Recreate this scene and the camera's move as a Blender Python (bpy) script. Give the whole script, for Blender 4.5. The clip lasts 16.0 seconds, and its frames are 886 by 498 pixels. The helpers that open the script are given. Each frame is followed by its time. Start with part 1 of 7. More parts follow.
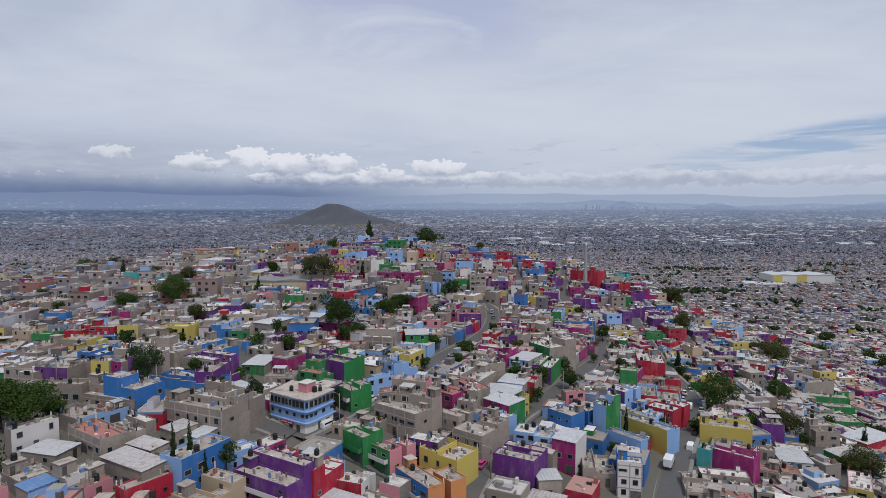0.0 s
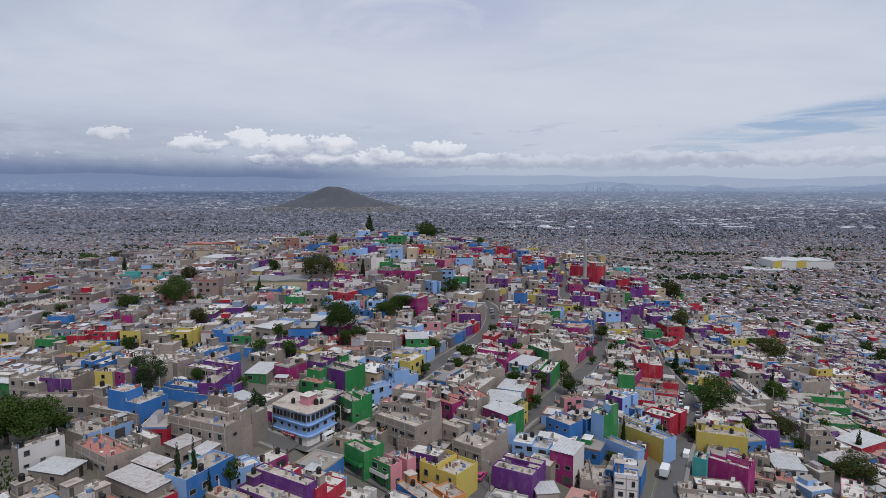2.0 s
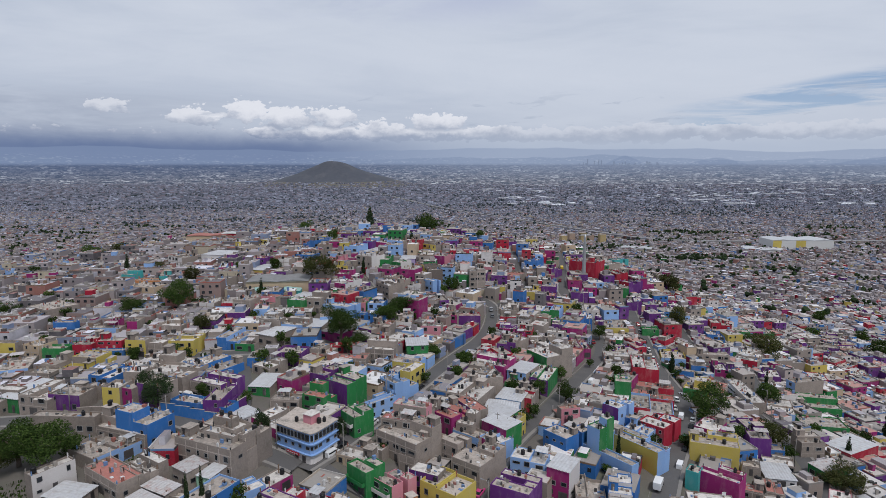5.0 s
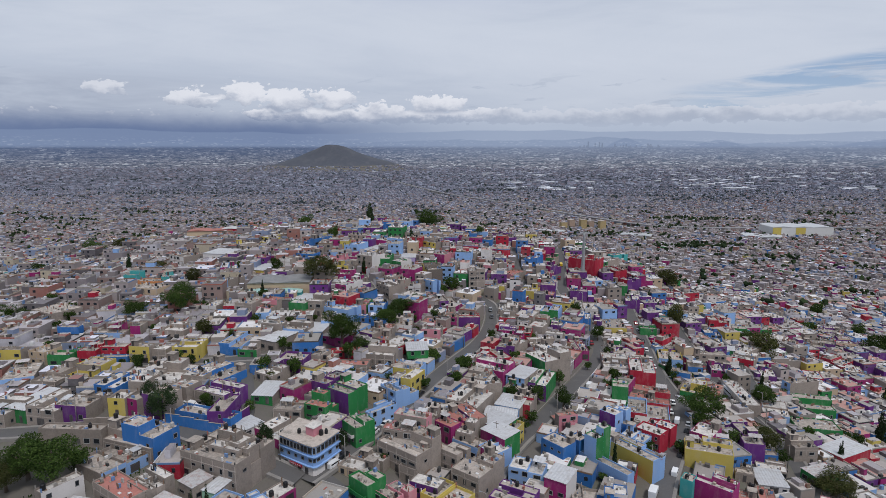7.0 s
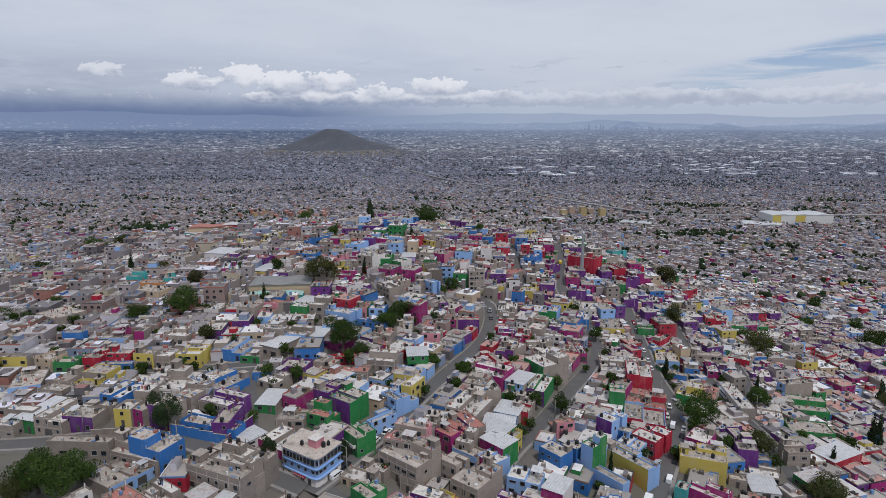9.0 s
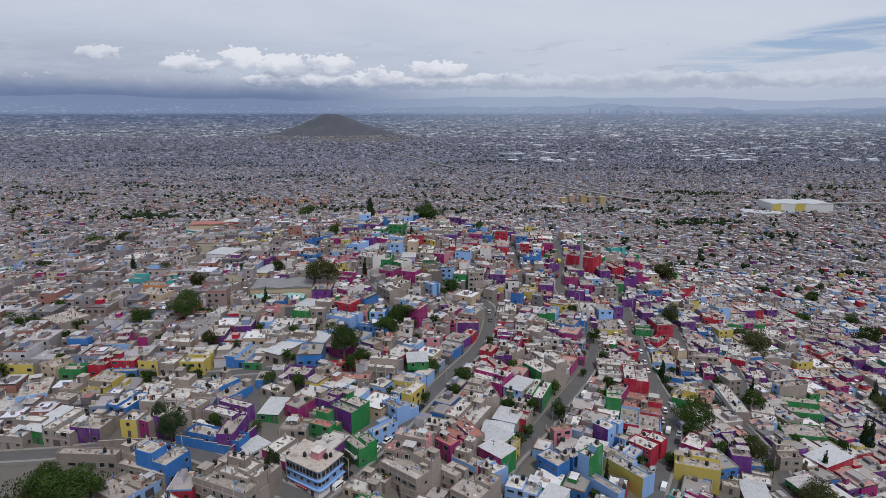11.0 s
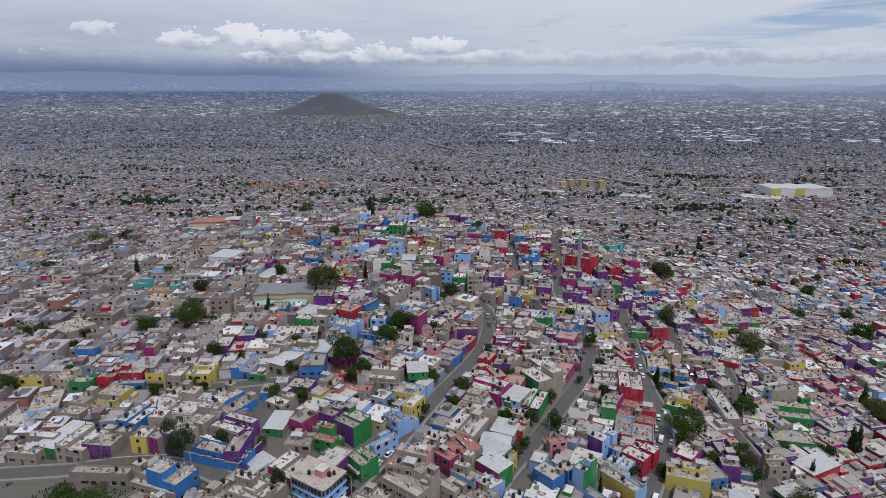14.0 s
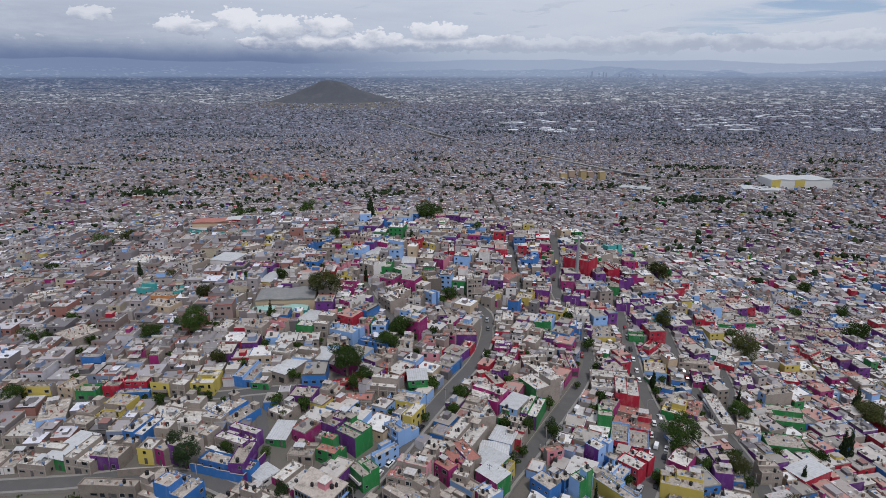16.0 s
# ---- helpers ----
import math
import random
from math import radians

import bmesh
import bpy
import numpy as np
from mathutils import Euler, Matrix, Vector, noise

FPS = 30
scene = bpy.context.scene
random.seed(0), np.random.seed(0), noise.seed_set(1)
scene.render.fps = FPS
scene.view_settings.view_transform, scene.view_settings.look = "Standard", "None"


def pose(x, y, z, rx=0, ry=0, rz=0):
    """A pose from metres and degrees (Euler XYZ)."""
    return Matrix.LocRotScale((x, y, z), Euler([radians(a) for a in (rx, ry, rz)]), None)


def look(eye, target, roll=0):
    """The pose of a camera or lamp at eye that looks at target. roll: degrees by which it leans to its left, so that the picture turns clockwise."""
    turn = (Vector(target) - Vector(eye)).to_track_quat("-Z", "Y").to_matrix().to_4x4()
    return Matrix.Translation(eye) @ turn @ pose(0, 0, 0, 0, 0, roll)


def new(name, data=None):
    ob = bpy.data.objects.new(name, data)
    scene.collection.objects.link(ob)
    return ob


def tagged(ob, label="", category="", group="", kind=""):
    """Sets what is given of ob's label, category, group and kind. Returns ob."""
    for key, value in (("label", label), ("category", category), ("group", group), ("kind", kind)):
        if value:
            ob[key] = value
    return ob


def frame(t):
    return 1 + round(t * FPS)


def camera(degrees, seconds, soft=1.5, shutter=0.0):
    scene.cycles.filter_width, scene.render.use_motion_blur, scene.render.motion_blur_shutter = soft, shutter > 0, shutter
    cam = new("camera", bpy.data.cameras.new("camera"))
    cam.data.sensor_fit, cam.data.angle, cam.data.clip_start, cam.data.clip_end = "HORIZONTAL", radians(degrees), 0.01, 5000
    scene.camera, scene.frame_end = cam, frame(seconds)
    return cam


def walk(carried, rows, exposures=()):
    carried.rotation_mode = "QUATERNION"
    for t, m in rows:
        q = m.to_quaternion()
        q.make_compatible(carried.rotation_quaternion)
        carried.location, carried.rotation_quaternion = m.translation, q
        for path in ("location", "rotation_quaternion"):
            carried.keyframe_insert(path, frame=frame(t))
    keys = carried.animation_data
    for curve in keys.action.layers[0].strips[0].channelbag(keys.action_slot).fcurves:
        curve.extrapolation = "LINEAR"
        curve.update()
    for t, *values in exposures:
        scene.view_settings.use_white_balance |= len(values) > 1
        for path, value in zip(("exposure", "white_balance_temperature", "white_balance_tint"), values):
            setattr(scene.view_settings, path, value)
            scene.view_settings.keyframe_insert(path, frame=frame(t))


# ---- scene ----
cam = camera(73.74, 16.0, soft=0.65)
PATH = [
    (0.0, pose(0.00, 0.00, 42.00, 86.121, 0.000, -0.000)),
    (1.0, pose(0.04, -0.06, 46.05, 85.242, 0.000, 0.011)),
    (2.0, pose(0.09, -0.14, 50.15, 84.366, 0.000, 0.022)),
    (3.0, pose(0.13, -0.25, 54.30, 83.497, 0.001, 0.031)),
    (4.0, pose(0.18, -0.37, 58.49, 82.637, 0.001, 0.038)),
    (5.0, pose(0.23, -0.50, 62.74, 81.788, 0.001, 0.045)),
    (6.0, pose(0.28, -0.65, 67.03, 80.951, 0.001, 0.050)),
    (7.0, pose(0.33, -0.82, 71.36, 80.130, 0.001, 0.054)),
    (8.0, pose(0.38, -1.00, 75.74, 79.326, 0.001, 0.057)),
    (9.0, pose(0.43, -1.19, 80.17, 78.540, 0.001, 0.058)),
    (10.0, pose(0.48, -1.39, 84.65, 77.776, 0.002, 0.058)),
    (11.0, pose(0.54, -1.60, 89.16, 77.033, 0.002, 0.057)),
    (12.0, pose(0.59, -1.82, 93.73, 76.314, 0.002, 0.055)),
    (13.0, pose(0.65, -2.04, 98.33, 75.620, 0.002, 0.052)),
    (14.0, pose(0.71, -2.26, 102.98, 74.953, 0.002, 0.047)),
    (15.0, pose(0.77, -2.49, 107.68, 74.312, 0.002, 0.041)),
    (16.0, pose(0.83, -2.72, 112.42, 73.701, 0.003, 0.034)),
]
walk(cam, PATH, [(0.0, 0.0, 6250, 12), (16.0, 0.0, 6250, 12)])

# ---- sky, distance and light ----
SUN_UP, SUN_TURN = 58.0, 150.0   # elevation; turn from +y towards +x


def build_world():
    world = bpy.data.worlds.new("overcast_sky")
    scene.world = world
    world.use_nodes = True
    nt = world.node_tree
    nt.nodes.clear()
    N = nt.nodes.new
    L = nt.links.new

    def math_node(op, a, b=None, c=None, clamp=False):
        n = N("ShaderNodeMath")
        n.operation, n.use_clamp = op, clamp
        for k, v in enumerate((a, b, c)):
            if v is None:
                continue
            if isinstance(v, (int, float)):
                n.inputs[k].default_value = v
            else:
                L(v, n.inputs[k])
        return n.outputs[0]

    def smooth(v, lo, hi):
        n = N("ShaderNodeMapRange")
        n.interpolation_type = "SMOOTHSTEP"
        n.inputs[1].default_value, n.inputs[2].default_value = lo, hi
        L(v, n.inputs[0])
        return n.outputs[0]

    def mix(f, a, b):
        n = N("ShaderNodeMix")
        n.data_type = "RGBA"
        if isinstance(f, (int, float)):
            n.inputs[0].default_value = f
        else:
            L(f, n.inputs[0])
        for k, v in ((6, a), (7, b)):
            if isinstance(v, tuple):
                n.inputs[k].default_value = (*v, 1)
            else:
                L(v, n.inputs[k])
        return n.outputs[2]

    def fbm(vec, scale, detail=6.0, rough=0.55, warp=0.0):
        n = N("ShaderNodeTexNoise")
        n.inputs["Scale"].default_value, n.inputs["Detail"].default_value = scale, detail
        n.inputs["Roughness"].default_value, n.inputs["Distortion"].default_value = rough, warp
        L(vec, n.inputs["Vector"])
        return n.outputs[0]

    def stretch(vec, sx, sy, sz, ox=0.0, oy=0.0, oz=0.0):
        n = N("ShaderNodeMapping")
        n.inputs["Scale"].default_value, n.inputs["Location"].default_value = (sx, sy, sz), (ox, oy, oz)
        L(vec, n.inputs["Vector"])
        return n.outputs[0]

    way = N("ShaderNodeTexCoord").outputs["Generated"]
    sep = N("ShaderNodeSeparateXYZ")
    L(way, sep.inputs[0])
    x, y, z = sep.outputs
    # azimuth from +y towards +x and height, both in degrees
    az = math_node("MULTIPLY", math_node("ARCTAN2", x, y), 57.2958)
    up = math_node("MULTIPLY", math_node("ARCSINE", z), 57.2958)
    both = N("ShaderNodeCombineXYZ")
    L(az, both.inputs[0])
    L(up, both.inputs[1])
    deg = both.outputs[0]

    sky = N("ShaderNodeTexSky")
    sky.sky_type, sky.sun_disc = "NISHITA", False
    sky.sun_elevation, sky.sun_rotation = radians(SUN_UP), radians(SUN_TURN)
    sky.altitude, sky.dust_density = 2300, 2.0
    clear = N("ShaderNodeVectorMath")
    clear.operation = "SCALE"
    L(sky.outputs[0], clear.inputs[0])
    clear.inputs[3].default_value = 0.10
    clear = clear.outputs[0]

    # high cloud sheet, thin in places
    veil = fbm(stretch(deg, 0.018, 0.06, 1, 3.1, 1.7), 1.0, 7, 0.55, 0.6)
    fine = fbm(stretch(deg, 0.05, 0.22, 1, 8.0, 2.0), 1.0, 6, 0.6, 0.8)
    tone = math_node("ADD", math_node("MULTIPLY", veil, 0.7), math_node("MULTIPLY", fine, 0.3))
    sheet = mix(smooth(tone, 0.36, 0.62), (0.52, 0.585, 0.69), (0.69, 0.74, 0.815))
    sheet = mix(smooth(tone, 0.60, 0.74), sheet, (0.80, 0.83, 0.90))
    # a thinner lavender patch high in the middle
    patch = math_node("MULTIPLY", math_node("MULTIPLY", smooth(az, -24, -8), math_node("SUBTRACT", 1.0, smooth(az, 2, 16))), smooth(up, 11, 17))
    torn = smooth(fbm(stretch(deg, 0.045, 0.11, 1, 5.5, 3.3), 1.0, 7, 0.6, 0.9), 0.40, 0.58)
    sheet = mix(math_node("MULTIPLY", math_node("MULTIPLY", patch, torn), 0.75), sheet, (0.46, 0.51, 0.70))
    # a blue gap low in the east, rising away
    mid_gap = math_node("ADD", 3.6, math_node("MULTIPLY", math_node("SUBTRACT", az, 21.0), 0.16))
    off_gap = math_node("DIVIDE", math_node("SUBTRACT", up, mid_gap), 1.5)
    gap_a = math_node("MULTIPLY", smooth(az, 18, 27), math_node("SUBTRACT", 1.0, smooth(math_node("MULTIPLY", off_gap, off_gap), 0.25, 1.3)))
    gap_n = smooth(fbm(stretch(deg, 0.09, 0.85, 1, 1.3, 5.0), 1.0, 6, 0.6, 0.6), 0.38, 0.56)
    gap = math_node("MULTIPLY", gap_a, gap_n, clamp=True)
    blue = mix(0.55, clear, (0.36, 0.50, 0.72))
    colour = mix(gap, sheet, blue)
    # the sky pales a little towards the far rim
    rim = math_node("SUBTRACT", 1.0, smooth(up, 1.0, 9.0))
    colour = mix(math_node("MULTIPLY", rim, 0.40), colour, (0.56, 0.61, 0.69))
    # grey cloud base over the rain in the west
    west = math_node("SUBTRACT", 1.0, smooth(az, -30, -14))
    shelf = math_node("MULTIPLY", west, math_node("SUBTRACT", 1.0, smooth(up, 4.4, 6.6)))
    shelf = math_node("MULTIPLY", shelf, smooth(fbm(stretch(deg, 0.06, 0.42, 1, 12.0, 6.0), 1.0, 6, 0.6, 0.5), 0.30, 0.62))
    colour = mix(math_node("MULTIPLY", shelf, 0.8), colour, (0.39, 0.44, 0.54))
    # heaped clouds: azimuth, height, half width, half height of each, in degrees
    MOUNDS = ((-22.6, 4.15, 2.9, 0.95), (-18.2, 4.75, 2.2, 1.15), (-14.6, 4.2, 2.8, 1.2), (-10.4, 4.3, 2.5, 1.1), (-11.6, 2.9, 3.2, 0.75), (-5.6, 3.2, 2.9, 0.95),
              (-0.6, 3.9, 3.1, 1.15), (-17.0, 2.8, 2.0, 0.6), (-29.0, 4.8, 1.7, 0.7), (4.2, 2.9, 3.2, 0.85), (9.8, 2.8, 3.0, 0.8), (19.0, 2.75, 4.2, 0.95), (26.0, 2.7, 3.0, 0.75), (33.0, 2.6, 3.6, 0.7), (14.5, 2.4, 3.0, 0.6))
    rag_x = fbm(stretch(deg, 0.42, 0.62, 1, 4.0, 2.8), 1.0, 9, 0.62)
    rag_y = fbm(stretch(deg, 0.42, 0.62, 1, 14.0, 9.8), 1.0, 9, 0.62)
    puff = N("ShaderNodeTexVoronoi")
    puff.feature = "SMOOTH_F1"
    puff.inputs["Scale"].default_value, puff.inputs["Detail"].default_value = 1.0, 3.0
    puff.inputs["Roughness"].default_value, puff.inputs["Smoothness"].default_value = 0.6, 0.35
    L(stretch(deg, 0.75, 1.2, 1, 7.3, 2.2), puff.inputs["Vector"])
    bulge = math_node("MULTIPLY", math_node("SUBTRACT", 0.68, puff.outputs["Distance"]), 1.1)
    warp_x = math_node("ADD", az, math_node("MULTIPLY", math_node("SUBTRACT", rag_x, 0.5), 3.4))
    warp_y = math_node("ADD", up, math_node("MULTIPLY", math_node("SUBTRACT", rag_y, 0.5), 1.5))

    def heap(lift):
        best = None
        for a, b, w, h in MOUNDS:
            p = math_node("MULTIPLY", math_node("SUBTRACT", warp_x, a), 1 / w)
            q = math_node("MULTIPLY", math_node("SUBTRACT", warp_y, b - lift), 1 / h)
            d = math_node("SUBTRACT", 1.0, math_node("ADD", math_node("MULTIPLY", p, p), math_node("MULTIPLY", q, q)))
            best = d if best is None else math_node("MAXIMUM", best, d)
        t = math_node("MULTIPLY", math_node("SUBTRACT", warp_y, 2.75 - lift), 1 / 0.75)
        band = math_node("SUBTRACT", math_node("SUBTRACT", 0.95, math_node("MULTIPLY", t, t)), math_node("SUBTRACT", 1.0, smooth(az, -19, -10)))
        return math_node("ADD", math_node("ADD", math_node("MAXIMUM", best, band), 0.36), bulge)

    here_d, above_d = heap(0.0), heap(0.30)
    where = math_node("MULTIPLY", smooth(here_d, 0.0, 0.22), smooth(up, 1.2, 2.5))
    lit = math_node("ADD", math_node("MULTIPLY", math_node("SUBTRACT", here_d, above_d), 0.55), math_node("MULTIPLY", math_node("SUBTRACT", rag_y, 0.5), 1.1))
    lit = math_node("ADD", lit, math_node("MULTIPLY", math_node("SUBTRACT", up, 3.2), 0.12))
    east = smooth(az, 1, 9)
    crown = mix(east, (0.90, 0.91, 0.94), (0.70, 0.735, 0.80))
    shade = mix(smooth(lit, -0.30, 0.40), mix(east, (0.43, 0.48, 0.58), (0.47, 0.515, 0.605)), crown)
    dim = math_node("ADD", 0.62, math_node("MULTIPLY", smooth(az, -30, -20), 0.30))
    colour = mix(math_node("MULTIPLY", where, dim), colour, shade)
    # torn scraps above it
    scrap = fbm(stretch(deg, 0.22, 0.95, 1, 31.0, 12.0), 1.0, 7, 0.6, 0.4)
    high = math_node("MULTIPLY", smooth(up, 2.8, 3.8), math_node("SUBTRACT", 1.0, smooth(up, 5.2, 7.2)))
    colour = mix(math_node("MULTIPLY", math_node("MULTIPLY", smooth(scrap, 0.58, 0.66), high), 0.5), colour, (0.46, 0.52, 0.62))
    # rain haze under the cloud base in the west, paler to the east
    left = math_node("SUBTRACT", 1.0, smooth(az, -16, 8))
    low = math_node("SUBTRACT", 1.0, smooth(math_node("ADD", up, math_node("MULTIPLY", math_node("SUBTRACT", rag_y, 0.5), 0.8)), 1.3, 3.5))
    rain = mix(left, (0.46, 0.54, 0.67), (0.125, 0.185, 0.345))
    rain = mix(math_node("MULTIPLY", fbm(stretch(deg, 0.08, 0.5, 1, 2.0, 9.0), 1.0, 5), 0.25), rain, (0.36, 0.42, 0.52))
    colour = mix(math_node("MULTIPLY", low, math_node("ADD", 0.5, math_node("MULTIPLY", left, 0.45))), colour, rain)
    # two low cones of hills in the east
    for a, w, h in ((16.9, 1.7, 0.75), (24.6, 2.3, 0.55), (37.0, 4.0, 0.6)):
        p = math_node("MULTIPLY", math_node("SUBTRACT", az, a), 1 / w)
        top = math_node("SUBTRACT", h, math_node("MULTIPLY", math_node("POWER", math_node("ABSOLUTE", p), 1.4), h))
        colour = mix(math_node("MULTIPLY", smooth(math_node("SUBTRACT", top, up), -0.02, 0.05), 0.55), colour, (0.22, 0.285, 0.42))
    # far mountains, pale with distance haze painted into their tint
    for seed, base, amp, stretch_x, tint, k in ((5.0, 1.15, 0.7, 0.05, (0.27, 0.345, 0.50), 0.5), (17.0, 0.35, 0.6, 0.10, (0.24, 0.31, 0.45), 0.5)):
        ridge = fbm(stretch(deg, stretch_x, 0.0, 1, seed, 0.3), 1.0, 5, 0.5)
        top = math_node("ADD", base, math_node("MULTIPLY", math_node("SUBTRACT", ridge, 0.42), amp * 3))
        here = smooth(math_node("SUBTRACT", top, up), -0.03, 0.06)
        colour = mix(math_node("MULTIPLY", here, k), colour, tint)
    # towers of the far centre
    cell = math_node("FLOOR", math_node("MULTIPLY", az, 8.0))
    dice = N("ShaderNodeTexWhiteNoise")
    dice.noise_dimensions = "1D"
    L(cell, dice.inputs["W"])
    core = math_node("MULTIPLY", smooth(az, 11.5, 14.0), math_node("SUBTRACT", 1.0, smooth(az, 17.5, 21.5)))
    tall = math_node("SUBTRACT", math_node("MULTIPLY", math_node("MULTIPLY", math_node("POWER", dice.outputs[0], 3.0), core), 0.72), 0.15)
    colour = mix(math_node("MULTIPLY", smooth(math_node("SUBTRACT", tall, up), -0.02, 0.03), 0.7), colour, (0.20, 0.25, 0.34))
    # the plain beyond the built city: hazy blue-grey with pale roofs and dark groves
    def blocks(sx, sy, ox):
        n = N("ShaderNodeTexVoronoi")
        n.inputs["Scale"].default_value = 1.0
        L(stretch(deg, sx, sy, 1, ox, 0.7), n.inputs["Vector"])
        s = N("ShaderNodeSeparateColor")
        L(n.outputs["Color"], s.inputs[0])
        return s.outputs

    roofs, walls = blocks(4.2, 17.0, 0.3), blocks(7.5, 22.0, 5.1)
    belt = fbm(stretch(deg, 0.35, 4.5, 1, 3.0, 8.0), 1.0, 4, 0.6)
    grove = fbm(stretch(deg, 0.9, 8.0, 1, 7.0, 3.0), 1.0, 6, 0.7)
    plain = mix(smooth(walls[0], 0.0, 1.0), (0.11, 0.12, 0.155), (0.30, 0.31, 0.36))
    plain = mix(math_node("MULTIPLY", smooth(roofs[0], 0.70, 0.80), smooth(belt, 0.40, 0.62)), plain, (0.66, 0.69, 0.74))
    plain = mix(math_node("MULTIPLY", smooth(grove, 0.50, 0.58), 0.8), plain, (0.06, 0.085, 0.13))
    # haze painted over the plain's colours, thickening towards the horizon
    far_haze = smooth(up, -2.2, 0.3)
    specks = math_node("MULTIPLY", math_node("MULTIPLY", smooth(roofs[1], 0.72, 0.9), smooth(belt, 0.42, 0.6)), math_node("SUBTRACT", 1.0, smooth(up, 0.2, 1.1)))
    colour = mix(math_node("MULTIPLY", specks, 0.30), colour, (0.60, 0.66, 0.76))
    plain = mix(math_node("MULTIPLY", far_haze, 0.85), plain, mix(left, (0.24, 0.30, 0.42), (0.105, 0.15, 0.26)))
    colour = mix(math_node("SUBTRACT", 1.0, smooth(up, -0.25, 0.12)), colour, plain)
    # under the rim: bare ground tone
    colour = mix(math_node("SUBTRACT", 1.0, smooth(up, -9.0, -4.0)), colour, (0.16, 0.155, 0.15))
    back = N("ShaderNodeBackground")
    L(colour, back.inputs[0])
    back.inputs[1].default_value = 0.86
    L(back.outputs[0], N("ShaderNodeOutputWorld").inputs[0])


build_world()

sun = new("sun", bpy.data.lights.new("sun", "SUN"))
sun.data.energy, sun.data.angle, sun.data.color = 2.1, radians(8), (1.0, 0.965, 0.91)
_a, _e = radians(SUN_TURN), radians(SUN_UP)
sun.matrix_world = look((math.sin(_a) * math.cos(_e) * 100, math.cos(_a) * math.cos(_e) * 100, math.sin(_e) * 100), (0, 0, 0))

# ---- materials ----
MATS = {}


def surface(name, colour, rough=0.85, dirt=(0.5, 0.47, 0.43), dirt_amount=0.35, scale=0.35, grain=6.0, bump=0.25, vary=0.12, metal=0.0, streak=1.0, island=False, mottle=0.24):
    """Paint, plaster, concrete or sheet: base colour with stains at two sizes, fine relief and a shift from piece to piece."""
    if name in MATS:
        return MATS[name]
    m = bpy.data.materials.new(name)
    m.use_nodes = True
    nt = m.node_tree
    p = nt.nodes["Principled BSDF"]
    N, L = nt.nodes.new, nt.links.new
    geo = N("ShaderNodeNewGeometry")
    mp = N("ShaderNodeMapping")
    mp.inputs["Scale"].default_value = (1, 1, 1 / streak)
    L(geo.outputs["Position"], mp.inputs["Vector"])
    big, small = N("ShaderNodeTexNoise"), N("ShaderNodeTexNoise")
    big.inputs["Scale"].default_value, big.inputs["Detail"].default_value, big.inputs["Roughness"].default_value = scale, 6, 0.65
    small.inputs["Scale"].default_value, small.inputs["Detail"].default_value = grain, 3
    L(mp.outputs[0], big.inputs["Vector"])
    L(geo.outputs["Position"], small.inputs["Vector"])
    ramp = N("ShaderNodeMapRange")
    ramp.interpolation_type = "SMOOTHSTEP"
    ramp.inputs[1].default_value, ramp.inputs[2].default_value, ramp.inputs[4].default_value = 0.45, 0.75, dirt_amount
    L(big.outputs[0], ramp.inputs[0])
    one = N("ShaderNodeMix")
    one.data_type = "RGBA"
    L(ramp.outputs[0], one.inputs[0])
    one.inputs[6].default_value = (*colour, 1)
    one.inputs[7].default_value = (*[c * 0.35 + d * 0.6 for c, d in zip(colour, dirt)], 1)
    ob = N("ShaderNodeObjectInfo")
    hsv = N("ShaderNodeHueSaturation")
    val = N("ShaderNodeMapRange")
    val.inputs[3].default_value, val.inputs[4].default_value = 1 - vary, 1 + vary
    L(geo.outputs["Random Per Island"] if island else ob.outputs["Random"], val.inputs[0])
    fine = N("ShaderNodeMath")
    fine.operation = "MULTIPLY_ADD"
    L(small.outputs[0], fine.inputs[0])
    fine.inputs[1].default_value = mottle
    add = N("ShaderNodeMath")
    add.operation = "SUBTRACT"
    L(val.outputs[0], add.inputs[0])
    add.inputs[1].default_value = mottle / 2
    L(add.outputs[0], fine.inputs[2])
    L(fine.outputs[0], hsv.inputs["Value"])
    L(one.outputs[2], hsv.inputs["Color"])
    L(hsv.outputs[0], p.inputs["Base Color"])
    p.inputs["Roughness"].default_value, p.inputs["Metallic"].default_value = rough, metal
    p.inputs["Specular IOR Level"].default_value = 0.3
    b = N("ShaderNodeBump")
    b.inputs["Strength"].default_value, b.inputs["Distance"].default_value = bump, 0.05
    L(small.outputs[0], b.inputs["Height"])
    L(b.outputs[0], p.inputs["Normal"])
    MATS[name] = m
    return m


PAINT = {
    "grey": (0.258, 0.218, 0.190), "dark": (0.155, 0.128, 0.112), "white": (0.56, 0.53, 0.515), "blue": (0.030, 0.135, 0.38), "sky": (0.22, 0.36, 0.62),
    "purple": (0.105, 0.024, 0.16), "magenta": (0.26, 0.018, 0.125), "red": (0.33, 0.014, 0.035), "yellow": (0.47, 0.37, 0.085),
    "green": (0.020, 0.165, 0.045), "orange": (0.46, 0.19, 0.07), "tan": (0.42, 0.32, 0.22), "teal": (0.05, 0.30, 0.30), "pink": (0.50, 0.20, 0.24),
    "lilac": (0.36, 0.30, 0.50), "mint": (0.30, 0.50, 0.36),
}
PAINT_WORDS = {"grey": "bare grey concrete", "dark": "dark weathered concrete", "white": "white-painted", "blue": "bright blue", "sky": "light blue", "purple": "deep purple",
               "magenta": "magenta", "red": "crimson red", "yellow": "mustard yellow", "green": "emerald green", "orange": "orange", "tan": "tan", "teal": "turquoise",
               "pink": "salmon pink", "lilac": "pale lilac", "mint": "pale mint green"}


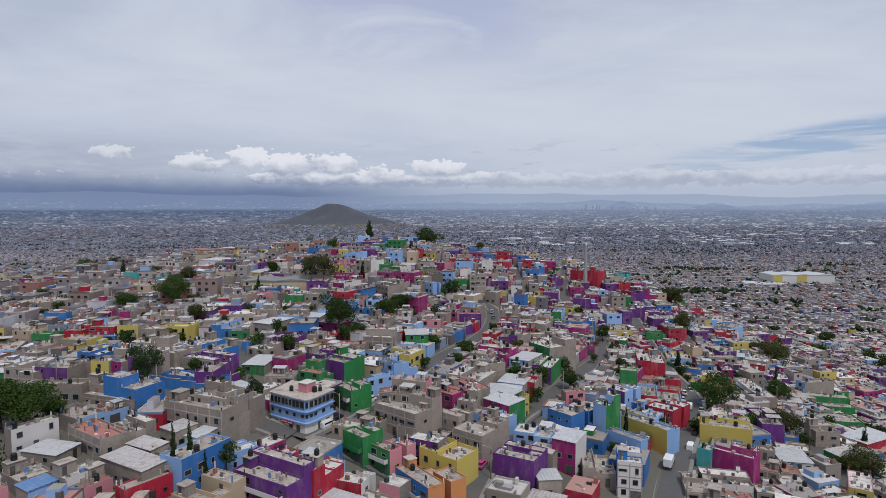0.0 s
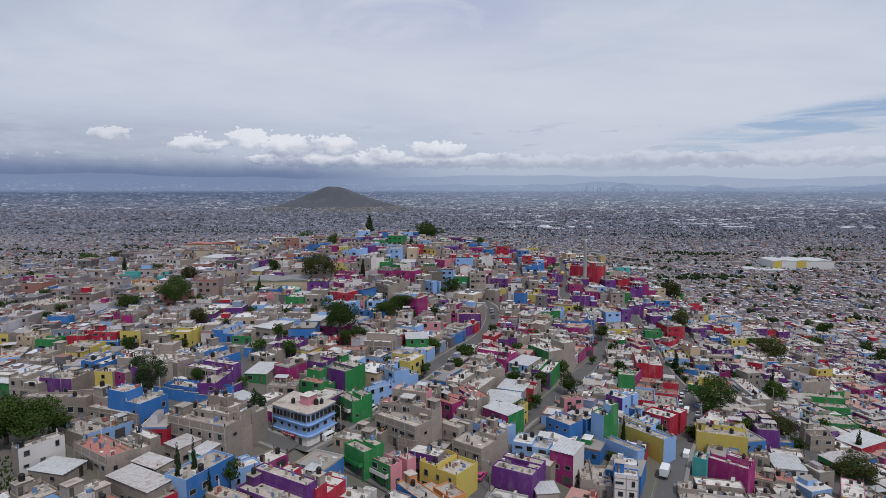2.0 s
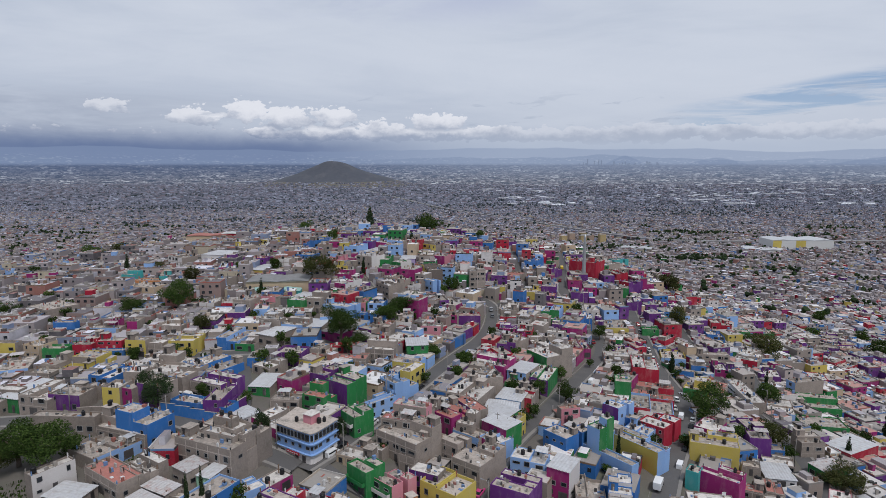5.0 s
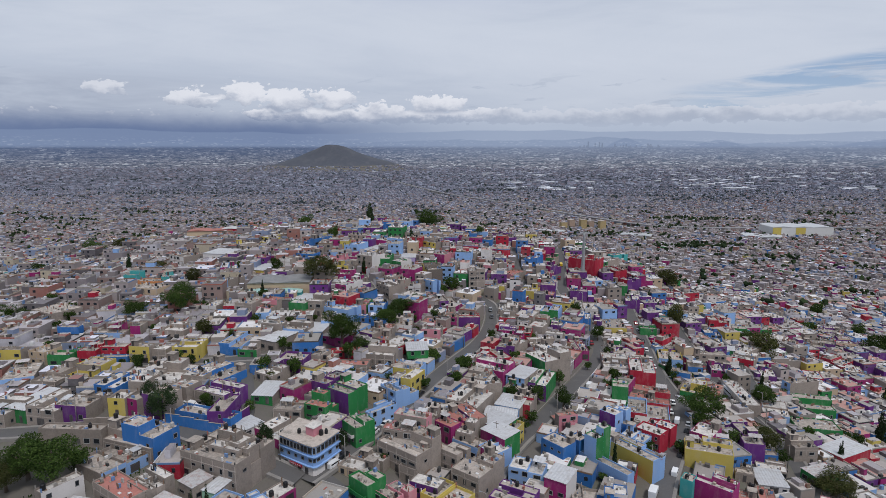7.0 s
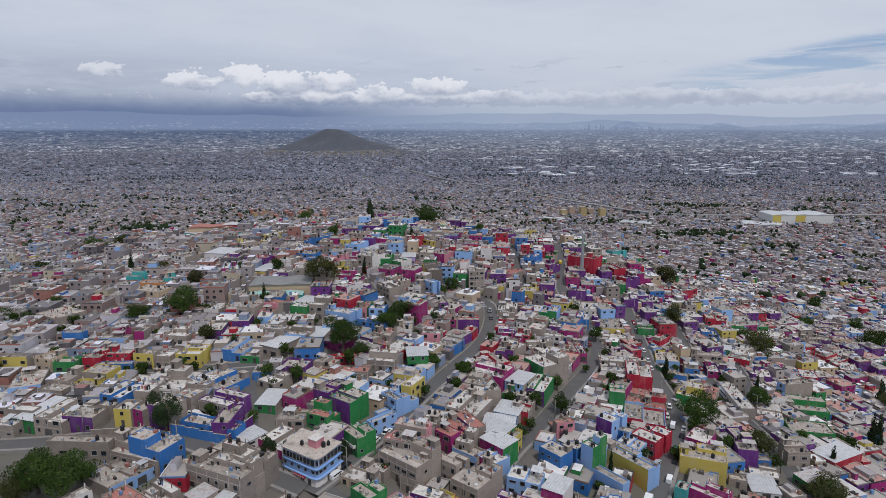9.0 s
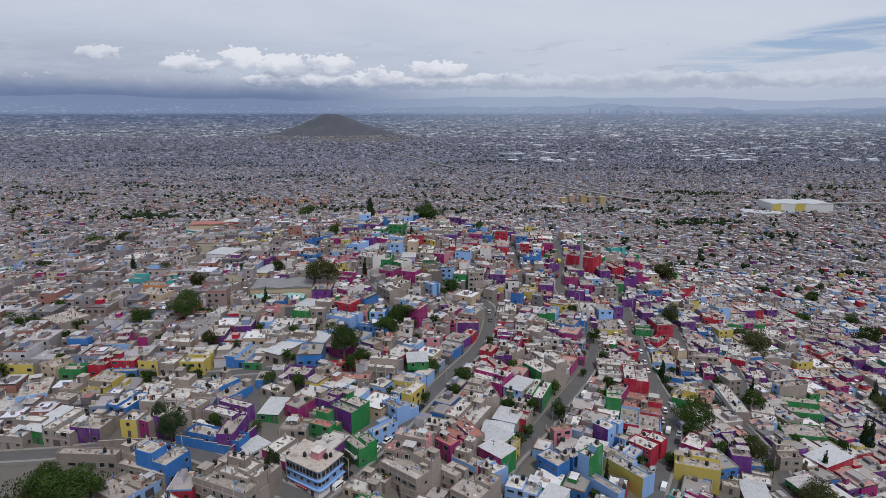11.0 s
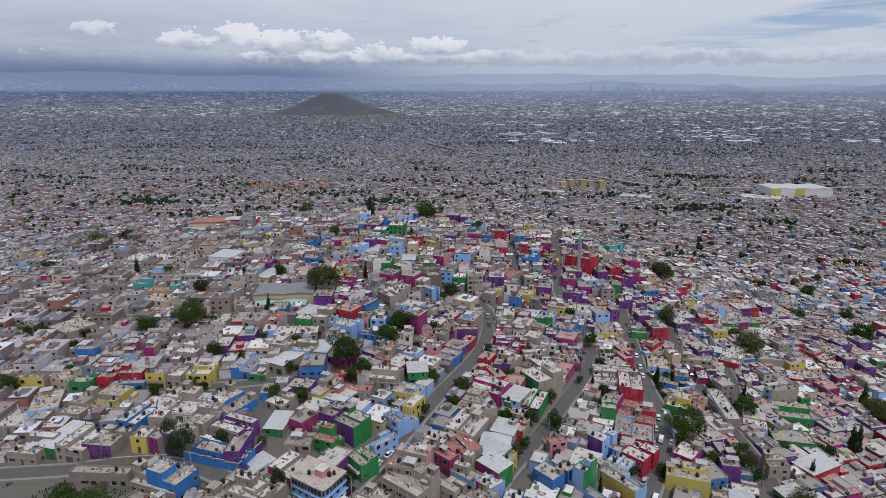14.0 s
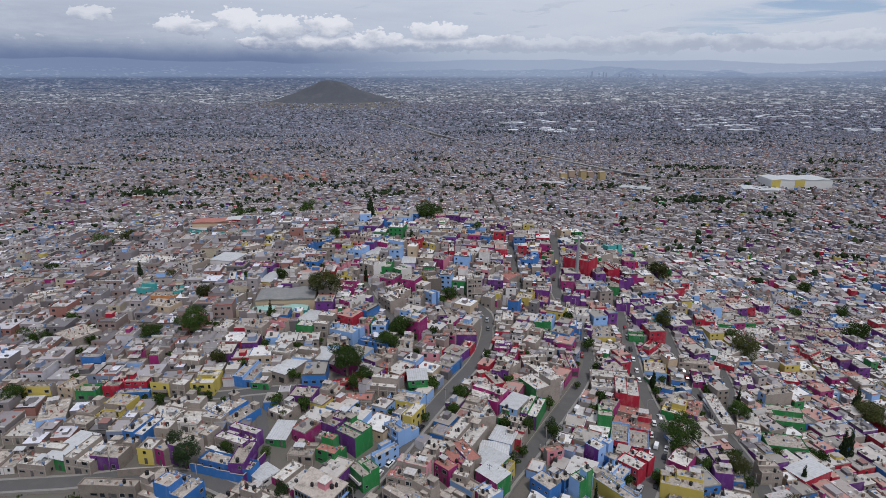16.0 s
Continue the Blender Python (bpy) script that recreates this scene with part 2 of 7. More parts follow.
def paint(key):
    if key in ("grey", "dark"):
        return surface("concrete_block_" + key, PAINT[key], 0.92, (0.16, 0.14, 0.12), 0.8, 0.5, 2.2, 0.4, 0.2, mottle=0.45)
    return surface("painted_plaster_" + key, PAINT[key], 0.8, (0.45, 0.42, 0.38), 0.28, 0.45, 7.0, 0.2, 0.1, streak=2.5)


ROOFS = {
    "slab": surface("roof_concrete", (0.36, 0.312, 0.272), 0.95, (0.085, 0.085, 0.075), 1.0, 0.55, 1.7, 0.4, 0.22, mottle=0.75),
    "pale": surface("roof_pale_screed", (0.53, 0.495, 0.46), 0.9, (0.13, 0.115, 0.10), 1.0, 0.5, 1.7, 0.3, 0.14, mottle=0.6),
    "terra": surface("roof_terracotta_sealant", (0.34, 0.14, 0.115), 0.9, (0.20, 0.15, 0.13), 0.8, 0.5, 1.7, 0.3, 0.14, mottle=0.6),
    "sheet": surface("roof_pale_sheet", (0.50, 0.50, 0.505), 0.5, (0.26, 0.19, 0.15), 0.6, 0.6, 1.4, 0.15, 0.1, 0.2, mottle=0.4),
    "bluesheet": surface("roof_blue_sheet", (0.10, 0.19, 0.36), 0.55, (0.30, 0.28, 0.26), 0.6, 0.6, 1.6, 0.15, 0.1, mottle=0.4),
    "rust": surface("roof_rusty_sheet", (0.46, 0.44, 0.43), 0.6, (0.28, 0.10, 0.05), 1.0, 0.8, 2.0, 0.2, 0.12, 0.25, mottle=0.7),
}
BEAM = surface("concrete_frame", (0.36, 0.31, 0.275), 0.92, (0.15, 0.13, 0.12), 0.6, 0.6, 2.5, 0.3, 0.15, mottle=0.4)
ASPHALT = surface("asphalt", (0.098, 0.094, 0.093), 0.9, (0.15, 0.14, 0.13), 0.6, 0.25, 4.0, 0.3, 0.05)
PAVING = surface("pavement_concrete", (0.23, 0.215, 0.20), 0.92, (0.15, 0.14, 0.13), 0.5, 0.5, 5.0, 0.3, 0.1)
EARTH = surface("dusty_earth", (0.125, 0.113, 0.10), 0.95, (0.10, 0.12, 0.06), 0.9, 0.06, 1.5, 0.5, 0.0)
GLASS = surface("dark_window_glass", (0.018, 0.021, 0.026), 0.12, (0.1, 0.1, 0.1), 0.3, 0.8, 4.0, 0.0, 0.4)
FRAME = surface("window_frame_metal", (0.16, 0.16, 0.16), 0.55, vary=0.7)
DARKDOOR = surface("steel_door_dark", (0.06, 0.055, 0.055), 0.55, vary=0.5)
TANK = surface("black_plastic_tank", (0.012, 0.012, 0.014), 0.45, (0.2, 0.19, 0.18), 0.3, 1.5, 6.0, 0.05, 0.3)
BARK = surface("bark", (0.10, 0.075, 0.055), 0.95, bump=0.6)
STEEL = surface("galvanised_steel", (0.42, 0.43, 0.44), 0.45, metal=0.7)
RUBBER = surface("tyre_rubber", (0.018, 0.018, 0.018), 0.8)


def foliage(name, a, b):
    m = bpy.data.materials.new(name)
    m.use_nodes = True
    nt = m.node_tree
    p = nt.nodes["Principled BSDF"]
    N, L = nt.nodes.new, nt.links.new
    geo, ob, ramp, mixer = N("ShaderNodeNewGeometry"), N("ShaderNodeObjectInfo"), N("ShaderNodeMix"), N("ShaderNodeHueSaturation")
    ramp.data_type = "RGBA"
    L(geo.outputs["Random Per Island"], ramp.inputs[0])
    ramp.inputs[6].default_value, ramp.inputs[7].default_value = (*a, 1), (*b, 1)
    L(ramp.outputs[2], mixer.inputs["Color"])
    r = N("ShaderNodeMapRange")
    r.inputs[3].default_value, r.inputs[4].default_value = 0.7, 1.3
    L(ob.outputs["Random"], r.inputs[0])
    L(r.outputs[0], mixer.inputs["Value"])
    L(mixer.outputs[0], p.inputs["Base Color"])
    p.inputs["Roughness"].default_value = 0.8
    p.inputs["Specular IOR Level"].default_value = 0.04
    MATS[name] = m
    return m


LEAF = foliage("leaves_green", (0.018, 0.036, 0.009), (0.058, 0.092, 0.022))
LEAF_DRY = foliage("leaves_olive", (0.026, 0.032, 0.010), (0.075, 0.080, 0.028))
# leaf green with blue haze mixed into it, for the far groves
LEAF_HAZE = foliage("leaves_hazed", (0.036, 0.050, 0.055), (0.060, 0.078, 0.078))
LEAF_DARK = foliage("leaves_cypress", (0.014, 0.026, 0.012), (0.040, 0.060, 0.026))


def town_walls(name, colours, rough=0.9, calm=1.0, dark=1.0):
    """Walls of far houses: one colour for each house, from the list, with stains."""
    m = surface(name, (0.3, 0.3, 0.3), rough, (0.2, 0.19, 0.17), 0.45, 0.3, 2.0, 0.2, 0.1, island=True)
    nt = m.node_tree
    geo = next(n for n in nt.nodes if n.type == "NEW_GEOMETRY")
    ramp = nt.nodes.new("ShaderNodeValToRGB")
    ramp.color_ramp.interpolation = "CONSTANT"
    if calm < 1:  # pull the colours towards their mean, then scale by dark
        mid = [sum(c[i] for c in colours) / len(colours) for i in range(3)]
        colours = [tuple(dark * (m + calm * (v - m)) for v, m in zip(c, mid)) for c in colours]
    el = ramp.color_ramp.elements
    el[0].color = (*colours[0], 1)
    el.remove(el[1])
    for k, c in enumerate(colours[1:], 1):
        e = el.new(k / len(colours))
        e.color = (*c, 1)
    nt.links.new(geo.outputs["Random Per Island"], ramp.inputs[0])
    mix = next(n for n in nt.nodes if n.type == "MIX")
    nt.links.new(ramp.outputs[0], mix.inputs[6])
    return m


_p = PAINT
HILL_WALLS = town_walls("hill_town_walls", [_p["grey"], _p["purple"], _p["magenta"], _p["blue"], _p["magenta"], _p["grey"], _p["sky"], _p["red"], _p["grey"], _p["yellow"], _p["tan"],
                                            _p["green"], _p["red"], _p["white"], _p["magenta"], _p["purple"], _p["grey"], _p["sky"], _p["purple"], _p["blue"]])
FAR_WALLS = town_walls("plain_town_walls", [(0.251, 0.217, 0.220), (0.148, 0.131, 0.139), (0.308, 0.268, 0.271), (0.547, 0.524, 0.567), (0.217, 0.188, 0.189), (0.274, 0.194, 0.176), (0.342, 0.296, 0.296),
                                            (0.114, 0.103, 0.113), (0.388, 0.331, 0.315), (0.296, 0.131, 0.107), (0.228, 0.199, 0.208), (0.194, 0.239, 0.353), (0.410, 0.353, 0.265), (0.274, 0.239, 0.239)], calm=0.98, dark=0.92)
FAR_ROOFS = town_walls("plain_town_roofs", [(0.308, 0.279, 0.296), (0.194, 0.177, 0.189), (0.410, 0.382, 0.403), (0.262, 0.234, 0.246), (0.707, 0.701, 0.781), (0.160, 0.142, 0.151), (0.353, 0.319, 0.328),
                                            (0.274, 0.142, 0.126), (0.296, 0.268, 0.284), (0.502, 0.479, 0.510), (0.137, 0.125, 0.139), (0.331, 0.302, 0.315), (0.239, 0.217, 0.227), (0.376, 0.342, 0.353)], calm=0.98, dark=0.92)

SLOPE_ROOFS = town_walls("slope_town_roofs", [(0.40, 0.36, 0.33), (0.30, 0.27, 0.25), (0.52, 0.49, 0.47), (0.36, 0.32, 0.30), (0.66, 0.64, 0.63), (0.40, 0.22, 0.19), (0.45, 0.41, 0.38), (0.26, 0.24, 0.22)])
# farthest houses: blue-grey haze painted into the wall and roof colours
HAZED_WALLS = town_walls("hazed_walls", [(0.198, 0.208, 0.267), (0.125, 0.137, 0.181), (0.271, 0.280, 0.351), (0.438, 0.472, 0.585), (0.157, 0.170, 0.221), (0.230, 0.187, 0.214), (0.312, 0.318, 0.390), (0.104, 0.115, 0.156)], calm=0.82, dark=0.86)
HAZED_ROOFS = town_walls("hazed_roofs", [(0.250, 0.263, 0.338), (0.146, 0.159, 0.208), (0.334, 0.352, 0.441), (0.208, 0.220, 0.279), (0.646, 0.691, 0.844), (0.114, 0.127, 0.169), (0.281, 0.286, 0.357), (0.250, 0.176, 0.195), (0.177, 0.187, 0.241)], calm=0.82, dark=0.86)

# ---- mesh helpers ----
def part(name, bm, material, parent, label=""):
    """Links a bmesh as one mesh object under a thing or a part (or at top level, with no parent)."""
    me = bpy.data.meshes.new(name)
    bm.to_mesh(me)
    bm.free()
    for m in material if isinstance(material, (list, tuple)) else (material,):
        me.materials.append(m)
    ob = new(name, me)
    if parent:
        ob.parent = parent
    return tagged(ob, label)


def shared(name, me, parent, m=None, label=""):
    """One more object on mesh data that exists already."""
    ob = new(name, me)
    ob.parent = parent
    if m is not None:
        ob.matrix_basis = m
    return tagged(ob, label)


def box(bm, x0, y0, z0, x1, y1, z1, slot=0, skip=()):
    v = [bm.verts.new(c) for c in ((x0, y0, z0), (x1, y0, z0), (x1, y1, z0), (x0, y1, z0), (x0, y0, z1), (x1, y0, z1), (x1, y1, z1), (x0, y1, z1))]
    for key, q in (("bottom", (0, 3, 2, 1)), ("top", (4, 5, 6, 7)), ("front", (0, 1, 5, 4)), ("right", (1, 2, 6, 5)), ("back", (2, 3, 7, 6)), ("left", (3, 0, 4, 7))):
        if key not in skip:
            bm.faces.new([v[i] for i in q]).material_index = slot
    return v


def tube(bm, points, radii, sides=8, slot=0, cap=True):
    """A round tube along points."""
    rings = []
    for k, (p, r) in enumerate(zip(points, radii)):
        p = Vector(p)
        d = (Vector(points[min(k + 1, len(points) - 1)]) - Vector(points[max(k - 1, 0)])).normalized()
        a = d.orthogonal().normalized()
        b = d.cross(a)
        rings.append([bm.verts.new(p + r * (math.cos(2 * math.pi * i / sides) * a + math.sin(2 * math.pi * i / sides) * b)) for i in range(sides)])
    for lo, hi in zip(rings, rings[1:]):
        for i in range(sides):
            f = bm.faces.new((lo[i], lo[(i + 1) % sides], hi[(i + 1) % sides], hi[i]))
            f.smooth, f.material_index = True, slot
    if cap:
        bm.faces.new(rings[0][::-1]).material_index = slot
        bm.faces.new(rings[-1]).material_index = slot


def many_boxes(name, rows, materials, label, category):
    """Houses past counting as one object: rows of x, y, foot, width, depth, height, turn (radians)."""
    r = np.asarray(rows, float)
    n = len(r)
    c = np.array([(-1, -1, 0), (1, -1, 0), (1, 1, 0), (-1, 1, 0), (-1, -1, 1), (1, -1, 1), (1, 1, 1), (-1, 1, 1)], float)
    lx, ly = c[:, 0] * r[:, 3:4] / 2, c[:, 1] * r[:, 4:5] / 2
    co, si = np.cos(r[:, 6:7]), np.sin(r[:, 6:7])
    v = np.stack([r[:, 0:1] + lx * co - ly * si, r[:, 1:2] + lx * si + ly * co, r[:, 2:3] + c[:, 2] * r[:, 5:6]], -1).reshape(-1, 3)
    q = np.array([(4, 5, 6, 7), (0, 1, 5, 4), (1, 2, 6, 5), (2, 3, 7, 6), (3, 0, 4, 7)])
    f = (q[None] + 8 * np.arange(n)[:, None, None]).reshape(-1)
    me = bpy.data.meshes.new(name)
    me.vertices.add(8 * n)
    me.vertices.foreach_set("co", v.ravel())
    me.loops.add(20 * n)
    me.loops.foreach_set("vertex_index", f.astype(np.int32))
    me.polygons.add(5 * n)
    me.polygons.foreach_set("loop_start", np.arange(0, 20 * n, 4, dtype=np.int32))
    me.polygons.foreach_set("loop_total", np.full(5 * n, 4, dtype=np.int32))
    for m in materials:
        me.materials.append(m)
    me.polygons.foreach_set("use_smooth", np.zeros(5 * n, bool))
    me.polygons.foreach_set("material_index", np.tile([1, 0, 0, 0, 0], n).astype(np.int32))
    me.update(calc_edges=True)
    return tagged(new(name, me), label, category, kind="stuff")



# ---- the lie of the land ----
HILL_SWELLS = {  # x of a column: metres added at y = 50, 125, 200 ... 650
    -300: (0.2, 0.2, 0.6, -0.8, -3.2, -0.8, -0.2, -0, 0),
    -200: (0.4, 2.2, 6.5, 2.5, -3.1, -1.2, -1.1, -0.5, -0.8),
    -100: (3.2, 6.3, -0.8, 0.8, 1.5, -4.2, -0.9, -0.5, -0.8),
    0: (0.4, -3.2, -0.4, -5.4, 5.1, -0.8, -1.1, -0.5, 0.2),
    100: (0.4, 0.9, -0.3, -2.7, 7.5, 7.6, 0.2, -0.3, 0.2),
    200: (0.3, 0.1, -0.1, -3.2, -1.9, -0.8, -0.3, 0.2, 0),
    300: (0.8, 1.3, 0.2, -0.4, -3.1, -3.1, 5, 0.4, 0),
    400: (0.1, 0.1, 0, 0.1, 0.1, 0.4, 0.5, 0.1, 0.1),
}


def ground_height(x, y):
    """Height of the ground: one hill on a plain, with gentle swells."""
    x, y = np.broadcast_arrays(np.asarray(x, float), np.asarray(y, float))
    sx, sy = np.where(x > -54, 360, 688), np.where(y > 402, 295, 681)
    z = -117 + 133 * np.exp(-np.abs((x - -54) / sx) ** 1.6 - np.abs((y - 402) / sy) ** 1.6)
    for a, column in HILL_SWELLS.items():
        for k, c in enumerate(column):
            z = z + c * np.exp(-((x - a) / 62) ** 2 - ((y - 50 - 75 * k) / 62) ** 2)
    return z


def gz(x, y):
    return float(ground_height(x, y))




def build_ground():
    xs = sorted({*range(-9000, -1200, 1200), *range(-1200, -360, 60), *range(-360, 480, 6), *range(480, 1300, 60), *range(1300, 9400, 1200)})
    ys = sorted({*range(-9000, -300, 1200), *range(-300, 60, 40), *range(60, 520, 6), *range(520, 1000, 20), *range(1000, 2000, 100), *range(2000, 9300, 1200)})
    X, Y = np.meshgrid(np.array(xs, float), np.array(ys, float))
    Z = ground_height(X, Y)
    near = (X > -340) & (X < 460) & (Y > 70) & (Y < 500)
    Z = Z - 0.25 * near
    me = bpy.data.meshes.new("ground")
    nx, ny = len(xs), len(ys)
    i = np.arange(nx * ny).reshape(ny, nx)
    f = np.stack([i[:-1, :-1], i[:-1, 1:], i[1:, 1:], i[1:, :-1]], -1).reshape(-1, 4)
    me.from_pydata(np.stack([X, Y, Z], -1).reshape(-1, 3).tolist(), [], f.tolist())
    me.polygons.foreach_set("use_smooth", [True] * len(f))
    me.materials.append(EARTH)
    tagged(new("ground", me), "bare dusty hillside running down to a wide plain", "ground", kind="structure")


build_ground()

# ---- room already taken on the hill, one cell a metre ----
OX, OY, ONX, ONY = -420, 60, 980, 480
TAKEN = np.zeros((ONX, ONY), bool)


def cells(x, y, w, d, turn, grow=0.0):
    """Cells under a turned footprint whose front edge is centred on x, y."""
    c, s = math.cos(radians(turn)), math.sin(radians(turn))
    a, b = np.meshgrid(np.arange(-w / 2 - grow, w / 2 + grow + 0.01, 0.7), np.arange(-grow, d + grow + 0.01, 0.7))
    ix = np.clip(np.round(x + a * c - b * s - OX).astype(int), 0, ONX - 1)
    iy = np.clip(np.round(y + a * s + b * c - OY).astype(int), 0, ONY - 1)
    return ix.ravel(), iy.ravel()


def resample(line, step):
    p = np.array(line, float)
    for _ in range(2):  # round the corners
        q = [p[0]]
        for a, b in zip(p, p[1:]):
            q += [a * 0.75 + b * 0.25, a * 0.25 + b * 0.75]
        p = np.array(q + [p[-1]])
    s = np.r_[0, np.cumsum(np.hypot(*np.diff(p, axis=0).T))]
    t = np.arange(0, s[-1], step)
    return np.stack([np.interp(t, s, p[:, 0]), np.interp(t, s, p[:, 1])], -1)


def ribbon(name, mid, lo, hi, lift, skirt, material, label, category):
    """A strip along a line, from lo to hi metres to its right, lifted over the ground, with a skirt down its edges."""
    d = np.gradient(mid, axis=0)
    d /= np.hypot(d[:, 0], d[:, 1])[:, None]
    right = np.stack([d[:, 1], -d[:, 0]], -1)
    z = ground_height(mid[:, 0], mid[:, 1]) + lift
    bm = bmesh.new()
    rows = []
    for k in range(len(mid)):
        a, b = mid[k] + right[k] * lo, mid[k] + right[k] * hi
        rows.append([bm.verts.new((*a, z[k] - skirt)), bm.verts.new((*a, z[k])), bm.verts.new((*b, z[k])), bm.verts.new((*b, z[k] - skirt))])
    for r, q in zip(rows, rows[1:]):
        for i in range(3):
            bm.faces.new((r[i], r[i + 1], q[i + 1], q[i]))
    bmesh.ops.recalc_face_normals(bm, faces=bm.faces[:])
    return tagged(part(name, bm, material, None), label, category, kind="structure")


STREET_LINES = []


def street(width, line):
    """A street along a line, with pavements where it is wide enough."""
    n = len(STREET_LINES)
    mid = resample(line, 2.0)
    STREET_LINES.append((width, mid))
    lift = 0.22 + 0.006 * n
    ribbon("road_%d" % (n + 1), mid, -width / 2, width / 2, lift, 0.9, ASPHALT, "worn grey asphalt street between houses", "road")
    if width > 4.4:
        for side in (-1, 1):
            lo, hi = sorted((side * width / 2, side * (width / 2 + 1.0)))
            ribbon("pavement_%d_%s" % (n + 1, "ab"[side > 0]), mid, lo, hi, lift + 0.14, 1.0, PAVING, "narrow concrete pavement with a raised kerb", "pavement")
    r = width / 2 + 0.7
    a, b = np.meshgrid(np.arange(-r, r + 0.1, 0.8), np.arange(-r, r + 0.1, 0.8))
    m = a * a + b * b < r * r
    for k in range(len(mid)):
        ix, iy = np.round(mid[k, 0] + a[m] - OX).astype(int), np.round(mid[k, 1] + b[m] - OY).astype(int)
        ok = (ix >= 0) & (ix < ONX) & (iy >= 0) & (iy < ONY)
        TAKEN[ix[ok], iy[ok]] = True


street(5.7, [(-35, 136), (-27, 149), (-21, 160), (-15, 171), (-7, 188), (4, 211), (16, 236), (22, 259), (24, 280), (20, 286)])
street(4.6, [(24, 280), (20, 287), (11, 292), (2, 293), (-4, 294)])
street(5.7, [(4, 121), (5.8, 126.9), (8.6, 134.6), (12.1, 145), (16.9, 157), (23.3, 168), (31, 178), (45, 202), (62, 232), (71, 254), (72, 275), (70, 295), (66, 307), (65, 324), (72, 350), (78, 399), (173, 990)])
street(3.4, [(24, 280), (36, 292), (47, 298), (54, 301), (64, 306)])
street(3.4, [(46, 300), (43, 316), (43, 339), (45, 380)])
street(6.6, [(48, 122), (53.4, 135.4), (59.9, 148.7), (66.5, 161.8), (78, 182), (86, 198), (90, 214), (90, 230), (92, 250), (96, 273), (98, 294), (100, 314), (102, 339)])
street(6.4, [(107, 138), (110.3, 148.3), (113.9, 164.4), (117.8, 178.3), (120, 190), (119, 206), (118, 218), (118, 237), (119, 251), (120, 266), (122, 284), (124, 306)])
street(6.1, [(119, 214), (128, 229), (138, 249), (143, 266), (146, 285), (148, 308), (151, 336)])
street(3.6, [(-31, 139), (-28.2, 136.8), (-22.7, 133.2), (-18.7, 131.5), (-10.6, 127.4), (-6.9, 123.6), (-4, 118)])
street(4.6, [(204, 232), (206, 263), (211, 289), (218, 323), (230, 358)])
street(5.3, [(-143, 148), (-133, 148), (-122, 148), (-109, 148), (-95, 151), (-77, 151), (-69, 149), (-58, 144), (-47, 140), (-35, 136)])
street(4.6, [(-145, 192), (-130, 192), (-115, 192), (-95, 193), (-80, 194), (-70, 197), (-52, 199)])
street(3.8, [(-70, 197), (-63, 180), (-58, 166), (-55, 151), (-54, 143)])
street(3.8, [(-172, 224), (-168, 234), (-160, 241), (-152, 255), (-146, 270)])
street(4.6, [(-21, 250), (-25, 265), (-32, 271), (-37, 281), (-41, 292)])

# ---- houses ----
rnd = random.Random(7)


def window_mesh(pane):
    bm = bmesh.new()
    if pane:
        box(bm, -0.5, -0.02, -0.5, 0.5, 0.05, 0.5)
        mats = [GLASS]
    else:  # one moulded frame: outer and inner ring, front and back, with a sill lip
        t = 0.08
        loops = []
        for yy in (-0.07, 0.04):
            loops.append([bm.verts.new((a, yy, b)) for a, b in ((-0.5, -0.55), (0.5, -0.55), (0.5, 0.5), (-0.5, 0.5))])
            loops.append([bm.verts.new((a, yy, b)) for a, b in ((-0.5 + t, -0.5 + t), (0.5 - t, -0.5 + t), (0.5 - t, 0.5 - t), (-0.5 + t, 0.5 - t))])
        of, inf, ob, inb = loops
        for i in range(4):
            j = (i + 1) % 4
            bm.faces.new((of[i], of[j], inf[j], inf[i]))
            bm.faces.new((of[j], of[i], ob[i], ob[j]))
            bm.faces.new((inf[i], inf[j], inb[j], inb[i]))
        mats = [FRAME]
    me = bpy.data.meshes.new("pane" if pane else "window")
    bm.to_mesh(me)
    bm.free()
    for m in mats:
        me.materials.append(m)
    return me


WINDOW, PANE = window_mesh(False), window_mesh(True)


def door_mesh():
    bm = bmesh.new()
    box(bm, -0.5, -0.05, 0, 0.5, 0.06, 1, 0)
    for k in range(4):
        box(bm, -0.42 + 0.22 * k, -0.075, 0.06, -0.26 + 0.22 * k, -0.05, 0.94, 0)
    me = bpy.data.meshes.new("door")
    bm.to_mesh(me)
    bm.free()
    me.materials.append(DARKDOOR)
    return me


DOOR = door_mesh()
CLUTTER = town_walls("roof_clutter", [(0.42, 0.40, 0.38), (0.20, 0.13, 0.09), (0.10, 0.09, 0.085), (0.62, 0.61, 0.60), (0.30, 0.27, 0.24), (0.04, 0.04, 0.04), (0.40, 0.34, 0.28), (0.25, 0.23, 0.21), (0.12, 0.20, 0.36), (0.22, 0.2, 0.18), (0.5, 0.47, 0.43), (0.28, 0.10, 0.08)])
TANK_SPOTS = []


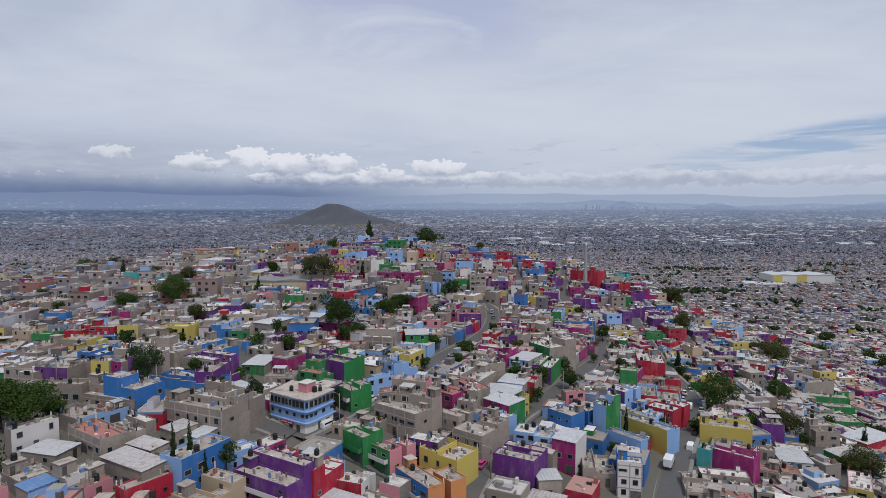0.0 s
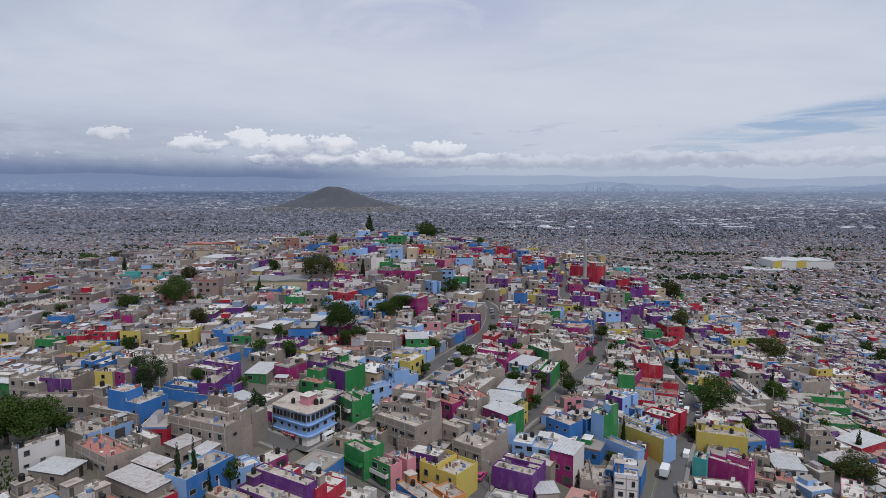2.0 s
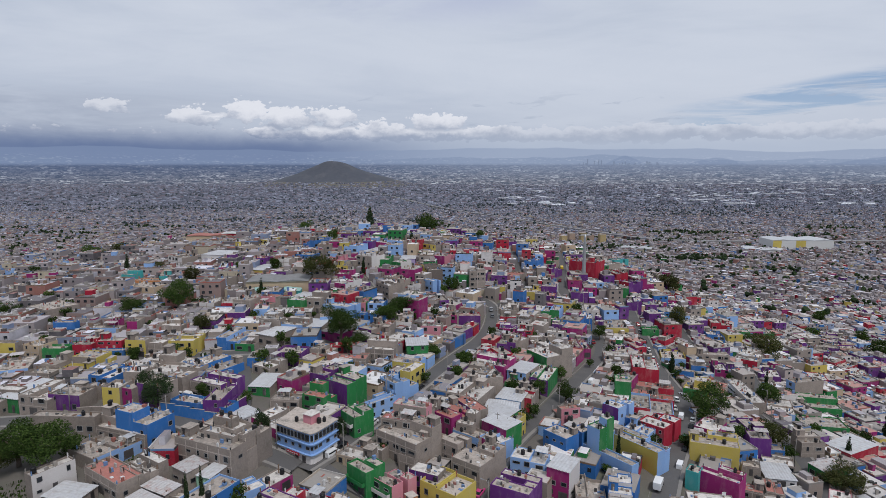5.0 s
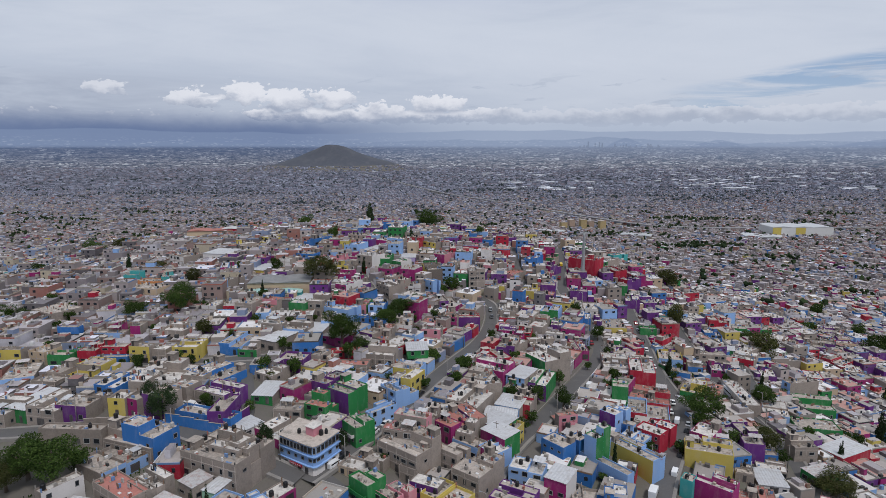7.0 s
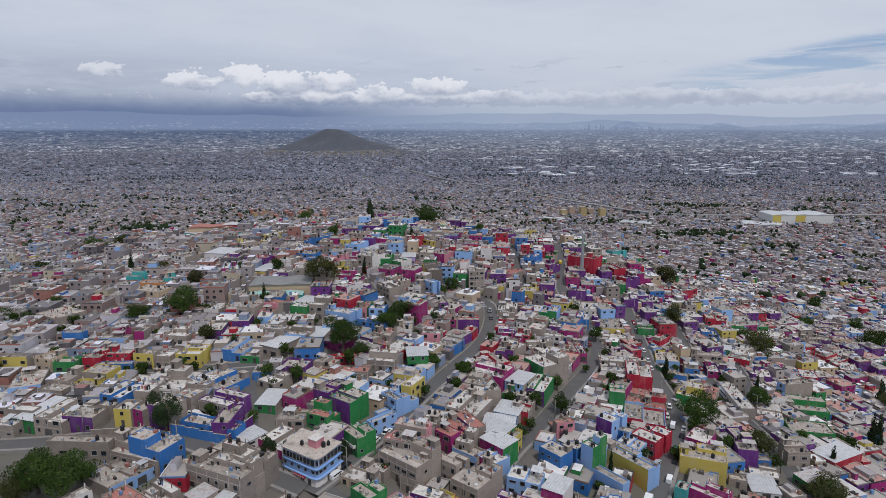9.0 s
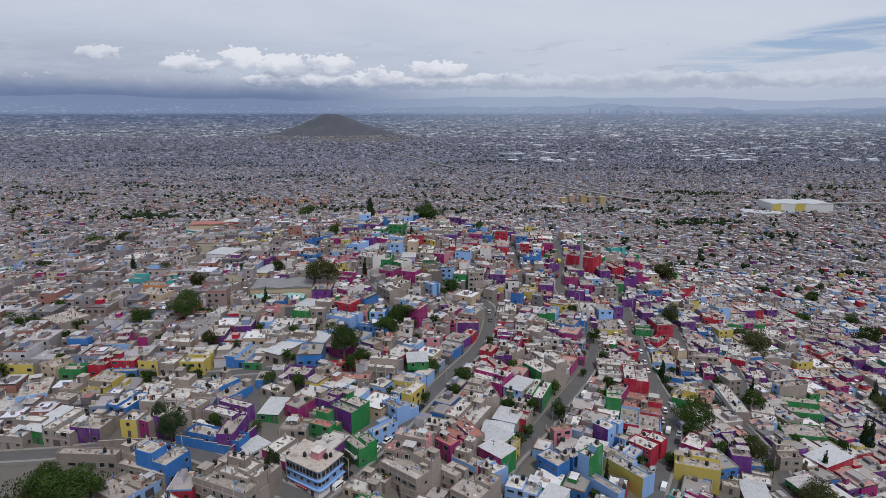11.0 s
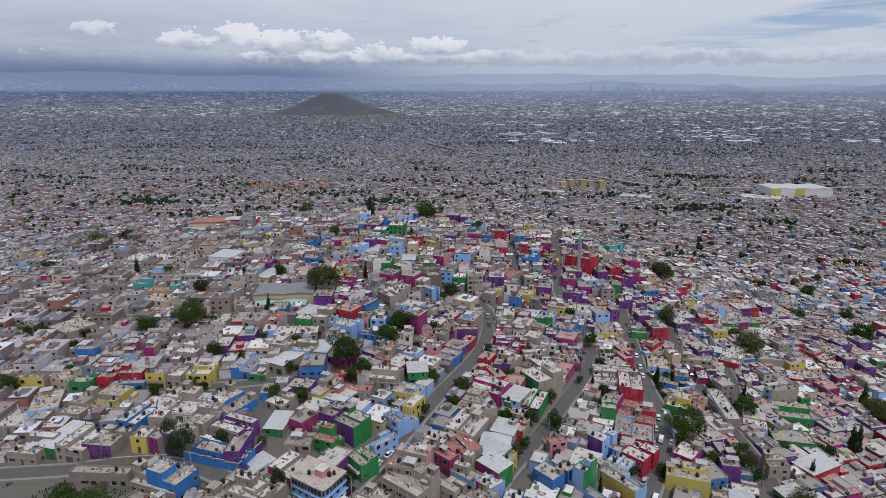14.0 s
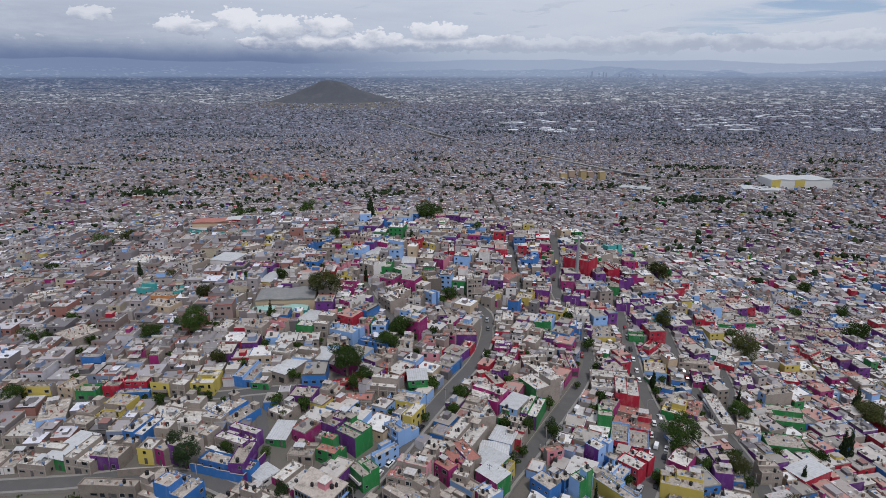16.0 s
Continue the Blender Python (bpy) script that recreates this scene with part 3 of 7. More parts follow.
def corrugated(bm, x0, y0, x1, y1, z, fall, slot=0):
    """A corrugated sheet that falls towards its front."""
    n = max(4, int((x1 - x0) / 0.42))
    rows = []
    for k in range(n + 1):
        x = x0 + (x1 - x0) * k / n
        w = 0.075 * (k % 2)
        rows.append([bm.verts.new((x, y0, z - fall + w)), bm.verts.new((x, y1, z + w)), bm.verts.new((x, y0, z - fall + w - 0.03)), bm.verts.new((x, y1, z + w - 0.03))])
    for a, b in zip(rows, rows[1:]):
        bm.faces.new((a[0], b[0], b[1], a[1])).material_index = slot
        bm.faces.new((a[2], a[3], b[3], b[2])).material_index = slot
        bm.faces.new((a[0], a[2], b[2], b[0])).material_index = slot


def block(walls, roofs, x0, x1, y0, y1, foot, top, rim, slot=0, sheet=False):
    """One volume of a house: outer walls with a parapet round a sunk roof, or a sheet roof."""
    v = box(walls, x0, y0, foot, x1, y1, top, 1, skip=("top", "bottom"))
    for f in v[0].link_faces:
        if all(p.co.y < y0 + 1e-4 for p in f.verts):
            f.material_index = slot
    t = 0.15
    if sheet:
        corrugated(roofs, x0 - 0.2, y0 - 0.25, x1 + 0.2, y1 + 0.2, top + 0.25, 0.3)
        return top + 0.3
    u = [walls.verts.new(p) for p in ((x0 + t, y0 + t, top), (x1 - t, y0 + t, top), (x1 - t, y1 - t, top), (x0 + t, y1 - t, top))]
    lo = [walls.verts.new((p.co.x, p.co.y, top - rim)) for p in u]
    for i in range(4):
        j = (i + 1) % 4
        walls.faces.new((v[4 + i], v[4 + j], u[j], u[i])).material_index = 1
        walls.faces.new((u[i], u[j], lo[j], lo[i])).material_index = 1
    box(roofs, x0 + t, y0 + t, top - rim - 0.15, x1 - t, y1 - t, top - rim, skip=("bottom",))
    return top - rim


def house(x, y, turn, w, d, n, front="grey", roof="slab", side="", plain=False):
    """One house: its front edge is centred on x, y, and faces -y turned by turn degrees; w wide, d deep, n storeys."""
    c, s = math.cos(radians(turn)), math.sin(radians(turn))
    side = side or rnd.choice(("grey", "grey", front))
    g = gz(x, y)
    corners = [gz(x + a * c - b * s, y + a * s + b * c) for a in (-w / 2, w / 2) for b in (0, d)]
    foot = min(corners) - 0.8 - g
    sheeted = roof in ("sheet", "rust", "bluesheet")
    top = 2.65 * n + (0.0 if sheeted else 0.25)
    what = {"slab": "flat concrete roof", "pale": "pale flat roof", "terra": "terracotta-red flat roof", "sheet": "white corrugated sheet roof", "rust": "rusty corrugated sheet roof", "bluesheet": "faded blue corrugated sheet roof"}[roof]
    storeys = ("single-storey", "two-storey", "three-storey", "four-storey")[min(3, int(math.ceil(n - 0.3)) - 1)]
    root = tagged(new("house"), "%s %s house with a %s" % (PAINT_WORDS[front], storeys, what), "house", "houses on the hillside")
    root.matrix_basis = pose(x, y, g, 0, 0, turn)
    leaves = []

    def leaf(name="roof"):
        leaves.append((name, bmesh.new()))
        return leaves[-1][1]

    rim = rnd.choice((0.2, 0.3, 0.45, 0.8))
    decks = []
    style = rnd.random()
    q = d * rnd.uniform(0.42, 0.62)
    if sheeted or d < 5.2 or w < 4 or style < 0.14:
        z = block(leaf("wall"), leaf(), -w / 2, w / 2, 0, d, foot, top, rim, 0, sheeted)
        decks.append((-w / 2, w / 2, 0, d, z))
    elif style < 0.34 and w > 5 and d > 6.5:  # four ranges round a sunk patio
        a, b = -w * rnd.uniform(0.05, 0.3), w * rnd.uniform(0.02, 0.25)
        e = d * rnd.uniform(0.3, 0.42)
        f = e + min(3.4, d * 0.3)
        for x0, x1, y0, y1, cut in ((-w / 2, w / 2, 0, e, 0.0), (-w / 2, a, e + 0.01, f, rnd.choice((0.0, 1.2, 2.4))), (b, w / 2, e + 0.01, f, rnd.choice((0.3, 1.4, 2.5))), (-w / 2, w / 2, f + 0.01, d, rnd.choice((0.2, -1.0, 1.2, 2.4)))):
            z = block(leaf("wall"), leaf(), x0, x1, y0, y1, foot, max(0.5, top - cut), rim if y0 == 0 else 0.2, 0 if y0 == 0 else 1)
            decks.append((x0, x1, y0, y1, z))
        box(leaf("patio_floor"), a, e, -0.2, b, f, 0.05, skip=("bottom",))
    elif style < 0.58:  # a lower back with a yard
        z = block(leaf("wall"), leaf(), -w / 2, w / 2, 0, q, foot, top, rim)
        decks.append((-w / 2, w / 2, 0, q, z))
        k = rnd.uniform(-0.15, 0.2) * w
        lower = max(0.4, top - rnd.choice((1.3, 2.65, 2.65)))
        z = block(leaf("wall"), leaf(), -w / 2, k, q + 0.01, d, foot, lower, 0.2, 1)
        decks.append((-w / 2, k, q, d, z))
        z = block(leaf("wall"), leaf(), k + 0.01, w / 2, q + 1.6, d, foot, top - 0.4, 0.3, 1)
        decks.append((k, w / 2, q + 1.6, d, z))
    elif style < 0.8:  # an upper storey over the back half
        z = block(leaf("wall"), leaf(), -w / 2, w / 2, 0, q, foot, top, rim)
        decks.append((-w / 2, w / 2, 0, q, z))
        k = rnd.choice((-1, 1, 0))
        x0, x1 = (-w / 2, w / 2) if k == 0 else ((-w / 2, w * 0.12) if k < 0 else (-w * 0.12, w / 2))
        z = block(leaf("wall"), leaf(), x0, x1, q + 0.01, d, foot, top + rnd.choice((0.5, 0.9, 2.2)), 0.25, 1 if rnd.random() < 0.6 else 0)
        decks.append((x0, x1, q, d, z))
        if k:
            y0, y1 = (w * 0.12 + 0.01, w / 2) if k < 0 else (-w / 2, -w * 0.12 - 0.01)
            z = block(leaf("wall"), leaf(), y0, y1, q + 0.01, d, foot, top - rnd.choice((0.0, 0.6, 1.5)), 0.25, 1)
            decks.append((y0, y1, q, d, z))
    else:  # two halves at different heights
        k = rnd.uniform(-0.12, 0.12) * w
        for x0, x1, cut in ((-w / 2, k, 0.0), (k + 0.01, w / 2, rnd.choice((0.5, 1.2, -0.9)))):
            z = block(leaf("wall"), leaf(), x0, x1, 0, d, foot, top - cut, rim)
            decks.append((x0, x1, 0, d, z))
    for x0, x1, y0, y1, z in decks:
        if sheeted:
            continue
        if rnd.random() < 0.2 and y1 - y0 > 4:  # a second screed, a step higher
            k = rnd.uniform(0.3, 0.7)
            box(leaf("screed"), x0 + 0.15, y0 + (y1 - y0) * k, z, x1 - 0.15, y1 - 0.15, z + 0.06, skip=("bottom",))
    for name, bm in leaves:
        part(name, bm, [paint(front), paint(side)] if name == "wall" else PAVING if name == "patio_floor" else ROOFS[roof], root)
    if front in ("grey", "dark", "tan", "white") and not sheeted and d > 4:  # concrete frame: posts and floor beams
        bm = bmesh.new()
        e = 0.03
        levels = [2.65 * k for k in range(1, int(n) + 1)]
        for z in levels:
            box(bm, -w / 2 - e, -e, z - 0.22, w / 2 + e, 0.1, z + 0.02)
        for k in range(max(2, int(w / 3.2)) + 1):
            u = -w / 2 + (w - 0.25) * k / max(2, int(w / 3.2))
            box(bm, u, -e * 0.8, foot, u + 0.25, 0.1, top - 0.3)
        part("concrete_frame", bm, BEAM, root)
    elif n >= 2 and not plain and rnd.random() < 0.3 and w > 5:  # a balcony with a solid rail
        bm = bmesh.new()
        a, z = rnd.uniform(0.5, 0.95) * w / 2, 2.65 * rnd.randint(1, int(n) - 1 if n > 2 else 1)
        box(bm, -a, -0.95, z - 0.15, a, 0.0, z)
        box(bm, -a, -0.95, z, a, -0.87, z + 0.85)
        box(bm, -a, -0.87, z, -a + 0.08, 0.0, z + 0.85)
        box(bm, a - 0.08, -0.87, z, a, 0.0, z + 0.85)
        part("balcony", bm, paint(rnd.choice((front, "white", side))), root)
    # openings
    for floor in range(int(math.ceil(n))):
        z0 = 2.65 * floor
        k = 0 if plain or (front in ("green", "purple", "magenta", "red") and rnd.random() < 0.3) else max(1, int(w / 2.7))
        ww = rnd.uniform(1.0, 1.7)
        for i in range(k):
            u = -w / 2 + w * (i + 0.5) / k
            if floor == 0 and i == k // 2:
                shared("door", DOOR, root, pose(u, 0, 0.0) @ Matrix.Diagonal((rnd.choice((1.0, 1.0, 2.4)), 1, 2.1, 1)))
                continue
            if rnd.random() < (0.12 if y < 235 else 0.22) or z0 + 2.2 > top:
                continue
            wide = min(w / k * 0.82, rnd.choice((ww, ww, 0.8, 2.1)))
            win = shared("window", WINDOW, root, pose(u + rnd.uniform(-0.2, 0.2), 0, z0 + rnd.uniform(1.4, 1.65)) @ Matrix.Diagonal((wide, 1, rnd.choice((0.7, 1.1, 1.3, 1.5)), 1)))
            shared("pane", PANE, win)
        for sgn in (-1, 1):
            if not plain and y < 235 and rnd.random() < 0.36 and z0 + 2.3 < top and d > 4:
                win = shared("window", WINDOW, root, pose(sgn * w / 2, rnd.uniform(1.2, min(d * 0.4, 4)), z0 + 1.5, 0, 0, 90 * sgn) @ Matrix.Diagonal((rnd.uniform(0.8, 1.4), 1, rnd.uniform(0.8, 1.15), 1)))
                shared("pane", PANE, win)
    if not sheeted:
        clutter = bmesh.new()
        for x0, x1, y0, y1, z in decks:
            if x1 - x0 < 2.0 or y1 - y0 < 2.0:
                continue
            for _ in range(int((x1 - x0) * (y1 - y0) / 4.5) + 1):
                u, v = rnd.uniform(x0 + 0.25, x1 - 0.9), rnd.uniform(y0 + 0.25, y1 - 0.9)
                kind = rnd.random()
                if kind < 0.55:  # crates, blocks, buckets
                    box(clutter, u, v, z + 0.05, u + rnd.uniform(0.25, 0.9), v + rnd.uniform(0.25, 0.9), z + 0.06 + rnd.choice((0.15, 0.3, 0.6, 0.9)))
                elif kind < 0.8:  # boards and sheets lying about
                    box(clutter, u, v, z + 0.05, u + rnd.uniform(0.4, 1.6), v + rnd.uniform(0.2, 0.8), z + 0.12)
                else:  # washing on a line
                    k = rnd.uniform(0.5, 1.4)
                    box(clutter, u, v, z + 0.6, u + k * 0.7, v + 0.05, z + 1.6)
            if rnd.random() < 0.45:  # stubs of unfinished columns
                for u, v in ((x0 + 0.1, y0 + 0.1), (x1 - 0.3, y0 + 0.1), (x0 + 0.1, y1 - 0.3), (x1 - 0.3, y1 - 0.3)):
                    box(clutter, u, v, z, u + 0.2, v + 0.2, z + rim + rnd.uniform(0.4, 1.1))
            if rnd.random() < 0.30 and y1 - y0 > 3.2 and x1 - x0 > 3.4:  # a wash room
                a, b2, hh = rnd.uniform(1.8, 3), rnd.uniform(1.8, 3), rnd.uniform(1.9, 2.4)
                u, v = rnd.choice((x0 + 0.2, x1 - a - 0.2)), y1 - b2 - 0.2
                bm = bmesh.new()
                box(bm, u, v, z, u + a, v + b2, z + hh, 0, skip=("bottom",))
                box(bm, u - 0.15, v - 0.2, z + hh, u + a + 0.15, v + b2 + 0.1, z + hh + 0.1, 1)
                box(bm, u + 0.4, v - 0.03, z, u + 1.2, v, z + 1.8, 2)
                part("stair_head", bm, [paint(rnd.choice(("grey", "grey", side, front))), ROOFS["slab"], DARKDOOR], root)
                if rnd.random() < 0.5:
                    u, v = u + a / 2, v + b2 / 2
                    TANK_SPOTS.append((x + u * c - v * s, y + u * s + v * c, g + z + hh + 0.1))
            elif rnd.random() < 0.30 and y1 - y0 > 3.4 and x1 - x0 > 3.4:  # a lean-to of sheet on posts
                a, b2 = min(rnd.uniform(2.2, 4.5), x1 - x0 - 0.5), min(rnd.uniform(1.8, 3.2), y1 - y0 - 0.5)
                u, v = rnd.uniform(x0 + 0.2, x1 - a - 0.2), rnd.uniform(y0 + 0.2, y1 - b2 - 0.2)
                bm = bmesh.new()
                corrugated(bm, u, v, u + a, v + b2, z + 2.2, 0.25)
                for pu, pq in ((u + 0.1, v + 0.1), (u + a - 0.1, v + 0.1), (u + 0.1, v + b2 - 0.1), (u + a - 0.1, v + b2 - 0.1)):
                    box(bm, pu - 0.04, pq - 0.04, z, pu + 0.04, pq + 0.04, z + 2.0)
                part("lean_to", bm, ROOFS[rnd.choice(("sheet", "rust", "rust"))], root, "corrugated sheet lean-to on posts")
        if clutter.faces:
            tagged(part("rooftop_clutter", clutter, CLUTTER, root), kind="stuff")
        else:
            clutter.free()
        for _ in range(rnd.choice((0, 1, 1, 1, 2))):
            x0, x1, y0, y1, z = rnd.choice(decks)
            if x1 - x0 > 2 and y1 - y0 > 2:
                u, v = rnd.uniform(x0 + 0.8, x1 - 0.8), rnd.uniform(y0 + 0.8, y1 - 0.8)
                TANK_SPOTS.append((x + u * c - v * s, y + u * s + v * c, g + z + 0.06))
    ix, iy = cells(x, y, w, d, turn)
    TAKEN[ix, iy] = True
    return root


# ---- the corner shop house ----
def corner_shop():
    """Three storeys, light blue over white, with bands of dark windows and a rounded street corner."""
    A, B, C, D = (-42.6, 143.5), (-32.3, 136.9), (-27.6, 145.5), (-39.8, 153.0)
    g = gz(-33, 138)
    root = tagged(new("corner_shop_house"), "light blue three-storey corner shop house with bands of dark windows", "house")
    root.matrix_basis = pose(B[0], B[1], g)
    off = [(p[0] - B[0], p[1] - B[1]) for p in (A, B, C, D)]
    a, b, c, d = [Vector((*p, 0)) for p in off]
    e1, e2 = (a - b).normalized(), (c - b).normalized()
    ring = [a, b + e1 * 2.2, b + e1 * 0.7 + e2 * 0.15, b + e2 * 0.8 + e1 * 0.1, b + e2 * 2.4, c, d]

    def prism(name, z0, z1, grow, material, label=""):
        mid = sum(ring, Vector()) / len(ring)
        bm = bmesh.new()
        lo = [bm.verts.new((*(p + (p - mid).normalized() * grow).xy, z0)) for p in ring]
        hi = [bm.verts.new((v.co.x, v.co.y, z1)) for v in lo]
        for i in range(len(ring)):
            j = (i + 1) % len(ring)
            bm.faces.new((lo[i], lo[j], hi[j], hi[i]))
        bm.faces.new(hi)
        bm.faces.new(lo[::-1])
        bmesh.ops.recalc_face_normals(bm, faces=bm.faces[:])
        return part(name, bm, material, root, label)

    prism("ground_floor_wall", -1.8, 2.9, 0.0, paint("white"), "white-painted ground floor")
    prism("first_floor_wall", 2.9, 5.7, 0.0, paint("sky"))
    prism("balcony_slab", 2.85, 3.05, 0.7, paint("sky"))
    prism("ledge", 5.5, 5.75, 0.55, paint("sky"))
    prism("top_floor_wall", 5.75, 8.5, 0.12, paint("sky"))
    prism("roof", 8.5, 8.72, 0.5, ROOFS["slab"], "weathered concrete roof slab with overhang")
    for i in range(5):
        p, q = ring[i], ring[i + 1]
        run = (q - p).length
        n = max(1, int(run / 1.25))
        turn = math.degrees(math.atan2((q - p).y, (q - p).x))
        out = Vector((math.sin(radians(turn)), -math.cos(radians(turn)), 0))
        for k in range(n):
            m = p.lerp(q, (k + 0.5) / n)
            w = shared("window", WINDOW, root, pose(m.x + out.x * 0.14, m.y + out.y * 0.14, 7.25, 0, 0, turn) @ Matrix.Diagonal((run / n * 0.86, 1, 1.75, 1)))
            shared("pane", PANE, w)
            if k % 2 == 0:
                w = shared("window", WINDOW, root, pose(m.x + out.x * 0.02, m.y + out.y * 0.02, 4.5, 0, 0, turn) @ Matrix.Diagonal((run / n * 0.8, 1, 0.9, 1)))
                shared("pane", PANE, w)
            elif run > 3:
                shared("door", DOOR, root, pose(m.x + out.x * 0.02, m.y + out.y * 0.02, 0.0, 0, 0, turn) @ Matrix.Diagonal((1.15, 1, 2.2, 1)))
    m = ring[0].lerp(ring[1], 0.62)
    turn = math.degrees(math.atan2((ring[1] - ring[0]).y, (ring[1] - ring[0]).x))
    bm = bmesh.new()
    box(bm, -2.2, -0.75, 2.2, 2.2, -0.55, 2.85)
    ob = part("shop_sign", bm, paint("red"), root, "red shop sign with unreadable white bars")
    ob.matrix_basis = pose(m.x, m.y, 0, 0, 0, turn)
    bm = bmesh.new()
    for k in range(5):
        box(bm, -1.9 + 0.78 * k, -0.77, 2.42, -1.35 + 0.78 * k, -0.75, 2.66)
    part("sign_bars", bm, paint("white"), ob)
    bm = bmesh.new()
    box(bm, -1.4, -1.5, 8.7, 1.4, 1.6, 11.0, 0)
    box(bm, -1.6, -1.7, 11.0, 1.6, 1.8, 11.12, 1)
    mid = sum(ring, Vector()) / len(ring)
    ob = part("stair_head", bm, [paint("pink"), ROOFS["pale"]], root, "small pink room on the roof")
    ob.matrix_basis = pose(mid.x + 0.5, mid.y + 2, 0, 0, 0, -32)
    for u, q in ((2.6, 1.2), (3.8, 2.0), (-3.4, 2.2)):
        TANK_SPOTS.append((B[0] + mid.x + u, B[1] + mid.y + q, g + 8.72))
    ix, iy = cells(-37.4, 140.2, 12.4, 10, -33)
    TAKEN[ix, iy] = True


corner_shop()

# each house: place of its front, turn, width, depth, storeys, paint, roof, side walls
house(-83.7, 118.6, 58, 8.8, 3.0, 2, "white", "pale", "grey")
house(-74.9, 115.1, 79, 6.1, 8.1, 1, "grey", "sheet")
house(-66.0, 106.0, 61, 7.1, 4.5, 1.5, "white", "pale")
house(-74.9, 105.6, 57, 5.7, 11.7, 1, "grey", "slab")
house(-70.9, 101.6, 62, 5.0, 3.9, 1.5, "sky", "bluesheet")
house(-63.2, 105.3, 61, 5.3, 4.5, 1, "pink", "terra")
house(-77.5, 98.8, 60, 4.4, 14.5, 1.5, "pink", "terra")
house(-61.2, 109.1, -30, 13.3, 5.2, 1.7, "grey", "rust")
house(-54.0, 105.4, 54, 9.0, 3.4, 1.5, "red", "slab", "red")
house(-61.4, 116.1, -28, 7.9, 4.0, 1.5, "grey", "rust")
house(-55.9, 114.5, -19, 5.5, 5.2, 1.5, "grey", "pale")
house(-59.1, 123.7, -34, 5.5, 5.3, 1.5, "grey", "rust")
house(-53.3, 122.2, -22, 3.9, 5.9, 1.5, "mint", "sheet")
house(-74.1, 118.9, -34, 13.8, 5.9, 1.5, "grey", "terra", "grey")
house(-68.9, 121.0, -34, 8.0, 6.8, 1.5, "grey", "pale")
house(-75.6, 130.4, 61, 13.2, 11.8, 1.2, "sky", "slab", "grey")
house(-70.0, 138.8, 67, 8.2, 10.8, 2.3, "blue", "slab", "blue")
house(-79.6, 137.2, -20, 15.9, 6.7, 1.2, "grey", "slab")
house(-96.0, 140.9, -3, 16.9, 3.4, 1.7, "grey", "slab")
house(-56.3, 129.6, -24, 17.6, 13.9, 2.5, "grey", "slab", "grey")
house(-50.3, 132.7, -30, 7.7, 5.3, 3.4, "grey", "pale", "grey")
house(-37.5, 126.2, 55, 7.9, 5.0, 1, "magenta", "pale")
house(-41.8, 120.1, 44, 6.6, 6.4, 1.5, "sky", "pale")
house(-46.6, 113.7, 64, 12.1, 6.0, 2.6, "blue", "slab", "sky")
house(-35.3, 109.9, -31, 14.9, 7.4, 2, "purple", "slab", "purple")
house(-30.7, 114.1, -26, 12.5, 10.0, 2.4, "red", "pale", "red")
house(-22.6, 122.6, 59, 5.3, 4.6, 1.2, "sky", "pale")
house(-19.8, 117.3, -20, 6.9, 6.5, 1.2, "red", "pale", "white")
house(-20.6, 131.4, -44, 7.4, 5.9, 2.2, "green", "slab", "green")
house(-14.4, 128.9, -43, 7.4, 8.0, 2, "green", "slab", "pink")
house(-6.6, 118.5, -53, 12.1, 9.8, 2.2, "blue", "slab", "orange")
house(-1.2, 128.8, -37, 10.6, 8.5, 2.4, "yellow", "slab", "yellow")
house(-4.7, 133.9, -26, 7.9, 4.6, 2.2, "purple", "pale", "grey")
house(-12.3, 145.2, -39, 14.4, 10.2, 2.5, "grey", "slab", "grey")
house(-10.9, 151.1, -21, 10.1, 8.8, 3, "grey", "slab", "pink")
house(-9.2, 141.6, -30, 5.0, 8.8, 1.6, "grey", "slab")
house(0.8, 148.2, -39, 8.2, 6.2, 2.3, "grey", "slab")
house(5.8, 139.9, -38, 9.0, 12.2, 2.4, "grey", "slab", "grey")
house(16.0, 131.2, -29, 10.1, 9.2, 2.5, "purple", "slab", "purple")
house(24.0, 128.2, 6, 5.2, 4.9, 1.7, "grey", "sheet")
house(29.3, 140.0, -33, 6.1, 7.7, 3, "magenta", "sheet", "white")
house(22.4, 146.0, -22, 9.4, 6.3, 2, "sky", "pale", "sky")
house(37.0, 135.7, -9, 7.6, 10.9, 1.6, "grey", "slab")
house(43.0, 132.2, -15, 5.6, 8.3, 3.2, "white", "pale", "blue")
house(32.0, 159.0, -50, 8.3, 11.6, 2.2, "blue", "slab", "blue")
house(42.8, 158.1, -53, 4.4, 6.3, 3.8, "sky", "pale", "green", plain=True)
house(55.3, 162.1, -53, 16.9, 6.1, 2, "yellow", "slab", "sky", plain=True)
house(45.7, 154.4, -52, 16.5, 3.1, 1.8, "sky", "slab", "sky", plain=True)
house(14.5, 158.4, -46, 9.3, 6.9, 2.5, "magenta", "sheet", "green")
house(23.0, 163.8, 60, 7.6, 3.0, 2.4, "yellow", "slab", "yellow")
house(12.1, 152.3, -50, 6.4, 7.3, 2, "magenta", "pale", "sky")
house(6.4, 155.8, -40, 9.2, 5.1, 1.5, "sky", "slab")
house(6.1, 158.5, -26, 5.1, 6.0, 2, "grey", "pale")
house(-0.0, 161.3, -43, 6.9, 8.7, 2, "magenta", "terra", "magenta")
house(74.6, 148.8, -44, 10.7, 5.5, 2.5, "magenta", "pale", "magenta", plain=True)
house(68.6, 151.5, -38, 3.4, 4.1, 2, "teal", "slab", "teal", plain=True)
house(81.4, 166.0, -20, 13.7, 8.6, 2.5, "yellow", "slab", "yellow", plain=True)
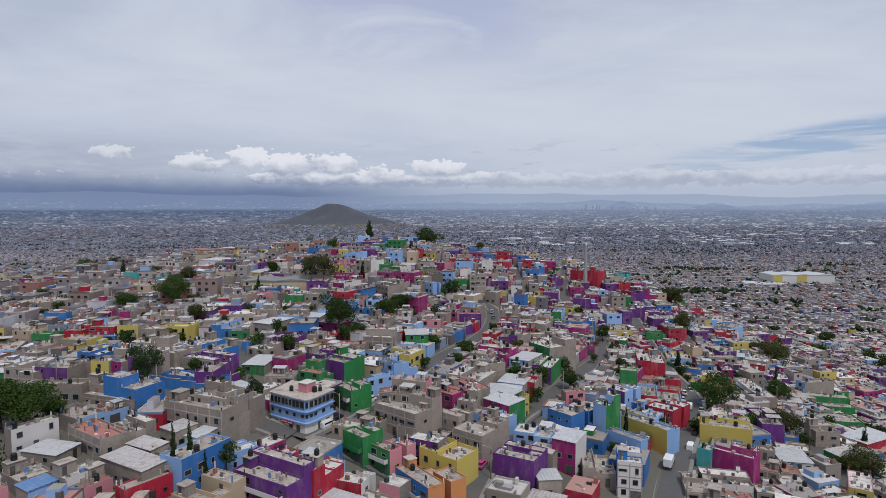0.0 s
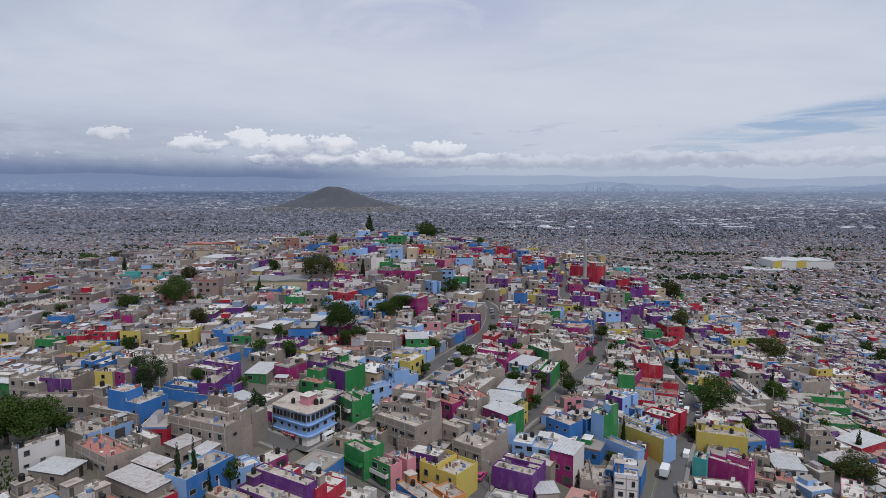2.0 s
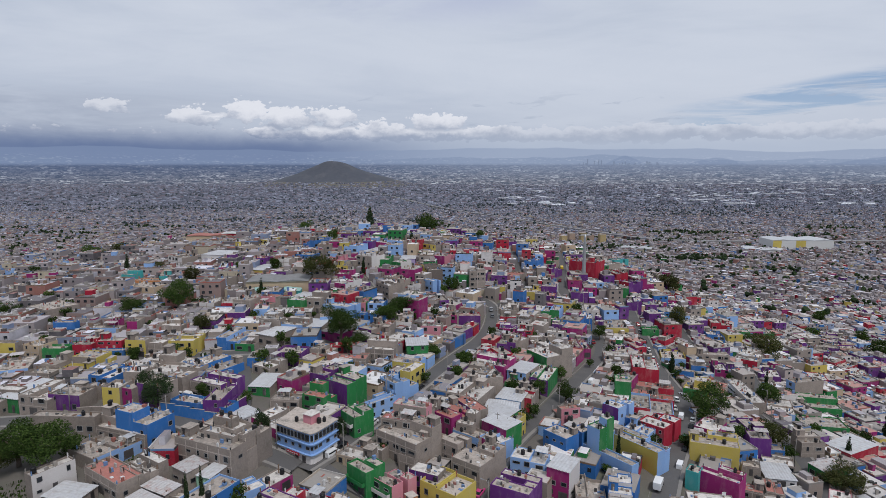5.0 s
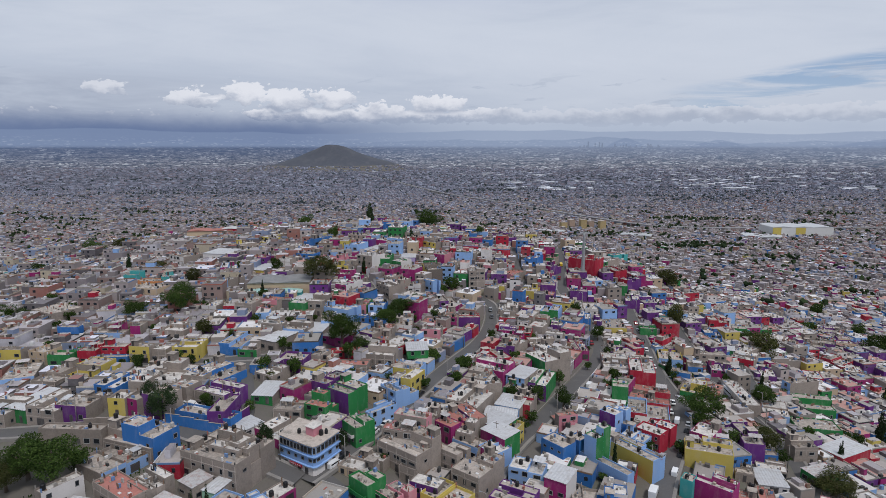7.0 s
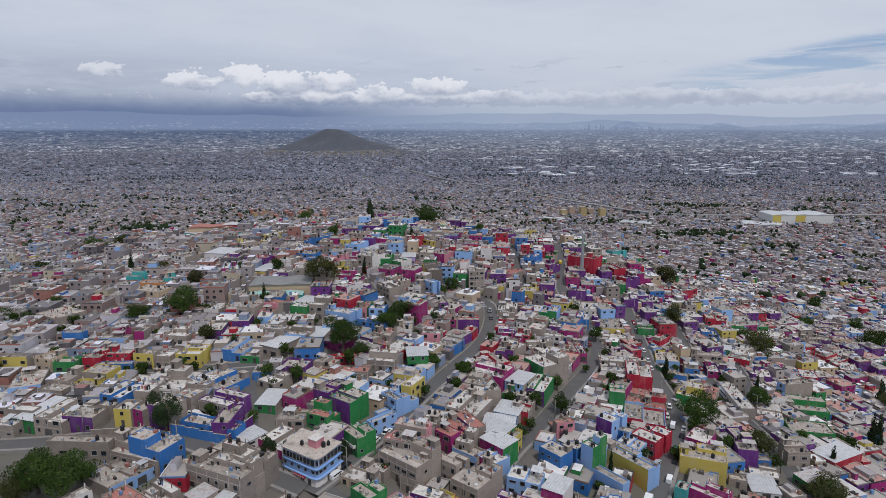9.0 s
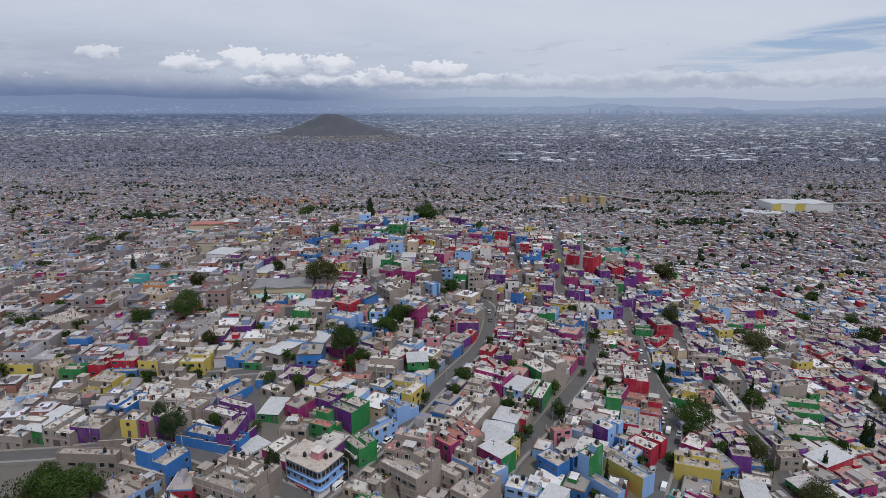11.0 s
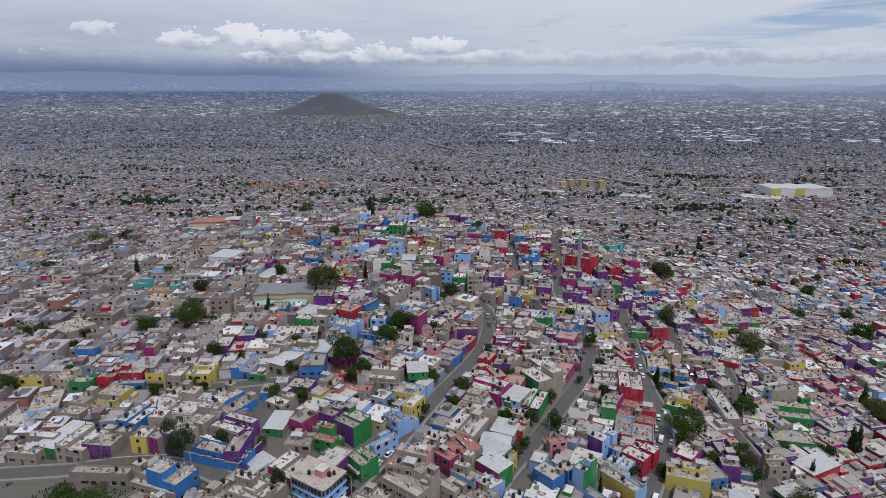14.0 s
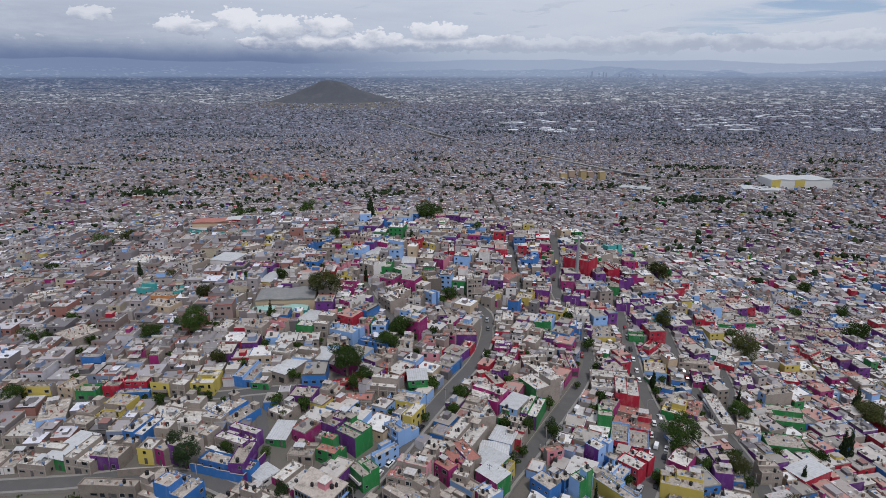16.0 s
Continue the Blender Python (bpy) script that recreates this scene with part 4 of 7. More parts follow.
house(85.7, 181.7, -42, 7.3, 9.6, 1.5, "magenta", "pale")
house(101.7, 177.7, -12, 6.4, 6.2, 2.4, "purple", "slab", "purple", plain=True)
house(101.4, 188.7, -91, 10.2, 4.6, 2, "purple", "slab", "purple", plain=True)
house(106.9, 179.6, -10, 7.3, 5.8, 1, "blue", "slab")
house(92.3, 165.0, -21, 5.2, 6.9, 1, "grey", "slab")
house(103.6, 170.2, -21, 8.8, 7.6, 1, "grey", "pale")
house(99.6, 161.6, -12, 8.3, 9.5, 1, "white", "sheet")
house(85.5, 151.3, -26, 5.8, 9.7, 1, "grey", "terra")
house(93.1, 153.0, -20, 4.7, 7.4, 1, "grey", "terra")
house(68.4, 137.5, -14, 11.3, 7.5, 1.5, "white", "pale")
house(60.3, 134.0, -14, 6.4, 9.1, 1, "grey", "slab")
house(68.7, 134.5, -7, 8.4, 5.6, 1, "pink", "terra")
house(79.7, 139.0, -15, 6.2, 10.0, 1, "grey", "pale")
house(89.6, 143.2, -10, 6.5, 9.1, 1, "grey", "pale")
house(105.9, 145.1, -33, 5.3, 12.2, 2, "yellow", "pale", "pink")
house(116.6, 172.2, -75, 6.1, 9.2, 1.4, "green", "rust", "green")
house(135.2, 190.2, -66, 9.1, 15.1, 1.5, "red", "sheet", "red")
house(123.1, 184.3, 0, 7.8, 6.2, 2.3, "grey", "slab")
house(143.1, 208.2, -12, 15.6, 9.9, 1.5, "green", "slab", "green")
house(154.9, 230.1, -14, 16.0, 10.1, 1.5, "green", "slab", "green")
house(130.4, 215.5, -23, 9.2, 14.0, 1, "sky", "pale")
house(76.2, 199.7, -19, 11.4, 9.1, 1.2, "red", "terra")
house(65.1, 174.4, -46, 8.6, 12.0, 2, "red", "pale", "red")
house(53.5, 178.9, -48, 5.8, 9.5, 2.6, "purple", "pale", "sky")
house(59.4, 178.7, -35, 6.1, 6.4, 1.5, "blue", "slab")
house(58.5, 170.3, -42, 7.5, 7.3, 1.5, "sky", "pale")
house(-53.3, 132.1, -22, 9.5, 6.0, 3, "grey", "pale")
house(-72.0, 140.2, 66, 8.1, 14.7, 2, "blue", "slab", "grey")
house(-11.3, 151.1, -18, 11.9, 9.4, 3, "grey", "terra")
house(-125.3, 151.8, -8, 9.6, 10.4, 1.5, "grey", "pale")
house(-111.1, 151.9, -12, 9.1, 12.0, 2, "grey", "pale")
house(-66.8, 152.9, -18, 18.8, 5.0, 1.2, "blue", "slab")
house(-103.6, 153.4, -8, 9.5, 12.0, 1.7, "purple", "slab")
house(-120.0, 154.6, -15, 7.7, 14.2, 1.5, "green", "sheet")
house(-81.6, 155.5, -22, 7.9, 14.6, 2.5, "purple", "slab")
house(-87.5, 155.7, -23, 3.8, 8.0, 2, "magenta", "slab")
house(-92.2, 156.1, -6, 5.2, 14.6, 2, "yellow", "pale")
house(-59.4, 156.7, 88, 11.9, 5.0, 2, "purple", "slab")
house(-7.8, 160.6, -19, 8.8, 10.1, 2, "grey", "slab")
house(-68.0, 161.3, -24, 11.6, 9.6, 2, "grey", "pale", "purple")
house(-100.2, 164.4, -13, 7.4, 10.4, 2, "blue", "pale")
house(14.0, 164.9, -39, 9.4, 9.0, 2, "magenta", "sheet", "green")
house(2.7, 167.0, -61, 12.2, 9.0, 1.5, "purple", "terra")
house(-140.9, 168.0, 0, 10.3, 12.0, 1, "grey", "pale")
house(17.5, 170.1, -12, 10.2, 9.0, 1.5, "grey", "sheet")
house(-2.6, 170.2, -20, 7.6, 7.0, 1.2, "magenta", "pale")
house(-86.9, 172.5, -6, 10.0, 14.2, 1.2, "white", "pale")
house(-124.3, 172.8, -11, 8.9, 13.9, 1.3, "grey", "slab")
house(5.7, 174.3, -28, 10.8, 14.6, 2, "grey", "pale")
house(-78.4, 174.4, -13, 7.6, 8.0, 1.5, "grey", "pale")
house(-97.4, 174.6, -17, 11.8, 14.6, 1.2, "grey", "pale")
house(-75.7, 175.6, -30, 13.1, 12.0, 1.5, "grey", "slab", "blue")
house(-134.2, 175.6, 23, 9.1, 14.2, 1.3, "sky", "slab")
house(40.3, 176.1, 15, 6.5, 6.7, 2, "pink", "terra")
house(-116.1, 176.8, -11, 9.0, 12.1, 1, "grey", "slab", "yellow")
house(20.8, 178.6, -24, 8.4, 9.0, 1.5, "sky", "sheet")
house(-57.9, 180.1, -30, 7.9, 8.0, 1, "grey", "pale")
house(25.6, 180.9, -27, 6.2, 7.7, 1.5, "red", "slab")
house(16.3, 188.4, 13, 8.2, 9.0, 2, "grey", "pale")
house(70.4, 188.6, -18, 14.0, 13.2, 1.5, "red", "slab", "sky")
house(25.1, 190.8, -30, 9.2, 7.0, 1.3, "green", "slab")
house(11.0, 193.4, -24, 7.9, 8.7, 1.5, "grey", "slab")
house(-42.3, 193.5, -19, 6.9, 7.0, 1.5, "grey", "slab")
house(32.9, 193.9, -24, 6.5, 14.6, 2, "purple", "pale", "green")
house(25.6, 196.8, -34, 7.3, 10.8, 2, "sky", "sheet")
house(63.1, 197.3, -15, 5.5, 10.1, 3, "green", "slab")
house(-75.9, 199.9, -9, 8.0, 14.3, 1.5, "blue", "slab", "sky")
house(15.7, 201.8, -32, 13.7, 10.0, 1.5, "magenta", "pale")
house(-35.6, 201.9, 17, 12.0, 8.0, 1, "red", "terra")
house(72.3, 202.2, -27, 8.7, 14.3, 1, "grey", "terra")
house(66.0, 208.0, -32, 6.5, 10.8, 1.5, "magenta", "slab")
house(21.1, 212.4, 23, 11.7, 11.6, 1, "red", "slab")
house(35.0, 212.5, -60, 11.9, 12.5, 2.5, "green", "pale")
house(-23.9, 213.7, -13, 4.7, 14.0, 1.3, "red", "terra")
house(96.6, 215.6, -31, 8.6, 9.7, 1.5, "green", "pale", "yellow")
house(77.5, 216.2, -14, 9.7, 14.2, 3, "red", "pale", "red", plain=True)
house(-29.6, 216.8, -35, 6.7, 8.7, 1.5, "purple", "slab")
house(104.5, 217.1, -32, 6.7, 14.6, 1.5, "purple", "terra")
house(24.6, 220.7, -20, 7.3, 8.0, 2, "purple", "slab")
house(45.5, 224.4, 25, 8.6, 9.0, 2.5, "grey", "pale")
house(70.0, 224.7, -9, 10.4, 14.3, 1.5, "white", "pale")
house(-43.6, 225.3, 11, 9.2, 8.7, 1.5, "sky", "slab")
house(26.4, 227.0, -38, 8.6, 8.0, 2, "magenta", "pale")
house(118.5, 227.0, -96, 25.8, 6.0, 1.5, "white", "pale")
house(-16.0, 230.1, 0, 7.2, 14.3, 1.5, "white", "slab")
house(27.0, 232.0, -22, 8.0, 10.8, 1.7, "magenta", "slab")
house(42.2, 233.9, 6, 11.5, 8.0, 1.5, "grey", "pale")
house(58.6, 236.7, 0, 6.1, 14.3, 1.5, "magenta", "slab")
house(81.0, 237.7, -14, 6.6, 8.0, 1.5, "red", "pale")
house(-6.1, 238.5, -12, 6.3, 8.4, 1.5, "pink", "terra")
house(79.5, 243.9, 17, 10.2, 11.5, 1.5, "white", "slab", "purple")
house(151.2, 245.5, -78, 5.0, 14.6, 3, "sky", "slab")
house(101.1, 248.8, -16, 10.1, 13.2, 1.5, "sky", "slab", "yellow")
house(-80.0, 252.9, 0, 9.0, 14.3, 1, "mint", "pale")
house(-133.9, 256.3, -15, 14.1, 9.0, 2, "tan", "slab")
house(109.5, 262.4, 22, 9.9, 7.0, 2, "purple", "slab")
house(2.9, 265.1, 14, 9.1, 12.2, 2, "purple", "slab")
house(108.4, 271.9, 46, 12.7, 6.0, 2, "red", "slab")
house(-202.3, 282.0, 36, 17.1, 14.3, 1.3, "mint", "pale")
house(152.1, 287.7, -57, 6.6, 14.3, 1.5, "green", "pale")
house(-59.2, 300.1, -24, 12.6, 9.4, 1.7, "pink", "slab")
house(-139.9, 303.9, -28, 11.2, 14.3, 3, "white", "slab")
house(1.7, 305.8, -33, 6.2, 14.3, 2, "sky", "slab")
house(-121.2, 307.1, -13, 14.0, 14.6, 2.5, "white", "sheet")
house(-105.9, 324.9, 41, 10.1, 13.0, 1.2, "yellow", "pale")
house(-173.5, 328.6, -11, 29.2, 14.3, 1.3, "white", "pale")
house(-8.0, 336.6, -44, 10.4, 8.0, 2, "yellow", "pale")
house(80.9, 337.8, -35, 16.3, 14.1, 4, "red", "slab", "red", plain=True)
house(25.3, 341.1, 51, 8.9, 8.0, 1.5, "purple", "sheet")
house(-0.2, 344.0, 56, 9.1, 14.3, 2, "purple", "slab")
house(-264.3, 345.4, 29, 11.6, 14.3, 1, "teal", "slab")
house(-106.1, 348.7, -30, 9.5, 14.3, 2, "yellow", "pale")
house(238.0, 350.7, -28, 9.5, 14.3, 2.5, "purple", "slab")
house(-258.7, 351.2, 48, 7.9, 7.0, 2, "sky", "slab")
house(-83.7, 352.6, -13, 7.2, 13.0, 1.5, "green", "pale")
house(99.1, 369.8, -63, 8.2, 14.3, 1.5, "pink", "pale")
house(-141.1, 380.6, 34, 20.0, 3.0, 1.2, "teal", "slab")
house(-165.4, 381.2, 77, 15.5, 14.2, 1.5, "red", "terra")
house(88.3, 384.4, 37, 8.0, 6.0, 1.5, "yellow", "slab")
house(44.7, 385.2, 22, 9.4, 14.3, 2, "purple", "slab")
house(-134.7, 387.3, 49, 10.7, 14.6, 1.5, "red", "terra")
house(82.3, 387.9, -64, 9.3, 6.0, 1.5, "blue", "sheet")
house(114.8, 397.1, -62, 5.6, 13.0, 2.5, "teal", "slab")
house(-159.5, 401.3, 67, 21.8, 14.2, 1.5, "teal", "sheet")
house(143.4, 409.6, -50, 9.3, 14.3, 2, "red", "slab")
house(307.3, 441.7, -39, 13.7, 14.3, 2, "purple", "sheet")


house(-97.1, 298.7, -10, 12.2, 10.5, 2, "purple", "terra", "purple")
house(-93.1, 306.8, -32, 10.6, 8.4, 1.5, "magenta", "slab")
house(-105.4, 283.3, 15, 7.6, 12.9, 2, "magenta", "pale", "sky")
house(-91.4, 282.5, -14, 7.9, 16.0, 1.5, "yellow", "sheet")
house(-79.7, 290.9, -18, 6.7, 11.3, 2.5, "white", "pale")
house(-72.6, 303.2, -20, 9.5, 8.1, 2, "blue", "slab", "blue")
house(-80.2, 321.3, -12, 12.1, 15.0, 1.5, "tan", "pale")
house(-102.9, 335.3, -13, 5.9, 13.2, 1.7, "yellow", "pale")
house(-67.7, 329.0, 50, 12.4, 9.7, 2.5, "blue", "slab")
house(-72.3, 366.2, -8, 11.6, 8.2, 1.8, "yellow", "slab", "red")
house(-54.7, 334.7, -16, 19.2, 10.2, 1, "red", "terra")
house(-50.3, 339.3, -22, 11.5, 14.9, 2, "grey", "slab")
house(-35.8, 333.0, -29, 8.4, 10.0, 1.7, "magenta", "pale")
house(-27.4, 331.7, -30, 10.8, 12.6, 2.5, "sky", "pale")
house(-18.7, 332.6, -18, 8.5, 11.8, 2.2, "red", "slab", "red")
house(-50.5, 317.5, -26, 8.4, 11.1, 2, "sky", "pale")
house(-40.9, 316.7, -25, 8.5, 16.0, 1.5, "sky", "sheet")
house(-40.5, 298.0, -32, 10.0, 10.8, 3, "grey", "pale", "white")
house(-31.9, 301.0, -8, 8.0, 10.9, 2.3, "green", "pale", "green")
house(-24.2, 300.5, -41, 6.4, 8.0, 2.3, "green", "pale", "white")
house(-50.1, 287.9, -18, 6.4, 11.2, 2, "yellow", "slab")
house(-19.1, 311.8, 0, 8.4, 11.7, 1.7, "lilac", "sheet", "purple")
house(-9.3, 296.8, -73, 12.8, 7.6, 3, "yellow", "slab", "dark")
house(-16.7, 296.9, -12, 9.3, 12.0, 1.2, "blue", "slab")
house(-2.4, 316.4, -29, 7.3, 12.5, 2.5, "magenta", "slab", "pink")
house(-13.6, 273.7, -14, 6.7, 8.3, 2.3, "white", "slab")
house(-7.8, 279.4, -47, 8.5, 5.2, 3, "sky", "pale", "sky")
house(-48.9, 279.6, -14, 7.3, 8.8, 1.5, "magenta", "pale")
house(-46.9, 263.0, -35, 7.0, 11.1, 2, "magenta", "pale", "white")
house(-41.4, 274.4, -20, 5.0, 7.9, 1.7, "magenta", "pale")
house(-44.1, 262.7, -13, 6.9, 8.6, 1.5, "grey", "pale")
house(-28.5, 270.8, -53, 11.5, 9.0, 2, "grey", "pale")
house(-25.7, 281.0, -43, 10.6, 8.7, 2, "grey", "pale")
house(-62.3, 245.7, -21, 9.5, 12.3, 1.2, "teal", "sheet")
house(-60.8, 237.4, -15, 7.6, 5.5, 2, "green", "pale", "green")
house(-75.0, 235.3, -22, 8.4, 9.7, 1.5, "pink", "terra")
house(-82.0, 234.1, -14, 8.1, 12.3, 2.3, "grey", "slab")
house(-53.7, 238.3, -11, 7.0, 11.1, 2.3, "grey", "pale")
house(-44.4, 236.5, -25, 12.3, 9.8, 1.7, "sky", "pale")
house(-28.6, 244.1, -6, 6.9, 8.9, 2, "sky", "pale", "blue")
house(-29.6, 229.8, -20, 14.1, 7.4, 1.8, "blue", "slab", "blue")
house(-35.5, 245.4, -14, 5.4, 8.0, 1.5, "pink", "terra", "green")
house(-65.2, 215.4, -14, 8.7, 8.7, 2, "grey", "pale")
house(-56.5, 213.8, -14, 8.8, 8.5, 1.5, "sky", "pale")
house(-49.4, 215.1, -9, 7.1, 11.2, 1.2, "grey", "sheet")
house(-4.8, 227.1, -8, 7.9, 7.9, 2, "pink", "pale")
house(3.0, 245.1, -12, 6.2, 9.9, 2, "magenta", "terra")
house(11.5, 248.5, 0, 9.5, 7.5, 2, "purple", "slab", "red")
house(-99.5, 260.7, -20, 4.8, 11.6, 2.5, "sky", "pale", "grey")
house(11.7, 371.1, -13, 14.9, 10.1, 2, "orange", "slab")
house(5.7, 328.1, 0, 3.3, 16.0, 2.5, "red", "pale", "red")
house(13.1, 328.9, -20, 10.7, 12.6, 2, "grey", "pale")
house(22.6, 314.4, -31, 8.5, 16.0, 2.2, "pink", "pale")
house(17.6, 294.9, 7, 8.2, 7.0, 4, "grey", "pale", "grey")
house(34.3, 312.2, -38, 8.5, 14.2, 1.5, "pink", "terra")
house(28.1, 293.9, -22, 7.2, 10.1, 1.8, "yellow", "slab")
house(44.0, 295.7, -19, 8.2, 13.2, 1.5, "yellow", "slab")
house(50.4, 334.1, -27, 8.1, 11.5, 2.3, "blue", "pale", "blue")
house(52.5, 356.3, -25, 6.6, 11.0, 1.8, "yellow", "pale")
house(64.1, 348.0, -30, 5.1, 9.1, 1.6, "green", "terra")
house(59.1, 333.8, -49, 7.8, 9.9, 1.5, "magenta", "slab", "purple")
house(55.6, 304.2, -14, 7.7, 9.9, 2, "purple", "slab", "purple")
house(53.5, 293.2, -16, 6.5, 11.2, 1.8, "purple", "terra", "purple")
house(49.9, 288.8, -12, 12.3, 7.1, 1, "purple", "slab")
house(72.0, 304.2, -12, 9.1, 9.8, 2, "purple", "slab", "purple", plain=True)
house(101.0, 350.4, -80, 16.3, 7.2, 2, "red", "slab", "red")
house(100.2, 324.8, -15, 8.2, 12.9, 2, "green", "slab", "green")
house(104.3, 333.3, -58, 6.5, 12.0, 2.5, "red", "slab", "purple")
house(67.9, 273.0, -14, 6.1, 9.5, 2.3, "blue", "pale", "blue")
house(72.4, 288.9, -11, 12.5, 14.1, 1.5, "white", "pale")
house(102.4, 308.3, -14, 7.6, 9.6, 2, "purple", "pale", "purple", plain=True)
house(117.6, 318.0, -14, 8.0, 12.1, 2, "purple", "pale")
house(131.1, 336.4, -20, 9.0, 14.8, 2, "magenta", "slab", "red")
house(113.2, 295.4, -11, 8.1, 11.2, 2, "teal", "terra", "teal")
house(101.4, 279.3, -11, 7.8, 7.8, 1.8, "green", "slab", "green")
house(82.2, 271.7, -7, 11.8, 16.0, 1.5, "yellow", "slab", "grey")
house(50.7, 272.1, -21, 8.5, 10.8, 2, "green", "slab", "sky")
house(49.8, 266.0, -10, 8.2, 5.9, 1.5, "green", "pale")
house(30.8, 269.7, -9, 9.4, 10.8, 1.5, "grey", "pale")
house(29.4, 259.3, -11, 7.2, 7.1, 1.5, "red", "pale")
house(27.5, 242.9, -10, 7.3, 8.2, 1.6, "magenta", "pale", "purple")
house(34.9, 242.2, -12, 6.0, 8.7, 1.8, "red", "pale", "red")
house(51.9, 259.2, -15, 5.3, 7.0, 1.7, "purple", "pale")
house(35.9, 254.7, -22, 5.4, 6.5, 2, "white", "pale")
house(48.4, 246.3, -19, 7.7, 8.9, 2, "white", "pale")
house(156.2, 321.2, -10, 10.6, 8.6, 2.5, "red", "slab", "red")
house(141.6, 296.2, -10, 8.7, 10.3, 2.2, "blue", "pale", "blue")
house(172.2, 326.0, -9, 10.5, 13.2, 1.4, "green", "slab", "green")
house(195.0, 345.5, 0, 10.7, 11.6, 2, "green", "slab", "green")
house(197.1, 334.4, -18, 16.5, 11.9, 1.6, "blue", "pale")
house(213.9, 385.5, -13, 10.2, 15.0, 2.2, "red", "slab", "red")
house(240.5, 416.4, -58, 4.4, 11.1, 2.5, "sky", "slab")
house(272.5, 442.1, -28, 16.9, 16.0, 2, "yellow", "slab", "yellow")
house(273.1, 474.0, -12, 14.1, 14.8, 1.6, "red", "pale", "red")
house(274.5, 401.4, -18, 14.5, 13.1, 2.2, "purple", "slab", "purple")
house(265.1, 371.3, -9, 12.4, 13.0, 2.4, "tan", "slab", "purple")
house(284.8, 380.0, -10, 11.5, 13.2, 2.2, "purple", "slab", "purple")
house(228.8, 343.9, -14, 10.9, 12.8, 1.7, "purple", "slab")
house(221.6, 320.3, -58, 11.9, 12.4, 1.7, "red", "slab", "red")
house(241.0, 323.9, -9, 10.3, 10.3, 1.7, "purple", "slab", "purple")
house(125.8, 264.2, -13, 14.0, 12.5, 2, "grey", "slab")
house(143.9, 283.0, -23, 5.4, 6.9, 1.5, "green", "sheet")
house(146.6, 275.1, -39, 10.3, 10.7, 1.5, "red", "pale")
house(100.0, 235.1, -28, 7.8, 7.9, 1.5, "blue", "slab")
house(109.5, 242.5, -16, 6.0, 7.5, 2, "blue", "slab")
house(124.6, 248.1, -13, 9.8, 10.2, 1.8, "magenta", "pale", "purple")
house(132.2, 248.7, 14, 4.6, 5.0, 2.3, "blue", "slab", "blue")
house(151.1, 259.0, -20, 6.7, 10.6, 1.6, "purple", "pale")
house(170.3, 270.4, -15, 9.3, 8.3, 1.6, "red", "pale", "red")
house(184.1, 276.2, -19, 7.5, 10.7, 1.7, "red", "pale", "red")
house(184.9, 268.0, -6, 11.4, 6.0, 1.2, "green", "slab", "green")
house(225.0, 305.2, -23, 9.1, 12.4, 1.8, "red", "pale")
house(234.9, 298.4, 0, 15.8, 11.8, 1.5, "red", "terra")
house(203.9, 272.8, -8, 8.1, 7.7, 2, "sky", "pale")
house(-151.5, 191.3, 0, 15.3, 3.5, 2.2, "yellow", "slab", "grey")
house(-139.3, 192.3, -15, 6.9, 7.2, 1.8, "tan", "slab")
house(-131.2, 191.4, 0, 7.8, 9.4, 1.5, "green", "slab", "green")
house(-123.1, 193.8, 0, 6.2, 9.2, 1.6, "red", "slab", "red")
house(-114.9, 195.9, 0, 8.7, 4.6, 1.8, "red", "slab", "red")
house(-114.2, 192.1, 4, 11.9, 3.0, 1, "blue", "slab")
house(-104.5, 193.4, -7, 7.5, 4.2, 2.2, "yellow", "slab")
house(-98.3, 194.0, -9, 5.8, 4.6, 1.7, "grey", "pale")
house(-89.0, 193.6, 0, 8.6, 10.2, 2, "yellow", "pale", "yellow")
house(-140.7, 212.3, 0, 8.0, 3.2, 2, "blue", "slab", "blue", plain=True)
house(-124.4, 210.5, 0, 11.1, 4.2, 1.5, "sky", "slab")
house(-123.6, 214.8, -8, 3.7, 3.5, 2, "magenta", "slab", "magenta", plain=True)
house(-116.1, 213.6, 0, 3.8, 6.0, 2, "magenta", "slab", "grey", plain=True)
house(-159.9, 210.2, 50, 4.8, 7.9, 2, "orange", "slab", "tan")
house(-161.0, 227.7, -30, 14.3, 12.6, 2, "grey", "slab", "grey")
house(-205.1, 266.7, 0, 9.0, 9.8, 1.5, "pink", "terra", "white")
house(-149.6, 275.1, -7, 6.9, 6.7, 2.3, "teal", "slab", "teal")
house(-137.1, 268.7, 0, 12.9, 6.0, 1.7, "orange", "slab")
house(-130.6, 272.3, 20, 5.1, 6.6, 2, "teal", "slab")
house(-101.3, 211.1, -9, 9.7, 9.8, 1.7, "grey", "pale")
house(-101.3, 259.2, -11, 8.1, 7.2, 1.5, "green", "sheet")
house(-97.4, 237.1, -11, 7.0, 11.2, 1.5, "white", "pale")
house(-51.5, 188.6, -10, 9.4, 7.8, 1.5, "purple", "slab", "purple", plain=True)
house(-38.9, 173.2, -31, 6.9, 9.7, 2, "purple", "slab", "purple")
house(-31.9, 168.6, -36, 9.1, 8.4, 2.3, "purple", "slab", "green", plain=True)
house(-37.3, 161.1, -24, 7.5, 6.8, 1.8, "green", "terra", "green")
house(-26.6, 154.2, -50, 8.3, 6.3, 2, "green", "slab", "green")
house(-17.6, 165.1, 44, 10.0, 5.9, 1.8, "sky", "slab", "sky")
house(-17.3, 175.8, -47, 7.8, 9.5, 2, "sky", "slab", "sky")
